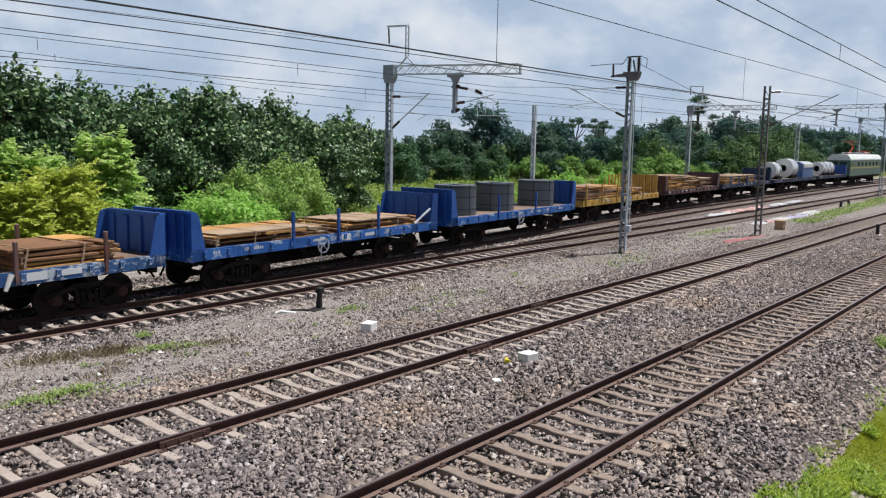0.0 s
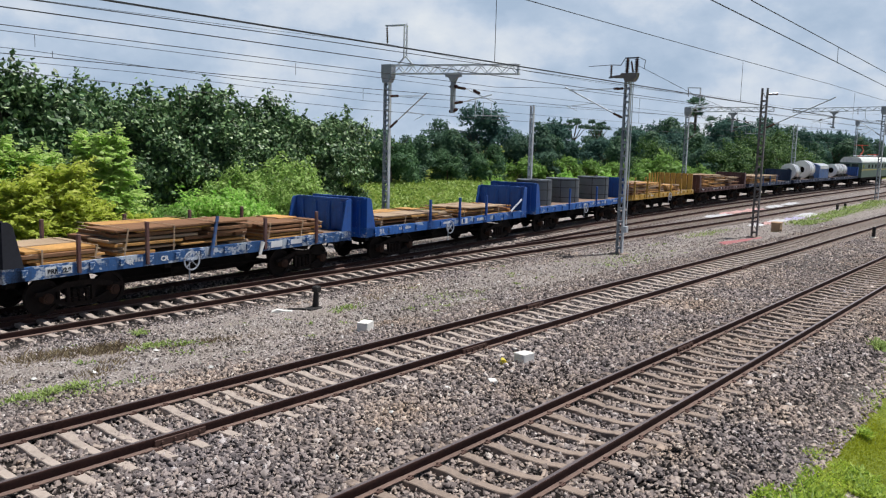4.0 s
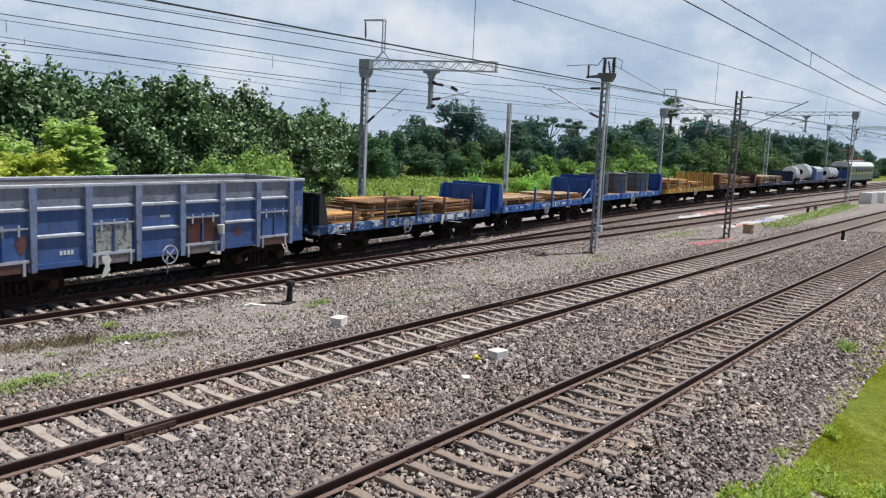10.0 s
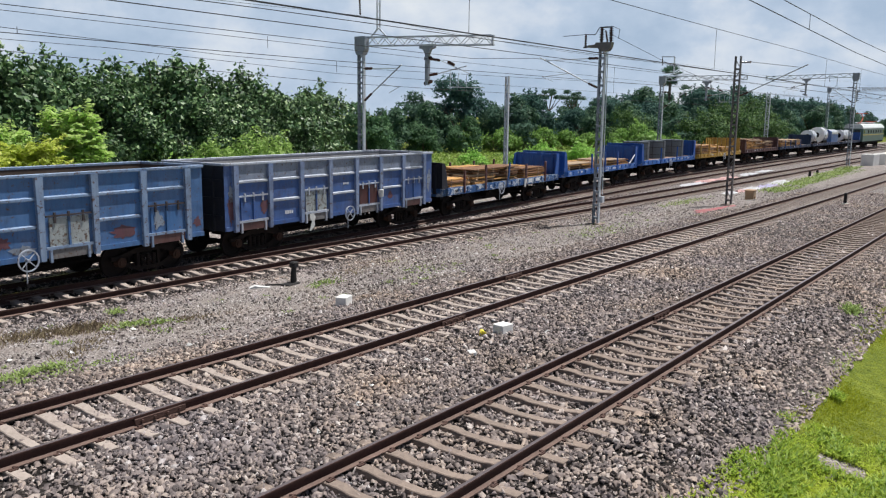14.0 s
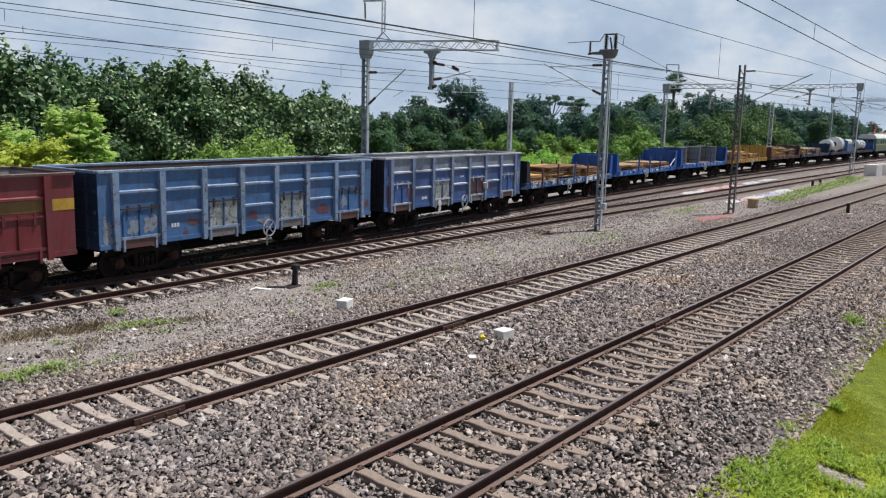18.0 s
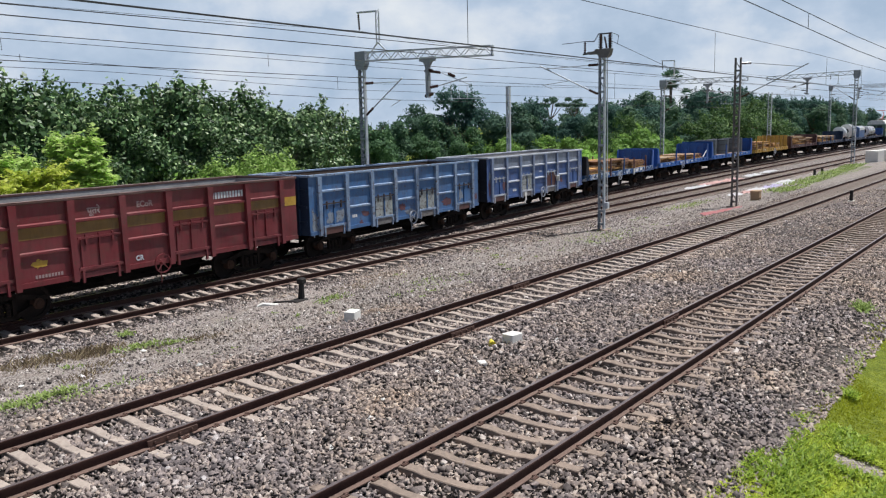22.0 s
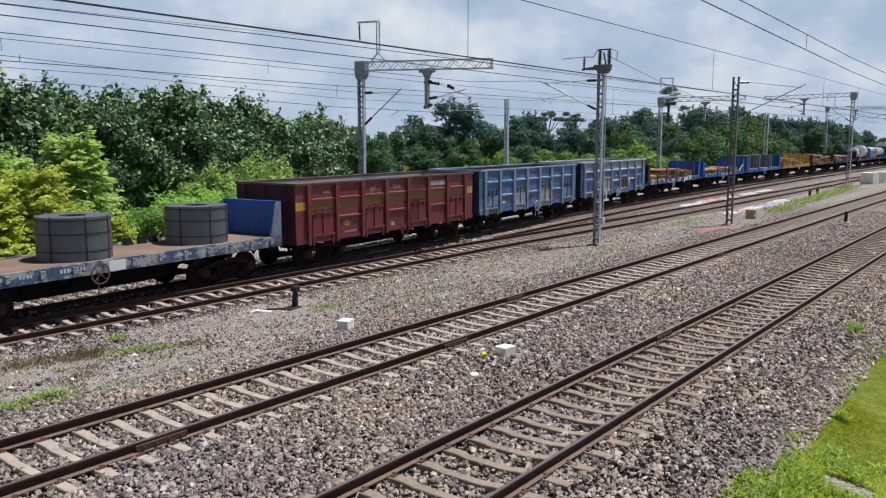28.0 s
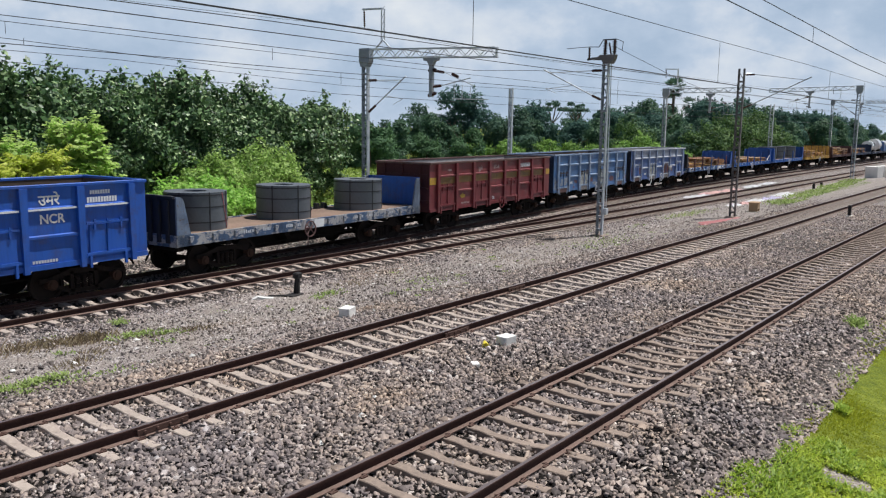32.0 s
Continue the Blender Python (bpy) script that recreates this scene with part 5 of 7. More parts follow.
def locomotive(s0):
    top = tagged(new("electric_locomotive"), "green electric locomotive with cream roof and yellow band", "locomotive")
    L, W = 9.6, 1.5
    bm = B()
    profile(bm, [(-W, 1.15), (-W, 3.4), (-1.2, 3.8), (1.2, 3.8), (W, 3.4), (W, 1.15)], "x", -L, L)
    part("body", bm, M_LOCO_GREEN, top)
    bm = B()
    profile(bm, [(-W - 0.02, 3.3), (-W - 0.02, 3.46), (-1.22, 3.9), (-0.9, 4.08), (0.9, 4.08), (1.22, 3.9), (W + 0.02, 3.46), (W + 0.02, 3.3)], "x", -L - 0.1, L + 0.1)
    part("roof", bm, M_LOCO_CREAM, top)
    for y in (-W - 0.008, W):
        for z, h in ((2.18, 0.14),):
            bm = B()
            box(bm, -L, L, y, y + 0.008, z, z + h)
            part("painted_band", bm, M_LOCO_YELLOW, top)
    for x in (-9.0, -5.5, -3.2, -0.9, 1.4, 3.7, 6.0, 8.6):
        bm = B()
        box(bm, x, x + 0.95, -W - 0.012, -W, 2.52, 3.02, 0.004)
        part("side_window" if abs(x) > 8 else "louvre", bm, M_WINDOW if abs(x) > 8 else M_UNDER, top)
    for y in (-1.0, 0.15):
        bm = B()
        box(bm, -L - 0.014, -L, y, y + 0.85, 2.45, 3.1)
        part("windscreen", bm, M_WINDOW, top)
    bm = B()
    box(bm, -L - 0.1, L + 0.1, -1.4, 1.4, 0.85, 1.15)
    part("frame", bm, M_UNDER, top)
    for x in (-5.8, 5.8):
        b = part("bogie", BOLSTER, None, top, m=pose(x, 0, 0))
        for y in (-1.08, 1.08):
            part("side_frame", SIDE_FRAME, None, b, m=pose(0, y, 0, 0, 0, 0 if y < 0 else 180))
        for dx in (-1.6, 0.0, 1.6):
            for y in (-0.87, 0.87):
                SPINNERS.append(part("wheel", WHEEL, None, b, m=pose(dx, y, 0.5)))
    for x, up in ((-3.4, 1.0), (5.6, 0.12)):
        bm = B()
        tube(bm, (x - 0.9, -0.5, 4.25), (x - 0.9, 0.5, 4.25), 0.06, 6)
        tube(bm, (x - 0.9, 0, 4.25), (x + 0.9, 0, 4.25 + 0.85 * up), 0.09, 6)
        tube(bm, (x + 0.9, 0, 4.25 + 0.85 * up), (x - 0.6, 0, 4.3 + 1.55 * up), 0.06, 6)
        tube(bm, (x - 0.6, -0.9, 4.3 + 1.55 * up), (x - 0.6, 0.9, 4.3 + 1.55 * up), 0.05, 6)
        part("pantograph", bm, M_PANTO, top)
    bm = B()
    for y in (-0.45, 0.45):
        tube(bm, (-6.5, y, 4.28), (6.5, y, 4.28), 0.05, 6)
    part("roof_busbar", bm, M_GALV, top)
    for x in (-3.5, -1.5, 0.5, 2.5, 4.2):
        insulator_bm = B()
        tube(insulator_bm, (x, 0.45, 4.05), (x, 0.45, 4.3), 0.09, 8)
        part("roof_insulator", insulator_bm, M_INSUL, top)
    return set_moving(top, s0)


locomotive(131.5)


# ---------------------------------------------------------------- trees, bushes, field
def leaves_mesh(name, mat, lobes, number, size, seed, droop=0.0, narrow=0.5, shell=(0.72, 1.08), sprigs=0, corners=4, clump=0.0, per=22, order=0.8):
    """A crown of single leaves spread over uneven lobes (x, y, z, rx, rz)."""
    rng = np.random.default_rng(seed)
    lobes = np.array(lobes, float)
    area = lobes[:, 3] * lobes[:, 4]
    which = rng.choice(len(lobes), number, p=area / area.sum())
    d = rng.normal(size=(number, 3))
    d /= np.linalg.norm(d, axis=1, keepdims=True)
    d[:, 2] = np.where(d[:, 2] < -0.35, -d[:, 2], d[:, 2])
    L = lobes[which]
    k = rng.uniform(*shell, number)
    bump = 1 + 0.16 * np.sin(d[:, 0] * 5 + which) * np.cos(d[:, 1] * 6 + 2 * which) + 0.10 * np.sin(d[:, 2] * 11 + which * 3)
    rad = np.stack((L[:, 3], L[:, 3], L[:, 4]), -1)
    c = L[:, :3] + d * rad * (k * bump)[:, None]
    if clump:
        # leaves gather in bunches at the twig ends
        heads = np.repeat(np.arange(0, number, per), per)[:number]
        c = c[heads] + rng.normal(0, clump, (number, 3)) * np.array((1, 1, 0.75))
        d = d[heads] * 0.7 + (c - c[heads]) + rng.normal(0, 0.2, (number, 3))
        d /= np.linalg.norm(d, axis=1, keepdims=True)
    if sprigs:
        top = np.argsort(-c[:, 2])[: number // 4]
        pick = rng.choice(top, sprigs * 14)
        lift = np.repeat(rng.uniform(0.1, 0.75, sprigs), 14) * np.tile(np.linspace(0, 1, 14), sprigs)
        base = np.repeat(c[rng.choice(top, sprigs)], 14, axis=0)
        lean = np.repeat(rng.normal(0, 0.45, (sprigs, 2)), 14, axis=0)
        c[pick] = base + np.stack((lean[:, 0] * lift, lean[:, 1] * lift, lift * 1.4), -1) + rng.normal(0, 0.10, (len(pick), 3))
    face = d * order + rng.normal(0, 0.5, (number, 3)) + np.array((0, 0, 0.32))
    face /= np.linalg.norm(face, axis=1, keepdims=True)
    out = np.cross(face, rng.normal(size=(number, 3))) * 0.8 + d * 0.5 + np.array((0, 0, -droop))
    out -= face * np.sum(out * face, axis=1, keepdims=True)
    out /= np.linalg.norm(out, axis=1, keepdims=True)
    side = np.cross(face, out)
    s = (size * rng.uniform(0.6, 1.4, number))[:, None]
    up = face
    outline = (c - out * s * 0.5, c + side * s * narrow * 0.5 - up * s * 0.06, c + out * s * 0.5, c - side * s * narrow * 0.5 - up * s * 0.06)
    if corners == 3:
        outline = (c - out * s * 0.5 - side * s * narrow * 0.5, c - out * s * 0.3 + side * s * narrow * 0.6, c + out * s * 0.5)
    v = np.stack(outline, 1).reshape(-1, 3)
    f = np.arange(number * corners, dtype=np.int32)
    me = bpy.data.meshes.new(name)
    me.vertices.add(len(v))
    me.vertices.foreach_set("co", v.ravel())
    me.loops.add(len(f))
    me.loops.foreach_set("vertex_index", f)
    me.polygons.add(number)
    me.polygons.foreach_set("loop_start", np.arange(0, len(f), corners, dtype=np.int32))
    me.update(calc_edges=True)
    me.materials.append(mat)
    return me


def limbs_mesh(height, spread, seed, r=0.16, stems=1, fork=0.35):
    rnd = random.Random(seed)
    bm = B()
    for s in range(stems):
        a0 = rnd.uniform(0, 6.28)
        foot = Vector((0, 0, -0.15)) if stems == 1 else Vector((0.3 * math.cos(a0), 0.3 * math.sin(a0), -0.15))
        crotch = foot + Vector((rnd.uniform(-0.3, 0.3), rnd.uniform(-0.3, 0.3), height * fork))
        tube(bm, foot, crotch, r, 8, r * 0.75)
        for i in range(5 if stems == 1 else 3):
            a = a0 + i * 1.3 + rnd.uniform(-0.3, 0.3)
            k = rnd.uniform(0.5, 0.85)
            tip = crotch + Vector((spread * k * math.cos(a), spread * k * math.sin(a), height * rnd.uniform(0.25, 0.5)))
            mid = (crotch + tip) / 2 + Vector((0, 0, 0.3))
            tube(bm, crotch, mid, r * 0.55, 6, r * 0.38)
            tube(bm, mid, tip, r * 0.38, 6, r * 0.12)
            for j in range(2):
                t2 = mid + Vector((rnd.uniform(-1, 1), rnd.uniform(-1, 1), rnd.uniform(0.4, 1.2))) * spread * 0.35
                tube(bm, mid, t2, r * 0.25, 5, r * 0.08)
    return bm


def lobed(seed, count, spread, low, high, r0, r1, squash=0.8):
    rnd = random.Random(seed)
    out = []
    for i in range(count):
        a, q = rnd.uniform(0, 6.28), spread * math.sqrt(rnd.random())
        z = low + (high - low) * (1 - 0.55 * (q / spread) ** 2) * rnd.uniform(0.35, 1.0)
        r = rnd.uniform(r0, r1)
        out.append((q * math.cos(a), q * math.sin(a), z, r, r * squash))
    # no lobe hangs clear of the rest
    return [p for p in out if any(p is not o and math.dist(p[:3], o[:3]) < 0.62 * (p[3] + o[3]) for o in out)]


def tree(name, label, category, mat, seed, height, spread, leaves, size, lobes, **kw):
    """One plant: trunk with limbs, and a crown. Built at the origin; copied into place."""
    top = tagged(new(name), label, category)
    part("trunk", limbs_mesh(height, spread, seed, kw.pop("r", 0.16), kw.pop("stems", 1), kw.pop("fork", 0.3)), M_BARK, top)
    part("crown", leaves_mesh("crown", mat, lobes, leaves, size, seed, **kw), None, top)
    return top


def plant(proto, places, group, first=True):
    """Sets the first one down and copies it to the other places (x, y, turn, scale)."""
    for i, (x, y, turn, k) in enumerate(places):
        m = pose(x, y, ground_z(x, y), 0, 0, turn) @ Matrix.Diagonal((k, k, k * (0.92 + 0.16 * ((i * 7) % 5) / 4), 1))
        if i == 0:
            proto.matrix_basis = m
            proto["group"] = group
        else:
            c = copy_thing(proto, m @ Matrix.Diagonal((1 / proto.scale[0], 1 / proto.scale[1], 1 / proto.scale[2], 1)))
            c["group"] = group


G_BIG = "dark broad-leaved trees behind the line"
darks = [tree("tree", "dark green broad-leaved tree with dense glossy foliage", "tree", M_LEAF_DARK, 20 + i, 8.5, 3.4, 12500, 0.28, lobed(30 + i, 36, 3.2, 1.0, 8.1, 0.8, 1.4) + lobed(330 + i, 7, 2.6, 0.4, 2.2, 1.0, 1.5), sprigs=40, narrow=0.58, shell=(0.6, 1.06), clump=0.23, per=20) for i in range(3)]
plant(darks[0], [(13.5, 44, 0, 1.0), (21.0, 46, 40, 1.24), (30.5, 46, 200, 1.16), (38.0, 46.5, 310, 1.07), (39.8, 44.6, 120, 0.98), (41.2, 46.2, 200, 1.08), (24.2, 46.0, 75, 0.97)], G_BIG)
plant(darks[1], [(16.8, 45, 20, 1.18), (25.8, 46.6, 140, 1.07), (34.5, 45, 80, 1.07), (42.6, 47.2, 250, 1.04), (36.4, 46.8, 15, 1.06), (29.7, 46.4, 275, 1.26), (19.3, 45.6, 330, 1.27)], G_BIG)
plant(darks[2], [(9.0, 45, 70, 1.0), (23.8, 43.5, 100, 0.86), (31.0, 42.5, 0, 0.74), (37.5, 43.5, 160, 0.74), (43.6, 46.2, 10, 0.92), (33.0, 46.8, 60, 1.14), (14.8, 47.5, 30, 1.14), (24.8, 47.5, 300, 1.0), (21.2, 43, 220, 0.8), (26.8, 43.8, 260, 0.93), (34.6, 42.5, 10, 0.7)], G_BIG)

G_BUSH = "bright bushes beside the line"


def frond_crown(mat, seed, height, spread, fronds, leaf):
    """Crown of arching feathery fronds, each a row of paired leaflets, in loose tiers up to a leaning tip."""
    rng = np.random.default_rng(seed)
    pairs = 13
    u = rng.uniform(0.04, 1.0, fronds) ** 0.85
    az = rng.uniform(0, 2 * math.pi, fronds)
    reach = spread * (1.0 - 0.8 * u) * rng.uniform(0.35, 1.0, fronds)
    start = np.stack((reach * np.cos(az) * 0.55 - 0.35 * u, reach * np.sin(az) * 0.55, 0.35 + (height - 0.7) * u), -1)
    length = rng.uniform(0.5, 1.1, fronds) * (1.0 - 0.35 * u)
    lift, sag = rng.uniform(0.2, 0.9, fronds) + 0.9 * u ** 2, rng.uniform(0.3, 0.8, fronds)
    s = np.linspace(0.12, 1.0, pairs)
    flat = np.stack((np.cos(az), np.sin(az), 0 * az), -1)
    side = np.stack((-np.sin(az), np.cos(az), 0 * az), -1)
    mid = start[:, None] + flat[:, None] * (length[:, None] * s)[..., None]
    mid[..., 2] += length[:, None] * (lift[:, None] * s - sag[:, None] * s ** 2)
    quads = []
    for sgn in (-1.0, 1.0):
        out = sgn * side[:, None] + 0.45 * flat[:, None] + rng.normal(0, 0.30, (fronds, pairs, 3))
        out[..., 2] -= 0.25
        w = leaf * (1.15 - 0.75 * np.abs(s - 0.4))[None, :, None] * rng.uniform(0.75, 1.25, (fronds, pairs, 1))
        tip = mid + out * w
        half = 0.26 * w * flat[:, None] + rng.normal(0, 0.03, (fronds, pairs, 3))
        quads.append(np.stack((mid, (mid + tip) / 2 + half, tip, (mid + tip) / 2 - half), 2))
    v = np.concatenate(quads).reshape(-1, 3)
    me = bpy.data.meshes.new("crown")
    me.vertices.add(len(v))
    me.vertices.foreach_set("co", v.ravel())
    me.loops.add(len(v))
    me.loops.foreach_set("vertex_index", np.arange(len(v), dtype=np.int32))
    me.polygons.add(len(v) // 4)
    me.polygons.foreach_set("loop_start", np.arange(0, len(v), 4, dtype=np.int32))
    me.update(calc_edges=True)
    me.materials.append(mat)
    return me


feathery = tagged(new("bush"), "bright green feathery shrub with drooping fronds", "bush")
part("trunk", limbs_mesh(4.2, 1.2, 41, 0.06, 3, 0.3), M_BARK, feathery)
part("crown", frond_crown(M_LEAF_FEATHER, 41, 4.6, 2.2, 420, 0.22), None, feathery)
plant(feathery, [(18.9, 34.4, 0, 1.28), (15.1, 33.6, 130, 1.0), (10.7, 34.0, 70, 1.1), (13.2, 33.8, 190, 1.15), (8.6, 33.8, 20, 1.0)], G_BUSH)
yellowish = tagged(new("bush"), "yellow-green weedy shrub beside the line", "bush")
part("trunk", limbs_mesh(2.6, 1.4, 43, 0.04, 4, 0.3), M_BARK, yellowish)
part("crown", frond_crown(M_LEAF_YELLOW, 43, 2.9, 2.4, 520, 0.15), None, yellowish)
plant(yellowish, [(11.2, 31.6, 0, 1.2), (13.4, 31.8, 80, 1.2), (15.2, 32.4, 150, 1.32), (9.0, 31.4, 30, 1.1), (12.4, 33.2, 220, 1.3), (17.0, 32.2, 290, 0.95), (19.2, 32.6, 20, 0.7)], G_BUSH)
rounded = tree("bush", "fresh green rounded leafy bush", "bush", M_LEAF_FRESH, 45, 3.4, 2.1, 6500, 0.20, lobed(46, 16, 1.9, 0.4, 3.6, 0.7, 1.15, 0.8), narrow=0.5, stems=4, r=0.06, sprigs=10, clump=0.16, per=16)
plant(rounded, [(31.0, 36.2, 60, 1.12), (28.8, 36.0, 0, 1.08), (26.4, 35.5, 100, 0.9), (32.0, 37.5, 230, 0.92), (28.0, 33.8, 300, 0.72)], G_BUSH)
lime = tree("bush", "lime green leafy bush in full sun", "bush", M_LEAF_BRIGHT, 49, 2.8, 1.7, 4200, 0.22, lobed(50, 13, 1.5, 0.4, 2.7, 0.6, 0.95, 0.8), narrow=0.5, stems=3, r=0.05, sprigs=8, clump=0.16, per=14)
plant(lime, [(24.4, 34.2, 40, 1.2), (26.2, 34.0, 150, 0.95)], G_BUSH)
greenish = tree("bush", "mid-green tangled bush beside the line", "bush", M_LEAF_MID, 47, 3.2, 2.1, 6000, 0.20, lobed(48, 15, 2.0, 0.3, 3.3, 0.7, 1.1, 0.8), narrow=0.5, stems=4, r=0.06, sprigs=10, clump=0.18, per=16)
plant(greenish, [(20.5, 36.5, 0, 0.95), (22.2, 37.5, 60, 0.85), (19.6, 34.0, 200, 0.62), (35.0, 40, 120, 0.8), (22.5, 34.2, 120, 0.62)], G_BUSH)

# far belt of trees beyond the field, and the bushes in front of it
PALMS = [(198, 80, 0, 1.84), (209, 80, 30, 1.3)]
G_FAR = "far belt of trees beyond the field"
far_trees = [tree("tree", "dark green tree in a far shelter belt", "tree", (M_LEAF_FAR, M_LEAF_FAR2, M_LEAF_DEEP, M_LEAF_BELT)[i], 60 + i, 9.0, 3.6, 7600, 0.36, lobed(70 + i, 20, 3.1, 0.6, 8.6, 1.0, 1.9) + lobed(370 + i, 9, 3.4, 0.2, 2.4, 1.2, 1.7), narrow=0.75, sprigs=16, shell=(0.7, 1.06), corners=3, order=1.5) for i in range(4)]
rnd = random.Random(5)
spots = [[], [], [], []]
BELT_X = [52, 74, 80, 86, 92, 95, 99, 103, 109, 113, 120, 132, 143, 152, 160, 170, 180, 190, 200, 228, 270, 320, 420]
BELT_H = [7.7, 7.7, 8.1, 8.1, 7.4, 6.0, 9.7, 11.1, 11.3, 9.5, 8.6, 8.0, 8.6, 8.4, 10.9, 13, 13, 11.6, 12.6, 14, 14.5, 13, 11.5]
ROW_X, ROW_H = [112, 127, 145, 172, 203, 233, 420], [10.5, 9.7, 10.9, 11.1, 10.1, 9.1, 9.1]
x = 52.0
k = 0
while x < 420:
    y = 74 + rnd.uniform(-4, 6) + max(0, (x - 120)) * 0.02
    h = float(np.interp(x, BELT_X, BELT_H)) / 9.2
    spots[3 if x < 97 and k % 4 else k % 3].append((x, y, rnd.uniform(0, 360), rnd.uniform(0.78, 1.10) * h))
    if k % 3 == 0:
        spots[(k + 1) % 3].append((x + 2, y + 9, rnd.uniform(0, 360), rnd.uniform(0.9, 1.05) * h))
    x += rnd.uniform(3.4, 5.0) * (1 + max(0, x - 120) * 0.006)
    k += 1
x = 112.0
while x < 420:
    y = 47 + rnd.uniform(-2, 4)
    spots[k % 3].append((x, y, rnd.uniform(0, 360), rnd.uniform(0.74, 1.08) * float(np.interp(x, ROW_X, ROW_H)) / 9.2))
    x += rnd.uniform(4.2, 6.4) * (1 + max(0, x - 160) * 0.006)
    k += 1
for t, s in zip(far_trees, spots):
    plant(t, s, G_FAR)
belt = tree("bush", "mid-green bush in front of the far trees", "bush", M_LEAF_MID, 81, 3.6, 2.5, 3600, 0.34, lobed(82, 13, 2.3, 0.3, 3.5, 0.8, 1.3, 0.75), narrow=0.55, stems=4, r=0.06, sprigs=8)
spots = []
for i in range(18):
    x = 97 + i * 3.9
    spots.append((x, 68 - 0.1 * i + rnd.uniform(-3, 3), rnd.uniform(0, 360), rnd.uniform(0.7, 1.0)))
plant(belt, spots, "bushes in front of the far trees")
near_belt = tree("bush", "bright green bush beside the line", "bush", M_LEAF_BRIGHT, 83, 3.2, 2.3, 3600, 0.30, lobed(84, 13, 2.1, 0.3, 3.2, 0.7, 1.2, 0.75), narrow=0.55, stems=4, r=0.06, sprigs=8)
plant(near_belt, [(70, 50, 0, 0.75), (75, 47, 50, 0.7), (80, 47.5, 90, 0.85), (74, 43, 150, 0.75), (82, 42, 200, 0.9), (88, 46, 20, 0.8), (66, 46, 120, 0.5), (95, 44, 70, 0.9), (92, 40, 240, 0.75)], "bright bushes by the field")
big_round = tree("tree", "rounded bright green tree standing alone by the line", "tree", M_LEAF_MID, 85, 6.6, 3.0, 4200, 0.42, lobed(86, 16, 2.6, 1.0, 5.8, 1.0, 1.7, 0.85), narrow=0.55, sprigs=10)
plant(big_round, [(80.5, 36.0, 0, 0.86), (104, 41, 30, 0.55)], "rounded trees by the line")
deep = tree("tree", "green spreading tree with tiers of paler sprays by the line", "tree", M_LEAF_SPRAY, 87, 7.2, 3.4, 5600, 0.36, lobed(88, 24, 3.4, 0.6, 6.8, 0.9, 1.6, 0.55), narrow=0.5, sprigs=14, clump=0.34, per=20, droop=0.2)
plant(deep, [(117, 42, 90, 1.0), (126, 41.5, 200, 1.08), (135, 41, 20, 1.1), (145, 42, 140, 1.05), (101, 46, 230, 0.85)], "spreading trees by the line")


def palm(seed):
    """Palmyra: a bare trunk and a round head of stiff fans on stalks."""
    rng = np.random.default_rng(seed)
    top = tagged(new("palm_tree"), "tall palmyra palm with stiff round head of fans", "palm")
    bm = B()
    tube(bm, (0, 0, -0.2), (0.1, 0, 5.0), 0.24, 8, 0.18)
    tube(bm, (0.1, 0, 5.0), (0.15, 0.05, 9.4), 0.18, 8, 0.2)
    part("trunk", bm, M_BARK, top)
    quads = []
    for i in range(40):
        d = Vector((rng.normal(), rng.normal(), rng.normal() + 0.3)).normalized()
        hub = Vector((0.15, 0.05, 9.5)) + d * rng.uniform(0.6, 1.1)
        q = d.to_track_quat("Y", "Z")
        for j in range(9):
            a = radians(-72 + 18 * j + rng.uniform(-5, 5))
            ray, across = q @ Vector((math.sin(a), math.cos(a), 0.1)), q @ Vector((math.cos(a), -math.sin(a), 0))
            n = 0.95 * rng.uniform(0.8, 1.15)
            quads.append((hub, hub + ray * n * 0.6 + across * 0.1, hub + ray * n, hub + ray * n * 0.6 - across * 0.1))
    me = bpy.data.meshes.new("crown")
    me.from_pydata([tuple(p) for k in quads for p in k], [], [(4 * i, 4 * i + 1, 4 * i + 2, 4 * i + 3) for i in range(len(quads))])
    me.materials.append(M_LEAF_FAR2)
    part("crown", me, None, top)
    return top


plant(palm(91), PALMS, "palmyra palms in the far belt")


def tufted_tree(seed):
    """A thin tree with bare forking stems, each ending in a round tuft of leaves, the sky showing between."""
    rnd2 = random.Random(seed)
    top = tagged(new("tree"), "thin tall tree with separate tufts of leaves on bare stems", "tree")
    bm, lobes = B(), []
    crotch = Vector((0, 0, 6.6))
    tube(bm, (0, 0, -0.2), crotch, 0.2, 8, 0.15)
    for i in range(8):
        a = i * 2.4 + rnd2.uniform(-0.3, 0.3)
        out = rnd2.uniform(0.7, 2.3)
        tip = Vector((out * math.cos(a), out * math.sin(a), 11.4 - 0.85 * out + rnd2.uniform(-1.1, 0.3)))
        mid = crotch.lerp(tip, 0.5) + Vector((0, 0, -0.25))
        tube(bm, crotch, mid, 0.1, 6, 0.08)
        tube(bm, mid, tip, 0.08, 6, 0.04)
        r = rnd2.uniform(0.65, 1.0)
        lobes.append((tip.x, tip.y, tip.z, r, 0.75 * r))
    part("trunk", bm, M_BARK, top)
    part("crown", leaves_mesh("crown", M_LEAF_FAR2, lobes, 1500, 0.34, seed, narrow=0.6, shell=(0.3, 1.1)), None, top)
    return top


plant(tufted_tree(95), [(138.5, 80, 0, 1.08), (148.5, 80, 130, 1.0), (160, 80, 250, 0.86)], "thin tufted trees in the far belt")


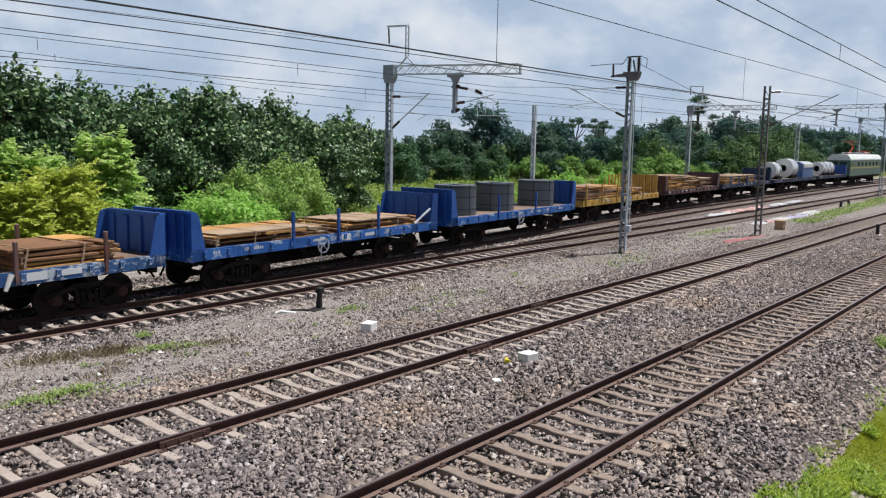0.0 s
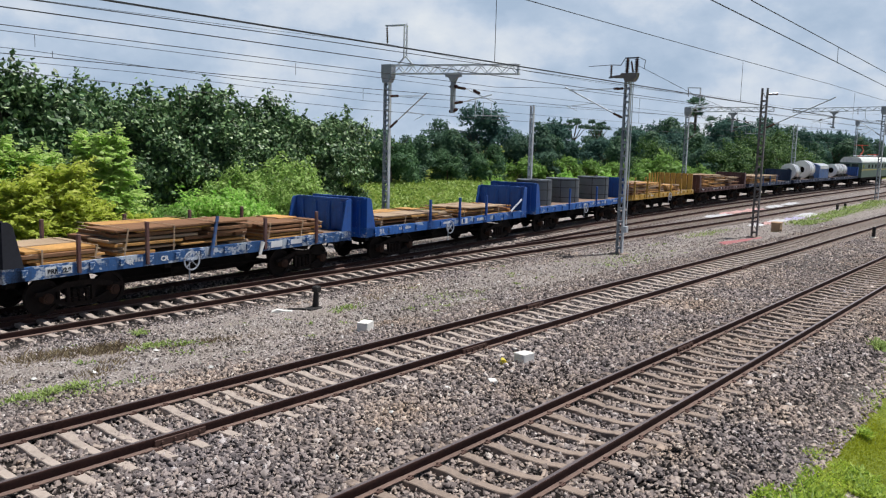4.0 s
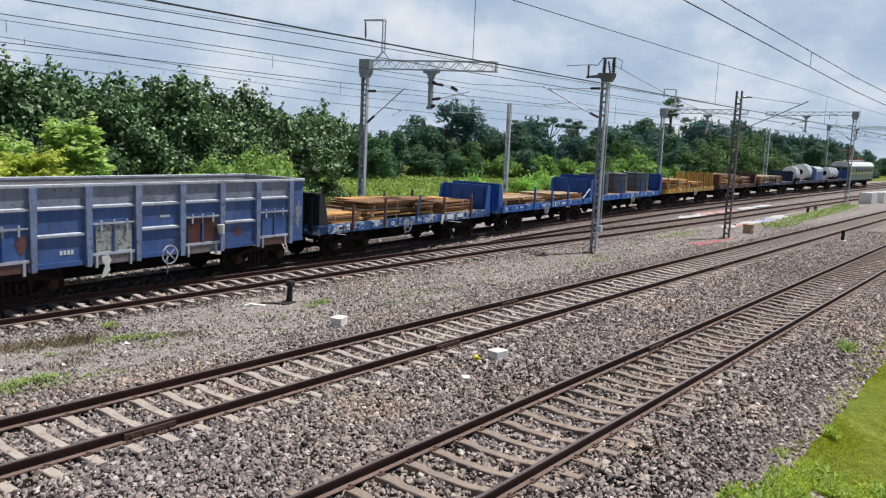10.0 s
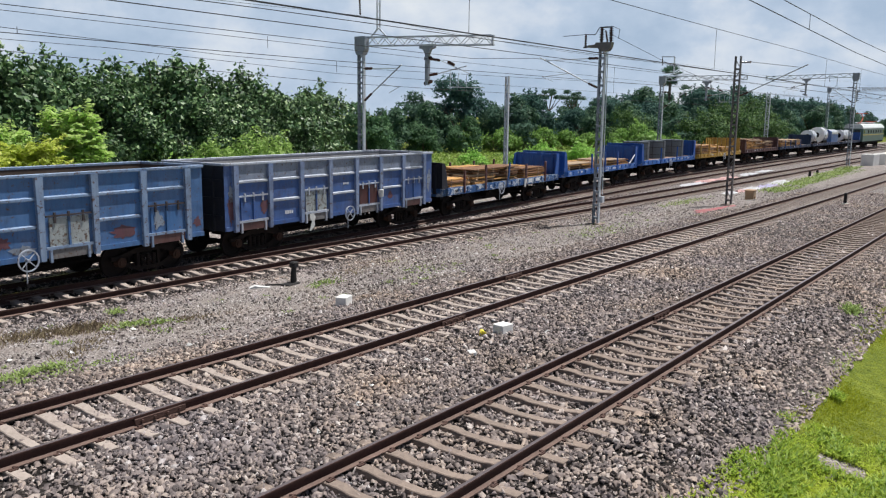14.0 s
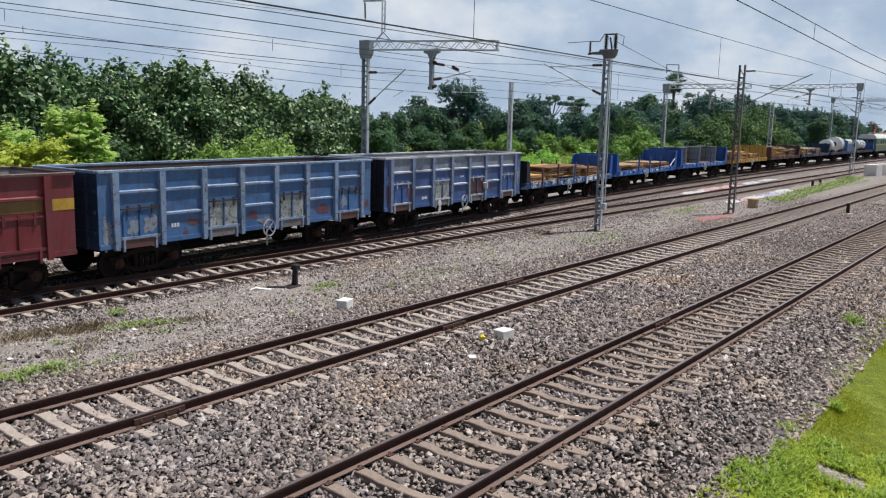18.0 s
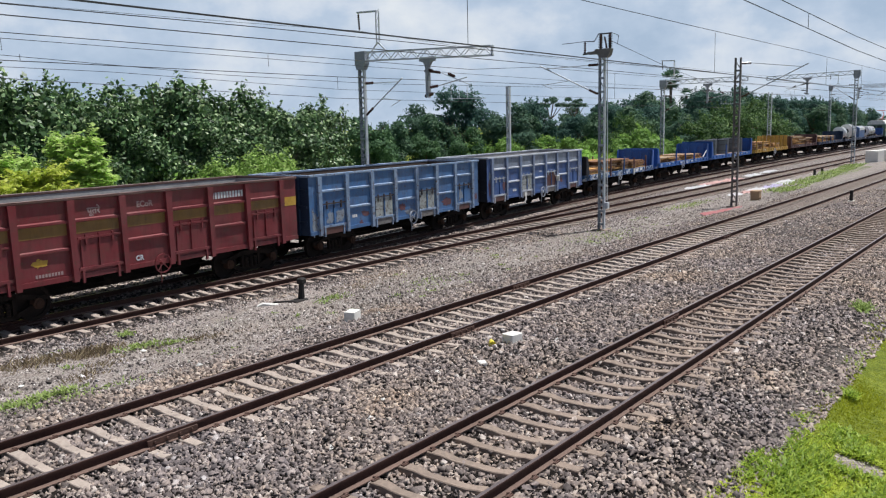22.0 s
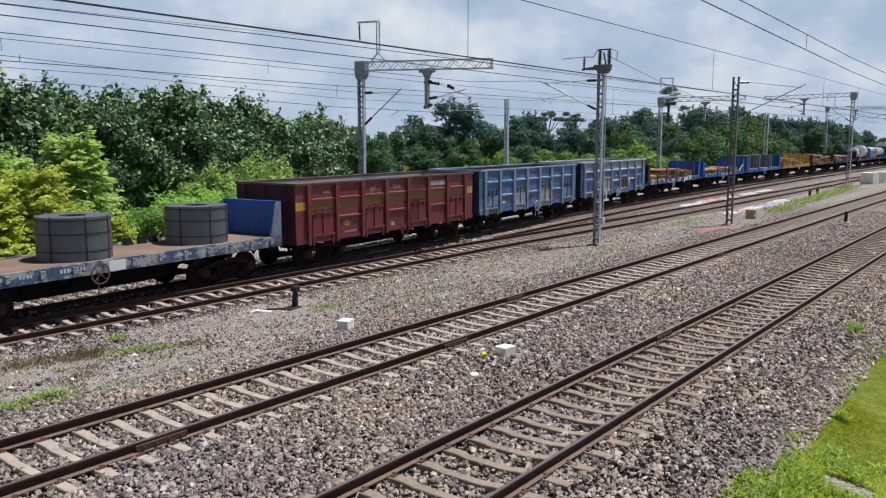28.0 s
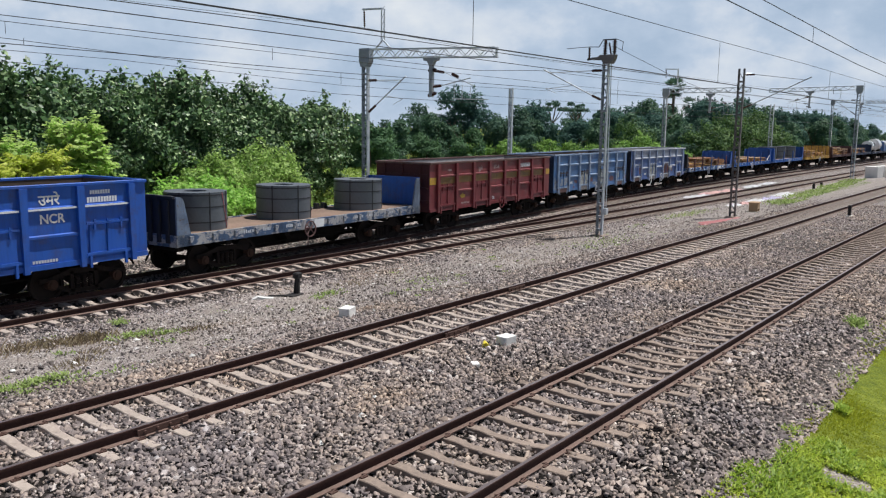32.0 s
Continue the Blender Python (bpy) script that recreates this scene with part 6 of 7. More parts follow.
def field_crop():
    """Low leafy crop over the field between the bushes and the far trees, as one mass."""
    rng = np.random.default_rng(12)
    n = 42000
    x, y = rng.uniform(34, 150, n), rng.uniform(38.5, 76, n)
    c = np.stack((x, y, np.full(n, -1.0) + rng.uniform(0, 0.35, n)), -1)
    lobes = [(0, 0, 0, 1, 1)]
    me = leaves_mesh("field_crop", M_CROP, lobes, n, 0.33, 13, narrow=0.6)
    v = np.empty(len(me.vertices) * 3)
    me.vertices.foreach_get("co", v)
    v = v.reshape(-1, 4, 3)
    v = v - v.mean(1, keepdims=True) + c[:, None]
    me.vertices.foreach_set("co", v.ravel())
    me.update()
    tagged(new("field_crop", me), "low bright green crop covering the field", "crop", kind="stuff")


field_crop()


# ---------------------------------------------------------------- masts and overhead wires
def bar_box(bm, a, b, w):
    """A square bar from a to b."""
    a, b = Vector(a), Vector(b)
    q = (b - a).to_track_quat("Z", "Y")
    vs = [bm.verts.new(p + q @ Vector((sx * w / 2, sy * w / 2, 0))) for p in (a, b) for sx, sy in ((-1, -1), (1, -1), (1, 1), (-1, 1))]
    for f in ((0, 1, 2, 3), (7, 6, 5, 4), (0, 4, 5, 1), (1, 5, 6, 2), (2, 6, 7, 3), (3, 7, 4, 0)):
        bm.faces.new([vs[i] for i in f])
    return bm


def lattice_mast(name, label, x, y, z0, z1, mat, front=None, width=0.30, step=0.62, group="overhead line masts"):
    """Two channels facing each other, tied by battens and lacing."""
    top = tagged(new(name), label, "mast", group)
    top.location = (x, y, z0)
    h = z1 - z0
    for s, m in ((-1, front or mat), (1, mat)):
        bm = B()
        box(bm, -0.085, 0.085, s * width / 2 - 0.012, s * width / 2 + 0.012, 0, h)
        for u in (-0.085, 0.073):
            box(bm, u, u + 0.012, min(s * width / 2, s * (width / 2 - 0.06)), max(s * width / 2, s * (width / 2 - 0.06)), 0, h)
        part("channel", bm, m, top)
    n = int(h / step)
    bt = B()
    box(bt, -0.092, 0.092, -width / 2, width / 2, -0.05, 0.05)
    me = mesh_of("batten", bt, mat)
    lc = B()
    bar_box(lc, (0, -width / 2, 0.05), (0, width / 2, step - 0.05), 0.035)
    lace = mesh_of("lacing_bar", lc, mat)
    for i in range(n):
        part("batten", me, None, top, m=pose(0, 0, 0.3 + i * step))
        part("lacing_bar", lace, None, top, m=pose(0, 0, 0.3 + i * step, 0, 0, 180 * (i % 2)))
    bm = B()
    box(bm, -0.35, 0.35, -0.35, 0.35, -0.3, 0.06, 0.03)
    part("footing", bm, M_SLEEPER, top)
    return top


def insulator(parent, a, b, r=0.07, discs=7):
    """A string of porcelain sheds turned round one rod."""
    a, b = Vector(a), Vector(b)
    q = (b - a).to_track_quat("Z", "Y")
    length = (b - a).length
    outline = [(0.0, r * 0.3), (0.04 * length, r * 0.45)]
    for i in range(discs):
        c = length * (0.06 + 0.88 * (i + 0.5) / discs)
        h = 0.3 * length / discs
        outline += [(c - h, r * 0.45), (c - 0.4 * h, r), (c + 0.3 * h, r * 0.9), (c + h, r * 0.45)]
    outline += [(0.97 * length, r * 0.45), (length, r * 0.3)]
    bm = B()
    rings = [[bm.verts.new(a + q @ Vector((k * math.cos(math.pi * i / 5), k * math.sin(math.pi * i / 5), z))) for i in range(10)] for z, k in outline]
    for u, w in zip(rings, rings[1:]):
        for i in range(10):
            bm.faces.new((u[i], u[(i + 1) % 10], w[(i + 1) % 10], w[i]))
    bm.faces.new(rings[0][::-1])
    bm.faces.new(rings[-1])
    return part("insulator", bm, M_INSUL, parent)


def bracket(parent, side, z_tie, z_strut, reach, rise, z_tip, name="cantilever"):
    """Hinged bracket: top tie with insulator, sloping strut with insulator, steady arm. side is the y direction."""
    bm = B()
    tube(bm, (0, side * 0.75, z_tie), (0, side * reach, z_tip), 0.022, 6)
    tube(bm, (0, side * 0.70, z_strut + rise * 0.62 / reach), (0, side * (reach + 0.25), z_tip + 0.16), 0.032, 8)
    tube(bm, (0, side * reach * 0.55, z_strut + 0.52 * (z_tip - z_strut)), (0, side * (reach + 0.1), z_strut + 0.42 * (z_tip - z_strut)), 0.018, 6)
    tube(bm, (0, side * (reach + 0.1), z_strut + 0.42 * (z_tip - z_strut)), (0, side * (reach - 0.5), z_strut + 0.25 * (z_tip - z_strut)), 0.014, 6)
    c = part(name, bm, M_GALV, parent)
    insulator(c, (0, side * 0.2, z_tie), (0, side * 0.75, z_tie))
    insulator(c, (0, side * 0.2, z_strut), (0, side * 0.70, z_strut + rise * 0.62 / reach))
    return c


# mast between the second and third tracks, with switch gear on its head
m2 = lattice_mast("overhead_mast", "grey lattice mast with insulators and switch on top", 35.11, 17.5, -0.5, 7.75, M_MASTMID, M_GALV)
bracket(m2, 1, 7.75, 6.4, 3.1, 1.1, 7.72)
bm = B()
profile(bm, [(-0.48, 8.45), (0.30, 8.45), (0.36, 8.36), (0.72, 8.34), (0.72, 8.24), (0.2, 8.22), (0.1, 8.05), (-0.3, 8.05), (-0.42, 8.2)], "x", -0.15, 0.15)
part("head_frame", bm, M_MASTDARK, m2)
for ya, yb in ((-0.38, -0.38), (0.1, 0.08)):
    insulator(m2, (0, ya, 8.44), (0, yb, 9.12), 0.115, 8)
insulator(m2, (0, -0.22, 8.44), (0, -0.1, 9.0), 0.06, 8)
insulator(m2, (0, 0.9, 8.25), (0, 0.9, 8.85), 0.07, 5)
bm = B()
bar_box(bm, (0, 0.6, 8.3), (0, 1.0, 8.26), 0.07)
tube(bm, (0, 0.9, 8.85), (0, 2.1, 8.82), 0.015, 5)
bar_box(bm, (0, -0.46, 9.13), (0, 0.2, 9.13), 0.06)
tube(bm, (0, 0.2, 9.14), (0, 0.42, 8.82), 0.02, 5)
tube(bm, (0, 0.42, 8.82), (0, 0.9, 8.85), 0.02, 5)
tube(bm, (0, -0.45, 9.15), (0, -0.8, 9.0), 0.014, 5)
tube(bm, (0, -0.8, 9.0), (0, -0.75, 8.6), 0.014, 5)
part("jumper_bars", bm, M_WIRE, m2)
bm = B()
tube(bm, (0.12, -0.2, 8.2), (0.14, -0.22, 1.4), 0.022, 6)
part("operating_rod", bm, M_GALV, m2)
bm = B()
box(bm, -0.11, 0.11, -0.36, -0.18, 1.05, 1.35, 0.02)
part("switch_box", bm, M_GALV, m2)

m3 = lattice_mast("overhead_mast", "dark rusty lattice mast with bracket", 47.5, 15.25, -0.42, 8.04, M_MASTDARK, None, 0.34)
bracket(m3, -1, 8.12, 6.25, 3.5, 1.3, 7.75)


def portal_mast(x, y, z0, z1, reach, side, label, drop_at, droop=0.25, upper=True, arm=True):
    """Single-leg portal: lattice leg, box head, trussed beam across two tracks, hanging post with brackets."""
    top = lattice_mast("overhead_portal", label, x, y, z0, z1, M_MASTMID, M_GALV, 0.36, 0.5, "overhead line portals")
    h = z1 - z0
    bm = B()
    profile(bm, [(-0.36, h + 0.15), (0.30, h + 0.15), (0.30, h - 0.45), (0.2, h - 0.72), (-0.2, h - 0.72), (-0.36, h - 0.45)], "x", -0.16, 0.16)
    part("portal_head", bm, M_MASTMID, top)
    y0, y1 = side * 0.3, side * reach
    za, zb = h + 0.10, h + 0.10 - droop
    beam = B()
    for dx in (-0.13, 0.13):
        for dz in (0.0, -0.40):
            bar_box(beam, (dx, y0, za + dz), (dx, y1, zb + dz), 0.055)
    bar_box(beam, (0, y1, zb), (0, y1, zb - 0.40), 0.08)
    ob = part("beam", beam, M_GALV, top)
    n = int(reach / 0.42)
    for i in range(n):
        a, b = i / n, (i + 1) / n
        up = i % 2
        pa = (0, y0 + (y1 - y0) * a, za + (zb - za) * a - (0.03 if up else 0.37))
        pb = (0, y0 + (y1 - y0) * b, za + (zb - za) * b - (0.37 if up else 0.03))
        for dx in (-0.13, 0.13):
            bm = B()
            bar_box(bm, (pa[0] + dx, pa[1], pa[2]), (pb[0] + dx, pb[1], pb[2]), 0.03)
            part("beam_lacing", bm, M_GALV, ob)
    if drop_at:
        yd = side * drop_at
        zd = h - 0.4
        bm = B()
        profile(bm, [(yd - 0.42, zd + 0.02), (yd + 0.42, zd + 0.02), (yd + 0.42, zd - 0.16), (yd + 0.22, zd - 0.2), (yd + 0.09, zd - 0.42), (yd + 0.075, zd - 1.8), (yd - 0.075, zd - 1.8), (yd - 0.09, zd - 0.42), (yd - 0.22, zd - 0.2), (yd - 0.42, zd - 0.16)], "x", -0.09, 0.09)
        post = part("hanging_post", bm, M_MASTMID, top)
        insulator(post, (0, yd + side * 0.1, zd - 0.62), (0, yd + side * 0.75, zd - 0.72))
        insulator(post, (0, yd + side * 0.1, zd - 1.35), (0, yd + side * 0.6, zd - 1.30))
        insulator(post, (0, yd - side * 0.2, zd - 1.75), (0, yd + side * 0.3, zd - 1.62), 0.09, 5)
        insulator(post, (0, yd - side * 0.2, zd - 0.62), (0, yd + side * 0.28, zd - 0.58), 0.08, 5)
        insulator(post, (0, yd + side * 1.15, zd - 0.78), (0, yd + side * 1.55, zd - 0.95))
        bm = B()
        tube(bm, (0, yd + side * 0.75, zd - 0.72), (0, yd + side * 2.4, zd - 1.35), 0.02, 6)
        tube(bm, (0, yd + side * 0.6, zd - 1.30), (0, yd + side * 2.2, zd - 1.0), 0.026, 6)
        tube(bm, (0, yd + side * 1.2, zd - 1.9), (0, yd + side * 3.2, zd - 1.95), 0.018, 6)
        for u in (1.3, 1.75, 2.2):
            tube(bm, (0, yd + side * u, zd - 0.95 - 0.2 * u), (0, yd + side * u, zd - 1.9), 0.014, 5)
        part("cantilever", bm, M_GALV, post)
    if upper:
        bm = B()
        yu = side * 1.12
        for dx in (-0.1, 0.1):
            bar_box(bm, (dx, yu, h + 0.45), (dx, yu, h + 1.95), 0.05)
        for i in range(5):
            bar_box(bm, (-0.1, yu, h + 0.5 + i * 0.32), (0.1, yu, h + 0.78 + i * 0.32), 0.03)
        bar_box(bm, (0, yu + 0.5, h + 0.08), (0, yu, h + 0.5), 0.06)
        bar_box(bm, (0, yu - 0.5, h + 0.08), (0, yu, h + 0.5), 0.06)
        bar_box(bm, (0, yu, h + 1.95), (0, yu - side * 1.3, h + 2.0), 0.08)
        up_ob = part("upper_bracket", bm, M_GALV, top)
        insulator(up_ob, (0, yu - side * 1.22, h + 1.95), (0, yu - side * 1.18, h + 1.15), 0.06, 8)
    if arm:
        bracket(top, side, h - 1.37, h - 2.9, 2.3, 1.35, h - 1.40)
    return top


portal_mast(29.7, 27.65, -0.75, 8.1, 7.65, -1, "grey lattice portal mast with trussed beam across two tracks", 4.1)
portal_mast(77.0, 31.9, -0.75, 8.4, 8.1, -1, "grey lattice portal mast farther along the line", 4.4, 0.0)
portal_mast(96.3, 18.47, -0.4, 9.35, 9.2, 1, "grey lattice portal mast farther along the line", 4.9, 0.15, False)
portal_mast(152.0, 33.1, -0.75, 9.85, 9.2, -1, "grey lattice portal mast far along the line", 4.4, 0.0, True)
portal_mast(150.0, 18.6, -0.5, 9.6, 9.0, 1, "grey lattice portal mast far along the line", 4.9, 0.0, False)
lattice_mast("overhead_mast", "plain grey lattice mast beside the field", 46.4, 30.0, -0.9, 7.15, M_GALV, M_GALV, 0.26)
lattice_mast("overhead_mast", "plain grey mast before the far trees", 117, 33.1, -0.9, 8.25, M_GALV, M_GALV, 0.5)
m8 = lattice_mast("overhead_mast", "dark lattice mast with bracket far along the line", 122, 15.0, -0.42, 8.6, M_MASTDARK, None, 0.34)
bracket(m8, -1, 8.2, 6.25, 3.5, 1.3, 7.75)


def strand(bm, run, r, seg=5):
    """One unbroken round wire through the points of a run along x."""
    rings = [[bm.verts.new((x, y + r * math.cos(2 * math.pi * i / seg), z + r * math.sin(2 * math.pi * i / seg))) for i in range(seg)] for x, y, z in run]
    for a, b in zip(rings, rings[1:]):
        for i in range(seg):
            bm.faces.new((a[i], a[(i + 1) % seg], b[(i + 1) % seg], b[i]))
    bm.faces.new(rings[0])
    bm.faces.new(rings[-1][::-1])


def wire(label, y, pts, r, sag=0.0, y_end=None):
    """A stretched wire through (x, z) points; between two points it hangs by sag."""
    bm = B()
    line = []
    for (xa, za), (xb, zb) in zip(pts, pts[1:]):
        n = 10 if sag else 1
        for i in range(n):
            u = i / n
            line.append((xa + (xb - xa) * u, za + (zb - za) * u - sag * 4 * u * (1 - u)))
    line.append(pts[-1])
    xs0, xs1 = pts[0][0], pts[-1][0]
    run = [(x, y if y_end is None else y + (y_end - y) * (x - xs0) / (xs1 - xs0), z) for x, z in line]
    strand(bm, run, r)
    tagged(part("overhead_wire", bm, M_WIRE), label, "wire", "overhead wires")


def dropper(x, y, za, zb):
    bm = B()
    tube(bm, (x, y, za), (x, y, zb), 0.008, 5)
    tagged(part("dropper_wire", bm, M_WIRE), "thin vertical dropper between two overhead wires", "wire", "dropper wires")


wire("catenary wire over the first line", 6.4, [(-9, 8.9), (18.7, 7.82), (32.7, 7.44), (47, 7.25), (102, 8.4), (160, 7.9), (300, 7.9)], 0.012)
wire("contact wire over the first line", 6.4, [(-9, 8.3), (16.4, 7.49), (32.9, 6.96), (47, 6.7), (102, 6.6), (300, 6.6)], 0.013)
wire("catenary wire over the second line", 11.6, [(-9, 8.3), (46.3, 8.1), (101, 8.0), (160, 8.0), (300, 8.0)], 0.012, 0.08)
wire("contact wire over the second line", 11.6, [(-9, 6.5), (46.3, 6.46), (101, 6.4), (300, 6.4)], 0.017)
wire("thin wire beside the second line's contact wire", 11.75, [(-9, 6.22), (10, 6.40), (46, 6.52), (101, 6.5)], 0.008)
wire("thin feeder wire beside the second line", 11.9, [(-9, 6.25), (12, 6.22), (46, 6.2), (101, 6.1), (300, 6.1)], 0.009)
wire("catenary wire over the third line", 21.15, [(-20, 7.25), (29.7, 7.02), (35.1, 7.35), (93, 7.5), (150, 7.5), (300, 7.5)], 0.011)
wire("thin wire over the third line", 21.0, [(-20, 6.42), (13, 6.42), (21.3, 6.41), (29.7, 6.48), (72, 6.7), (93, 6.8)], 0.011)
wire("contact wire over the third line", 21.15, [(-20, 6.42), (12.6, 6.26), (21.5, 5.98), (35.1, 5.95), (93, 5.9), (300, 5.9)], 0.007)
wire("catenary wire over the curving line", 23.0, [(-20, 7.35), (10, 7.22), (29.7, 7.08), (72, 7.0), (140, 7.1), (300, 7.1)], 0.009, 0.0, 26.2)
wire("earth wire carried on the portal mast", 27.0, [(-20, 7.5), (12.3, 7.12), (21, 6.8), (30, 6.7), (72, 7.3), (140, 7.6), (300, 7.6)], 0.010)
wire("contact wire over the curving line", 22.0, [(-20, 6.8), (10.2, 6.08), (22.7, 5.74), (29.7, 5.7), (72, 5.6), (140, 5.6), (300, 5.6)], 0.009, 0.0, 26.2)
wire("feeder wire hung from the upper brackets", 27.8, [(-20, 9.0), (29.7, 9.25), (72, 9.3), (140, 10.5), (300, 10.5)], 0.008, 0.35)
for x, y, za, zb in ((16.2, 11.6, 8.1, 6.47), (33.2, 11.6, 8.05, 6.46), (52, 11.6, 8.0, 6.45), (26.2, 6.4, 7.6, 7.16), (10.77, 23.4, 7.22, 6.9), (10.14, 21.1, 6.60, 6.42), (18.24, 21.15, 7.03, 6.65), (21.37, 21.1, 6.41, 6.0), (44, 21.15, 7.4, 5.95), (62, 11.6, 8.0, 6.45), (60, 21.15, 7.4, 5.9)):
    dropper(x, y, za, zb)
bm = B()
strand(bm, [(35.1, 17.2, 8.35), (44, 17.7, 7.4), (52, 18.4, 6.9), (60, 19.8, 6.95), (72, 22.4, 7.6)], 0.012)
tagged(part("overhead_wire", bm, M_WIRE), "slack jumper wire from the switch mast", "wire", "overhead wires")


# ---------------------------------------------------------------- things lying about the yard
def block(label, x, y, sx, sy, sz, turn, mat, name="concrete_block", cat="block", tilt=0):
    bm = B()
    box(bm, -sx / 2, sx / 2, -sy / 2, sy / 2, 0, sz, 0.012)
    for v in bm.verts:
        v.co += Vector((noise.noise(v.co * 9), noise.noise(v.co * 9 + Vector((3, 0, 0))), 0)) * 0.012
    ob = tagged(part(name, bm, mat), label, cat)
    ob.matrix_basis = pose(x, y, ground_z(x, y) - 0.02, tilt, 0, turn)
    return ob


M_LIMEWASH = plain("limewashed_concrete", (0.74, 0.73, 0.70), 0.9, 0, 0.14, 4, 0.3)
M_BLOCK2 = plain("pale_concrete", (0.58, 0.56, 0.52), 0.9, 0, 0.2, 4, 0.3)
M_BLACK = plain("black_iron", (0.02, 0.018, 0.018), 0.7, 0.3, 0.3)
M_LITTER = plain("white_litter", (0.66, 0.66, 0.64), 0.8, 0, 0.1)
M_SHEET = plain("greyish_white_sheet", (0.50, 0.50, 0.52), 0.9, 0, 0.25)
M_YBAG = plain("yellow_plastic", (0.75, 0.62, 0.04), 0.4, 0, 0.15)
M_PINK = plain("pink_cloth", (0.52, 0.32, 0.30), 0.9, 0, 0.25)
M_REDPOWDER = plain("red_powder", (0.36, 0.13, 0.135), 0.95, 0, 0.35, 3, 0.3)
M_LILAC = plain("lilac_cloth", (0.38, 0.36, 0.52), 0.9, 0, 0.25)
M_CARD = plain("brown_crate_wood", (0.40, 0.27, 0.16), 0.85, 0, 0.3)
block("white limewashed concrete block beside the second line", 14.72, 14.35, 0.42, 0.30, 0.27, 20, M_LIMEWASH)
block("pale concrete block between the two near lines", 14.75, 9.5, 0.36, 0.30, 0.24, -8, M_LIMEWASH)
block("pale broken concrete lump", 13.0, 6.9 + 2.2, 0.22, 0.16, 0.09, 50, M_LIMEWASH)

# point lever with rodding
lever = tagged(new("point_lever"), "black iron point lever with round weight", "lever")
bm = B()
box(bm, -0.42, 0.16, -0.17, 0.17, -0.05, 0.08, 0.02)
part("base", bm, M_BLACK, lever)
bm = B()
tube(bm, (0.02, 0, 0.05), (0.05, 0, 0.56), 0.10, 10, 0.07)
part("arm", bm, M_BLACK, lever)
bm = B()
box(bm, -0.07, 0.19, -0.10, 0.10, 0.52, 0.70, 0.035)
part("weight", bm, M_BLACK, lever)
bm = B()
tube(bm, (-0.3, 0.1, 0.05), (-0.62, 0.55, 0.04), 0.035, 6)
part("rod", bm, M_BLACK, lever)
lever.matrix_basis = pose(16.3, 18.0, ground_z(16, 18.0), 0, 0, 10)
rag = B()
profile(rag, [(-0.42, 0.02), (-0.2, 0.11), (0.0, 0.07), (0.22, 0.05), (0.40, 0.01), (0.2, 0.0), (-0.2, 0.0)], "y", -0.10, 0.12)
tagged(part("plastic_sheet", rag, M_LITTER, m=pose(15.35, 18.3, ground_z(15, 18.3), 0, 0, -35)), "crumpled white plastic sheet on the gravel", "litter")
for x, y, h, w in ((50.9, 9.72, 0.66, 0.085), (77.6, 17.9, 0.55, 0.10), (79.9, 17.8, 0.55, 0.10)):
    p = tagged(new("marker_post"), "short dark marker post standing in ballast", "post", "short marker posts")
    bm = B()
    box(bm, -w, w, -w, w, 0, h, 0.02)
    part("post", bm, M_BLACK, p)
    bm = B()
    box(bm, -w - 0.1, w + 0.1, -w - 0.1, w + 0.1, -0.05, 0.08, 0.02)
    part("footing", bm, M_BLOCK2, p)
    p.matrix_basis = pose(x, y, ground_z(x, y))

table = tagged(new("wooden_crate"), "small yellow-brown wooden crate standing by the track", "crate")
bm = B()
box(bm, -0.55, 0.55, -0.35, 0.35, 0.55, 0.66, 0.02)
part("top_board", bm, M_CARD, table)
for x in (-0.46, 0.46):
    bm = B()
    box(bm, x - 0.07, x + 0.07, -0.3, 0.3, 0, 0.55)
    part("leg", bm, M_CARD, table)
bm = B()
box(bm, -0.39, 0.39, -0.3, -0.26, 0.18, 0.52)
part("front_board", bm, M_CARD, table)
table.matrix_basis = pose(52.3, 15.45, ground_z(52, 15.45), 0, 0, 8) @ Matrix.Diagonal((0.85, 0.85, 0.9, 1))


def cloth(label, x, y, sx, sy, turn, mat, seed, cat="cloth", h=0.10):
    """A crumpled sheet lying on the ground."""
    rnd2 = random.Random(seed)
    bm = B()
    n, m = 9, 7
    g = [[bm.verts.new(((i / (n - 1) - 0.5) * sx + rnd2.uniform(-0.08, 0.08) * sx, (j / (m - 1) - 0.5) * sy + rnd2.uniform(-0.08, 0.08) * sy, 0.02 + rnd2.random() ** 2 * h if 0 < i < n - 1 and 0 < j < m - 1 else 0.0)) for j in range(m)] for i in range(n)]
    for i in range(n - 1):
        for j in range(m - 1):
            bm.faces.new((g[i][j], g[i + 1][j], g[i + 1][j + 1], g[i][j + 1]))
    ob = tagged(part("cloth_sheet", bm, mat), label, cat, "cloths spread on the ground")
    ob.matrix_basis = pose(x, y, ground_z(x, y) + 0.012, 0, 0, turn)
    return ob


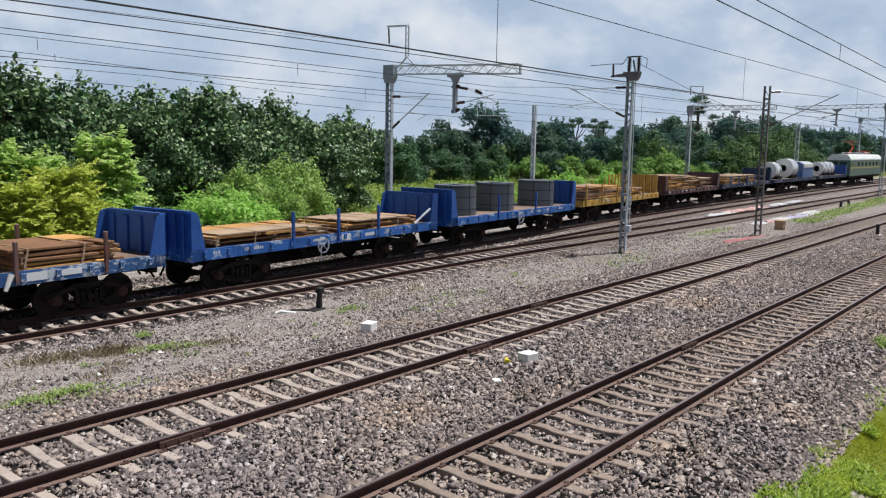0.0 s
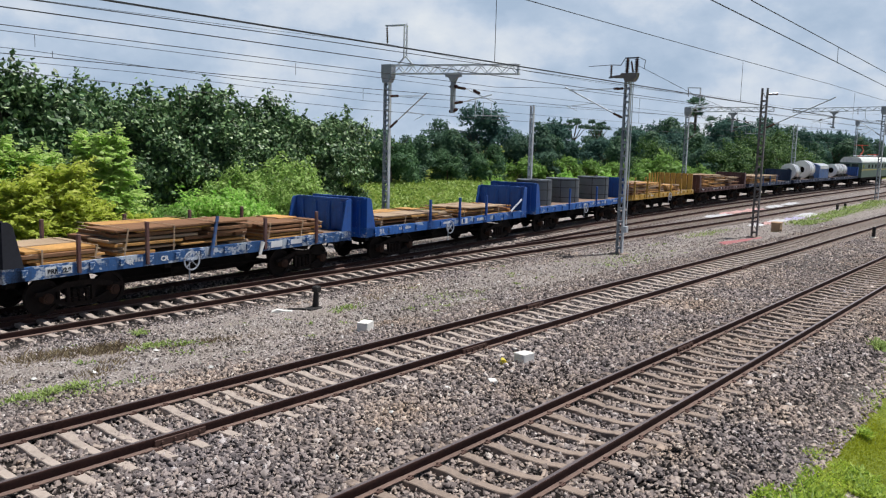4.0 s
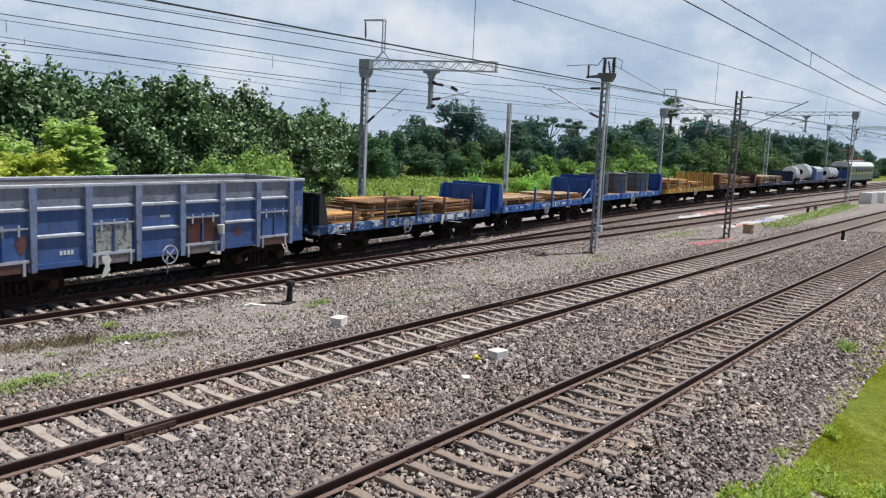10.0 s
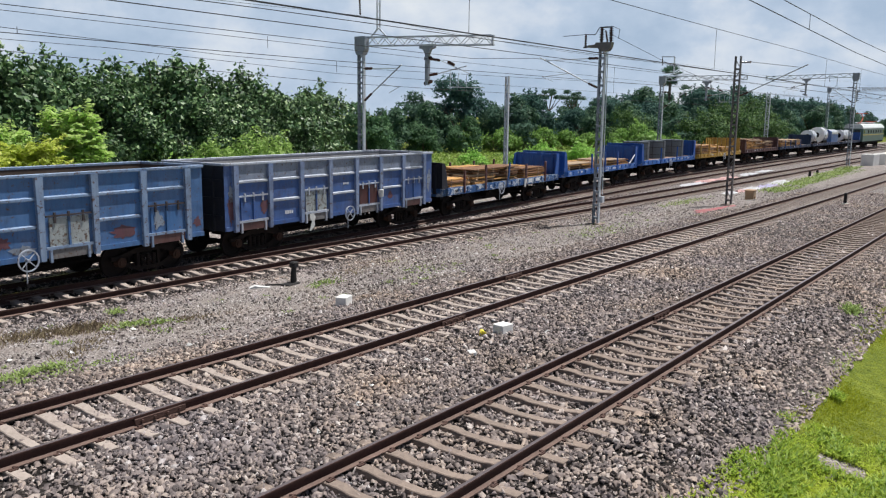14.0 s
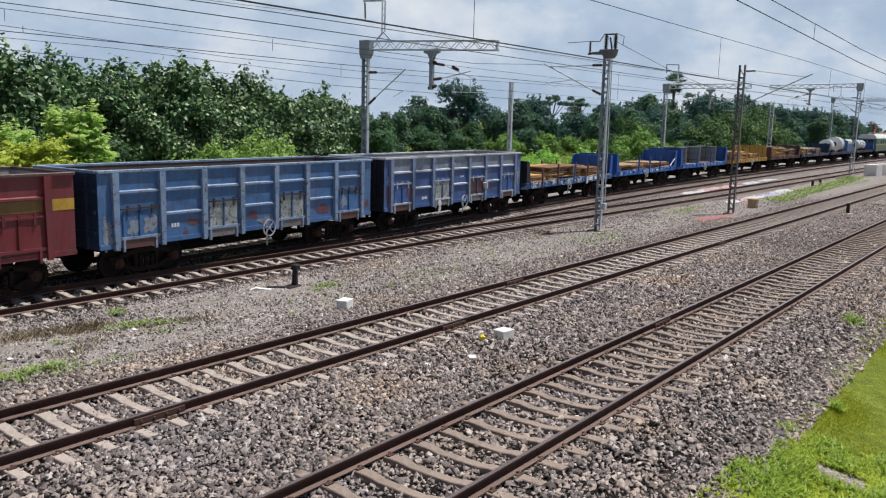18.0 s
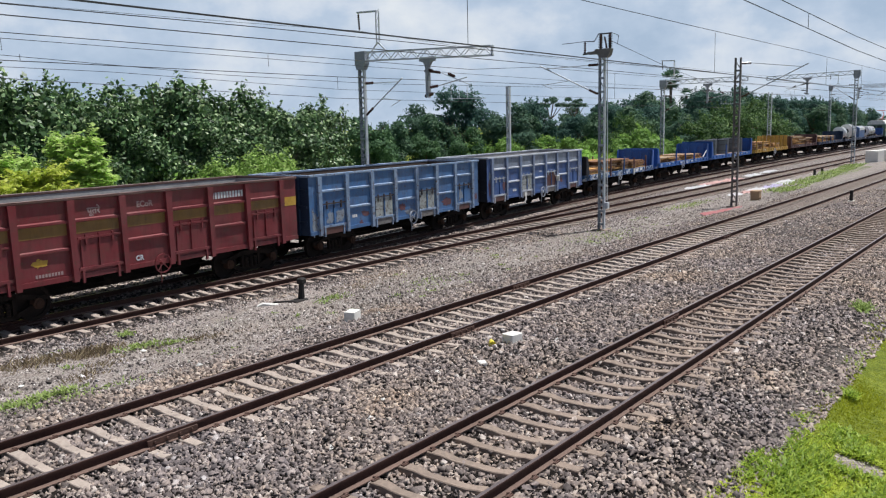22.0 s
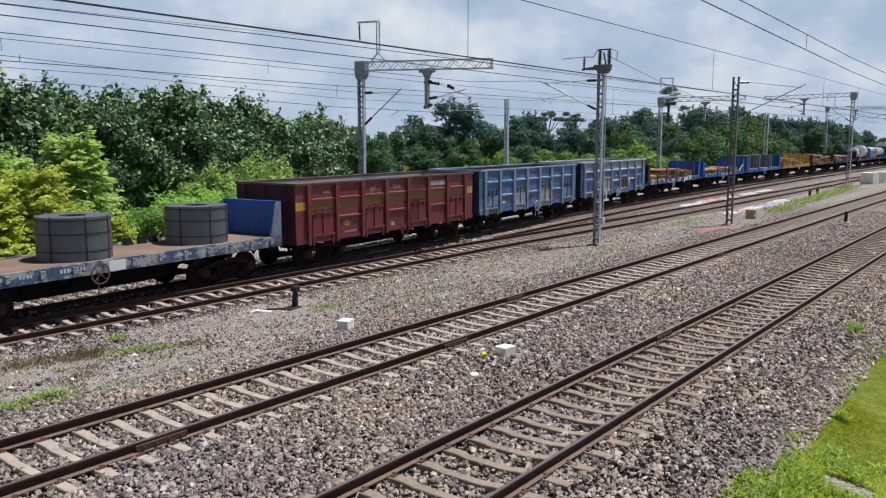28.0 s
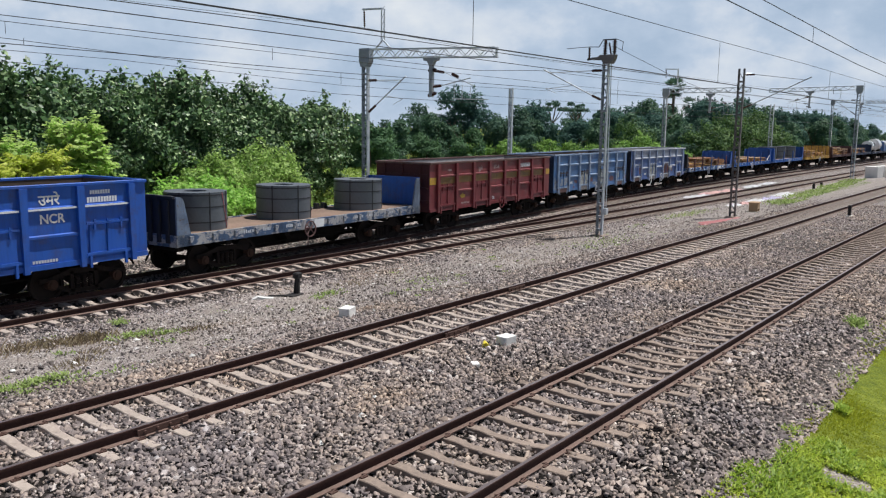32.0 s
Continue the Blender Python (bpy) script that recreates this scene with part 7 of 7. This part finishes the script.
cloth("cream sheet spread on the gravel", 56.6, 18.1, 2.2, 0.8, 4, M_SHEET, 1)
cloth("pink cloth spread on the gravel", 58.6, 17.9, 2.4, 0.8, 6, M_PINK, 5)
cloth("white sheet spread on the gravel", 61.2, 18.0, 3.0, 1.0, 3, M_SHEET, 2)
cloth("lilac cloth spread on the gravel", 64.9, 17.9, 3.6, 0.9, 0, M_LILAC, 3)
cloth("white sheet spread on the gravel", 69.4, 18.25, 4.2, 1.2, 5, M_SHEET, 4)
cloth("red powder spilt on the gravel", 45.0, 14.85, 4.6, 0.85, -8, M_REDPOWDER, 6, "powder", 0.03)
cloth("red powder spilt on the gravel", 43.2, 14.95, 1.8, 0.5, -4, M_REDPOWDER, 7, "powder", 0.03)
for i, (x, y, m, lab) in enumerate(((65.0, 22.75, M_PINK, "pink cloth lying between two tracks"), (69.3, 22.6, M_PINK, "pink cloth lying between two tracks"), (75.6, 22.7, M_SHEET, "white sheet lying between two tracks"), (80.9, 22.8, M_SHEET, "white sheet lying between two tracks"), (61.4, 22.5, M_SHEET, "pale sheet lying between two tracks"))):
    cloth(lab, x, y, 4.4, 1.0, 2, m, 20 + i)

# stacked white concrete blocks beside the line
for i, (x, y) in enumerate(((103.6, 17.6), (106.6, 16.9), (109.4, 16.5), (112.0, 16.2), (114.6, 15.9), (117.2, 15.6))):
    bm = B()
    box(bm, -0.8, 0.8, -0.7, 0.7, 0, 1.3, 0.03)
    ob = tagged(part("concrete_block", bm, M_LIMEWASH), "large white concrete block set down beside the line", "block", "white concrete blocks")
    ob.matrix_basis = pose(x, y, ground_z(x, y) - 0.02, 0, 0, -12 + 5 * (i % 3))


def litter(number, seed):
    rnd2 = random.Random(seed)
    for i in range(number):
        bm = B()
        n = 5
        r = rnd2.uniform(0.03, 0.10)
        top = bm.verts.new((rnd2.uniform(-0.02, 0.02), 0, rnd2.uniform(0.03, 0.07)))
        ring = [bm.verts.new((r * rnd2.uniform(0.6, 1.3) * math.cos(6.283 * k / n), r * rnd2.uniform(0.4, 1.0) * math.sin(6.283 * k / n), rnd2.uniform(0, 0.02))) for k in range(n)]
        for k in range(n):
            bm.faces.new((ring[k], ring[(k + 1) % n], top))
        bm.faces.new(ring[::-1])
        ob = tagged(part("litter_scrap", bm, M_LITTER), "small white scrap of litter on the gravel", "litter", "scraps of litter")
        y = rnd2.choice((rnd2.uniform(13.8, 19.0), rnd2.uniform(13.8, 18.8), rnd2.uniform(7.6, 10.3)))
        x = rnd2.uniform(4, 36) if y > 13 else rnd2.uniform(8, 28)
        ob.matrix_basis = pose(x, y, ground_z(x, y) + 0.02, 0, 0, rnd2.uniform(0, 360))


litter(70, 8)
bm = B()
tube(bm, (-0.13, 0, 0.04), (0.12, 0.05, 0.07), 0.085, 8, 0.04)
tagged(part("plastic_bag", bm, M_YBAG, m=pose(14.35, 9.75, ground_z(14, 9.7), 0, 0, 30)), "crumpled yellow plastic bag beside a block", "bag")


def blades(name, label, mat, spots, seed, height, width, lean=0.5, cat="grass", leafy_top=False):
    """Blades or small leaves growing at spots (x0, x1, y0, y1, number), as one mass."""
    rng = np.random.default_rng(seed)
    vs = []
    for x0, x1, y0, y1, number, k in spots:
        x, y = rng.uniform(x0, x1, number), rng.uniform(y0, y1, number)
        if k < 0:
            cx, cy = (x0 + x1) / 2, (y0 + y1) / 2
            x = cx + rng.normal(0, (x1 - x0) / 4, number)
            y = cy + rng.normal(0, (y1 - y0) / 4, number)
        z = np.interp(y, GZ_Y, GZ_Z) + rise(x, y) - 0.02
        h = height * abs(k) * rng.uniform(0.4, 1.3, number)
        a = rng.uniform(0, 6.283, number)
        w = width * rng.uniform(0.6, 1.4, number)
        dx, dy = np.cos(a), np.sin(a)
        l = lean * h * rng.uniform(0.2, 1.2, number)
        p = np.stack((x, y, z), -1)
        side = np.stack((-dy, dx, 0 * dx), -1) * w[:, None]
        mid = p + np.stack((dx * l * 0.35, dy * l * 0.35, h * 0.6), -1)
        tip = p + np.stack((dx * l, dy * l, h), -1)
        if leafy_top:
            vs.append(np.stack((p + np.stack((0 * h, 0 * h, h * 0.5), -1), mid + side, tip, mid - side), 1))
        else:
            vs.append(np.stack((p - side * 0.6, p + side * 0.6, mid + side * 0.5, tip), 1))
    v = np.concatenate(vs).reshape(-1, 3)
    n = len(v) // 4
    me = bpy.data.meshes.new(name)
    me.vertices.add(len(v))
    me.vertices.foreach_set("co", v.ravel())
    me.loops.add(len(v))
    me.loops.foreach_set("vertex_index", np.arange(len(v), dtype=np.int32))
    me.polygons.add(n)
    me.polygons.foreach_set("loop_start", np.arange(0, len(v), 4, dtype=np.int32))
    me.update(calc_edges=True)
    me.materials.append(mat)
    return tagged(new(name, me), label, cat, kind="stuff")


verge, clumps, turf = [], [], []
rnd = random.Random(17)
for i in range(110):
    x = 6 + i * 0.25
    edge = verge_edge(x)
    lush = float(np.interp(x, [13.6, 15.2], [1.0, 0.0]))      # tall clover near the camera, cropped turf farther off
    for j in range(12):
        y = edge - 0.2 * (j + 1)
        tall = 0.5 + noise.noise(Vector((x * 0.9, y * 1.6, 4)))
        if bare_spot(x, y + 0.1):
            verge.append((x, x + 0.28, y, y + 0.22, 22, 0.45))
            continue
        ragged = 0.45 + 0.55 * rnd.random() if j == 0 else 1.0
        if lush + 0.7 * (tall - 0.5) > 0.5 or (tall > 0.85 and x < 15.5):
            verge.append((x, x + 0.28, y, y + 0.22, int(135 * ragged), 0.7 + 0.6 * max(0.0, tall)))
            if tall > 0.42:
                clumps.append((x, x + 0.28, y, y + 0.22, int(105 * tall * ragged), 0.8 + 0.7 * tall))
        else:
            turf.append((x, x + 0.28, y, y + 0.22, int(110 * ragged), 0.55 + 0.35 * max(0.0, tall)))
    if rnd.random() < (0.35 if x < 15 else 0.12):
        clumps.append((x, x + 0.3, edge - 0.25, edge + 0.12, 40, 0.9))
blades("turf", "short cropped olive-green turf on the verge", M_TURF, turf, 36, 0.06, 0.014, 0.8, leafy_top=False)
blades("grass", "short bright yellow-green grass and clover on the verge", M_GRASS, verge, 31, 0.08, 0.0125, 0.9, leafy_top=True)
blades("leafy_weeds", "darker leafy weeds growing in clumps through the grass", M_CLOVER, clumps, 35, 0.10, 0.0145, 0.9, "weeds", True)
tufts = [(8.9, 10.3, 17.3, 18.2, 520, -1.0), (7.2, 9.4, 17.6, 18.7, 700, -0.9), (17.5, 20, 17.4, 18.6, 160, -0.6), (24, 28, 16.5, 18.2, 220, -0.5), (11.1, 12.3, 16.3, 17.0, 200, -0.7)]
for i in range(26):
    x, y, w = rnd.uniform(2.5, 10.5), rnd.uniform(15.0, 18.4), rnd.uniform(0.3, 0.9)
    tufts.append((x, x + w, y, y + 0.6 * w, int(110 * w), -rnd.uniform(0.4, 0.8)))
blades("dry_weeds", "dry brown weeds standing on the gravel", M_DRYGRASS, tufts, 32, 0.17, 0.012, 0.8, "weeds")
tufts = [(9.9, 11.1, 17.0, 17.55, 300, -0.7), (10.7, 11.5, 16.75, 17.1, 140, -0.6), (10.7, 11.2, 18.5, 19.0, 90, -1.0), (5.9, 7.6, 14.9, 15.5, 420, -0.8), (7.2, 7.9, 14.9, 15.4, 120, -0.9), (16.2, 17.6, 16.9, 17.6, 180, -0.8), (6, 9, 14.2, 14.9, 200, -0.6), (19, 22, 15.5, 17, 200, -0.5), (30, 36, 15.0, 17.5, 420, -0.6), (44, 52, 17.5, 18.8, 500, -0.8), (66, 92, 15.4, 18.2, 1500, 0.9)]
for i in range(60):
    x, y, w = rnd.uniform(3, 42), rnd.uniform(14.3, 18.9), rnd.uniform(0.15, 0.6)
    tufts.append((x, x + w, y, y + w, int(60 * w) + 6, -rnd.uniform(0.3, 0.7)))
blades("green_weeds", "low green weeds scattered over the yard", M_WEED, tufts, 33, 0.16, 0.022, 0.8, "weeds", True)
patch = [(57 + 2.1 * i, 59.6 + 2.1 * i, 14.7 + 0.13 * i, 16.4 + 0.14 * i, rnd.randint(60, 240), rnd.uniform(0.5, 1.2)) for i in range(19)]
blades("trackside_grass", "bright green weedy grass between the lines", M_WEED, patch, 37, 0.30, 0.05, 0.8, "grass", True)
blades("small_shrub", "small grey-green weed at the grass edge", M_WEED, [(22.1, 23.0, 3.7, 4.1, 260, -1.0)], 34, 0.20, 0.025, 0.8, "weeds", True)


# ---------------------------------------------------------------- what moves
def motions():
    times = [0.0, 2.0, 4.0, 6.0, 8.0, 10.0, 12.0, 14.0, 16.0, 18.0, 20.0, 22.0, 24.0, 26.0, 28.0, 30.0, 32.0]
    for ob, s0, local in MOVERS:
        walk(ob, [(t, wagon_pose(s0 + SPEED * t) @ local) for t in times])
    step = 32.0 / 96
    for w in SPINNERS:
        x, y, z = w.matrix_basis.translation
        walk(w, [(k * step, pose(x, y, z, 0, math.degrees(SPEED * k * step / 0.5), 0)) for k in range(97)])


motions()
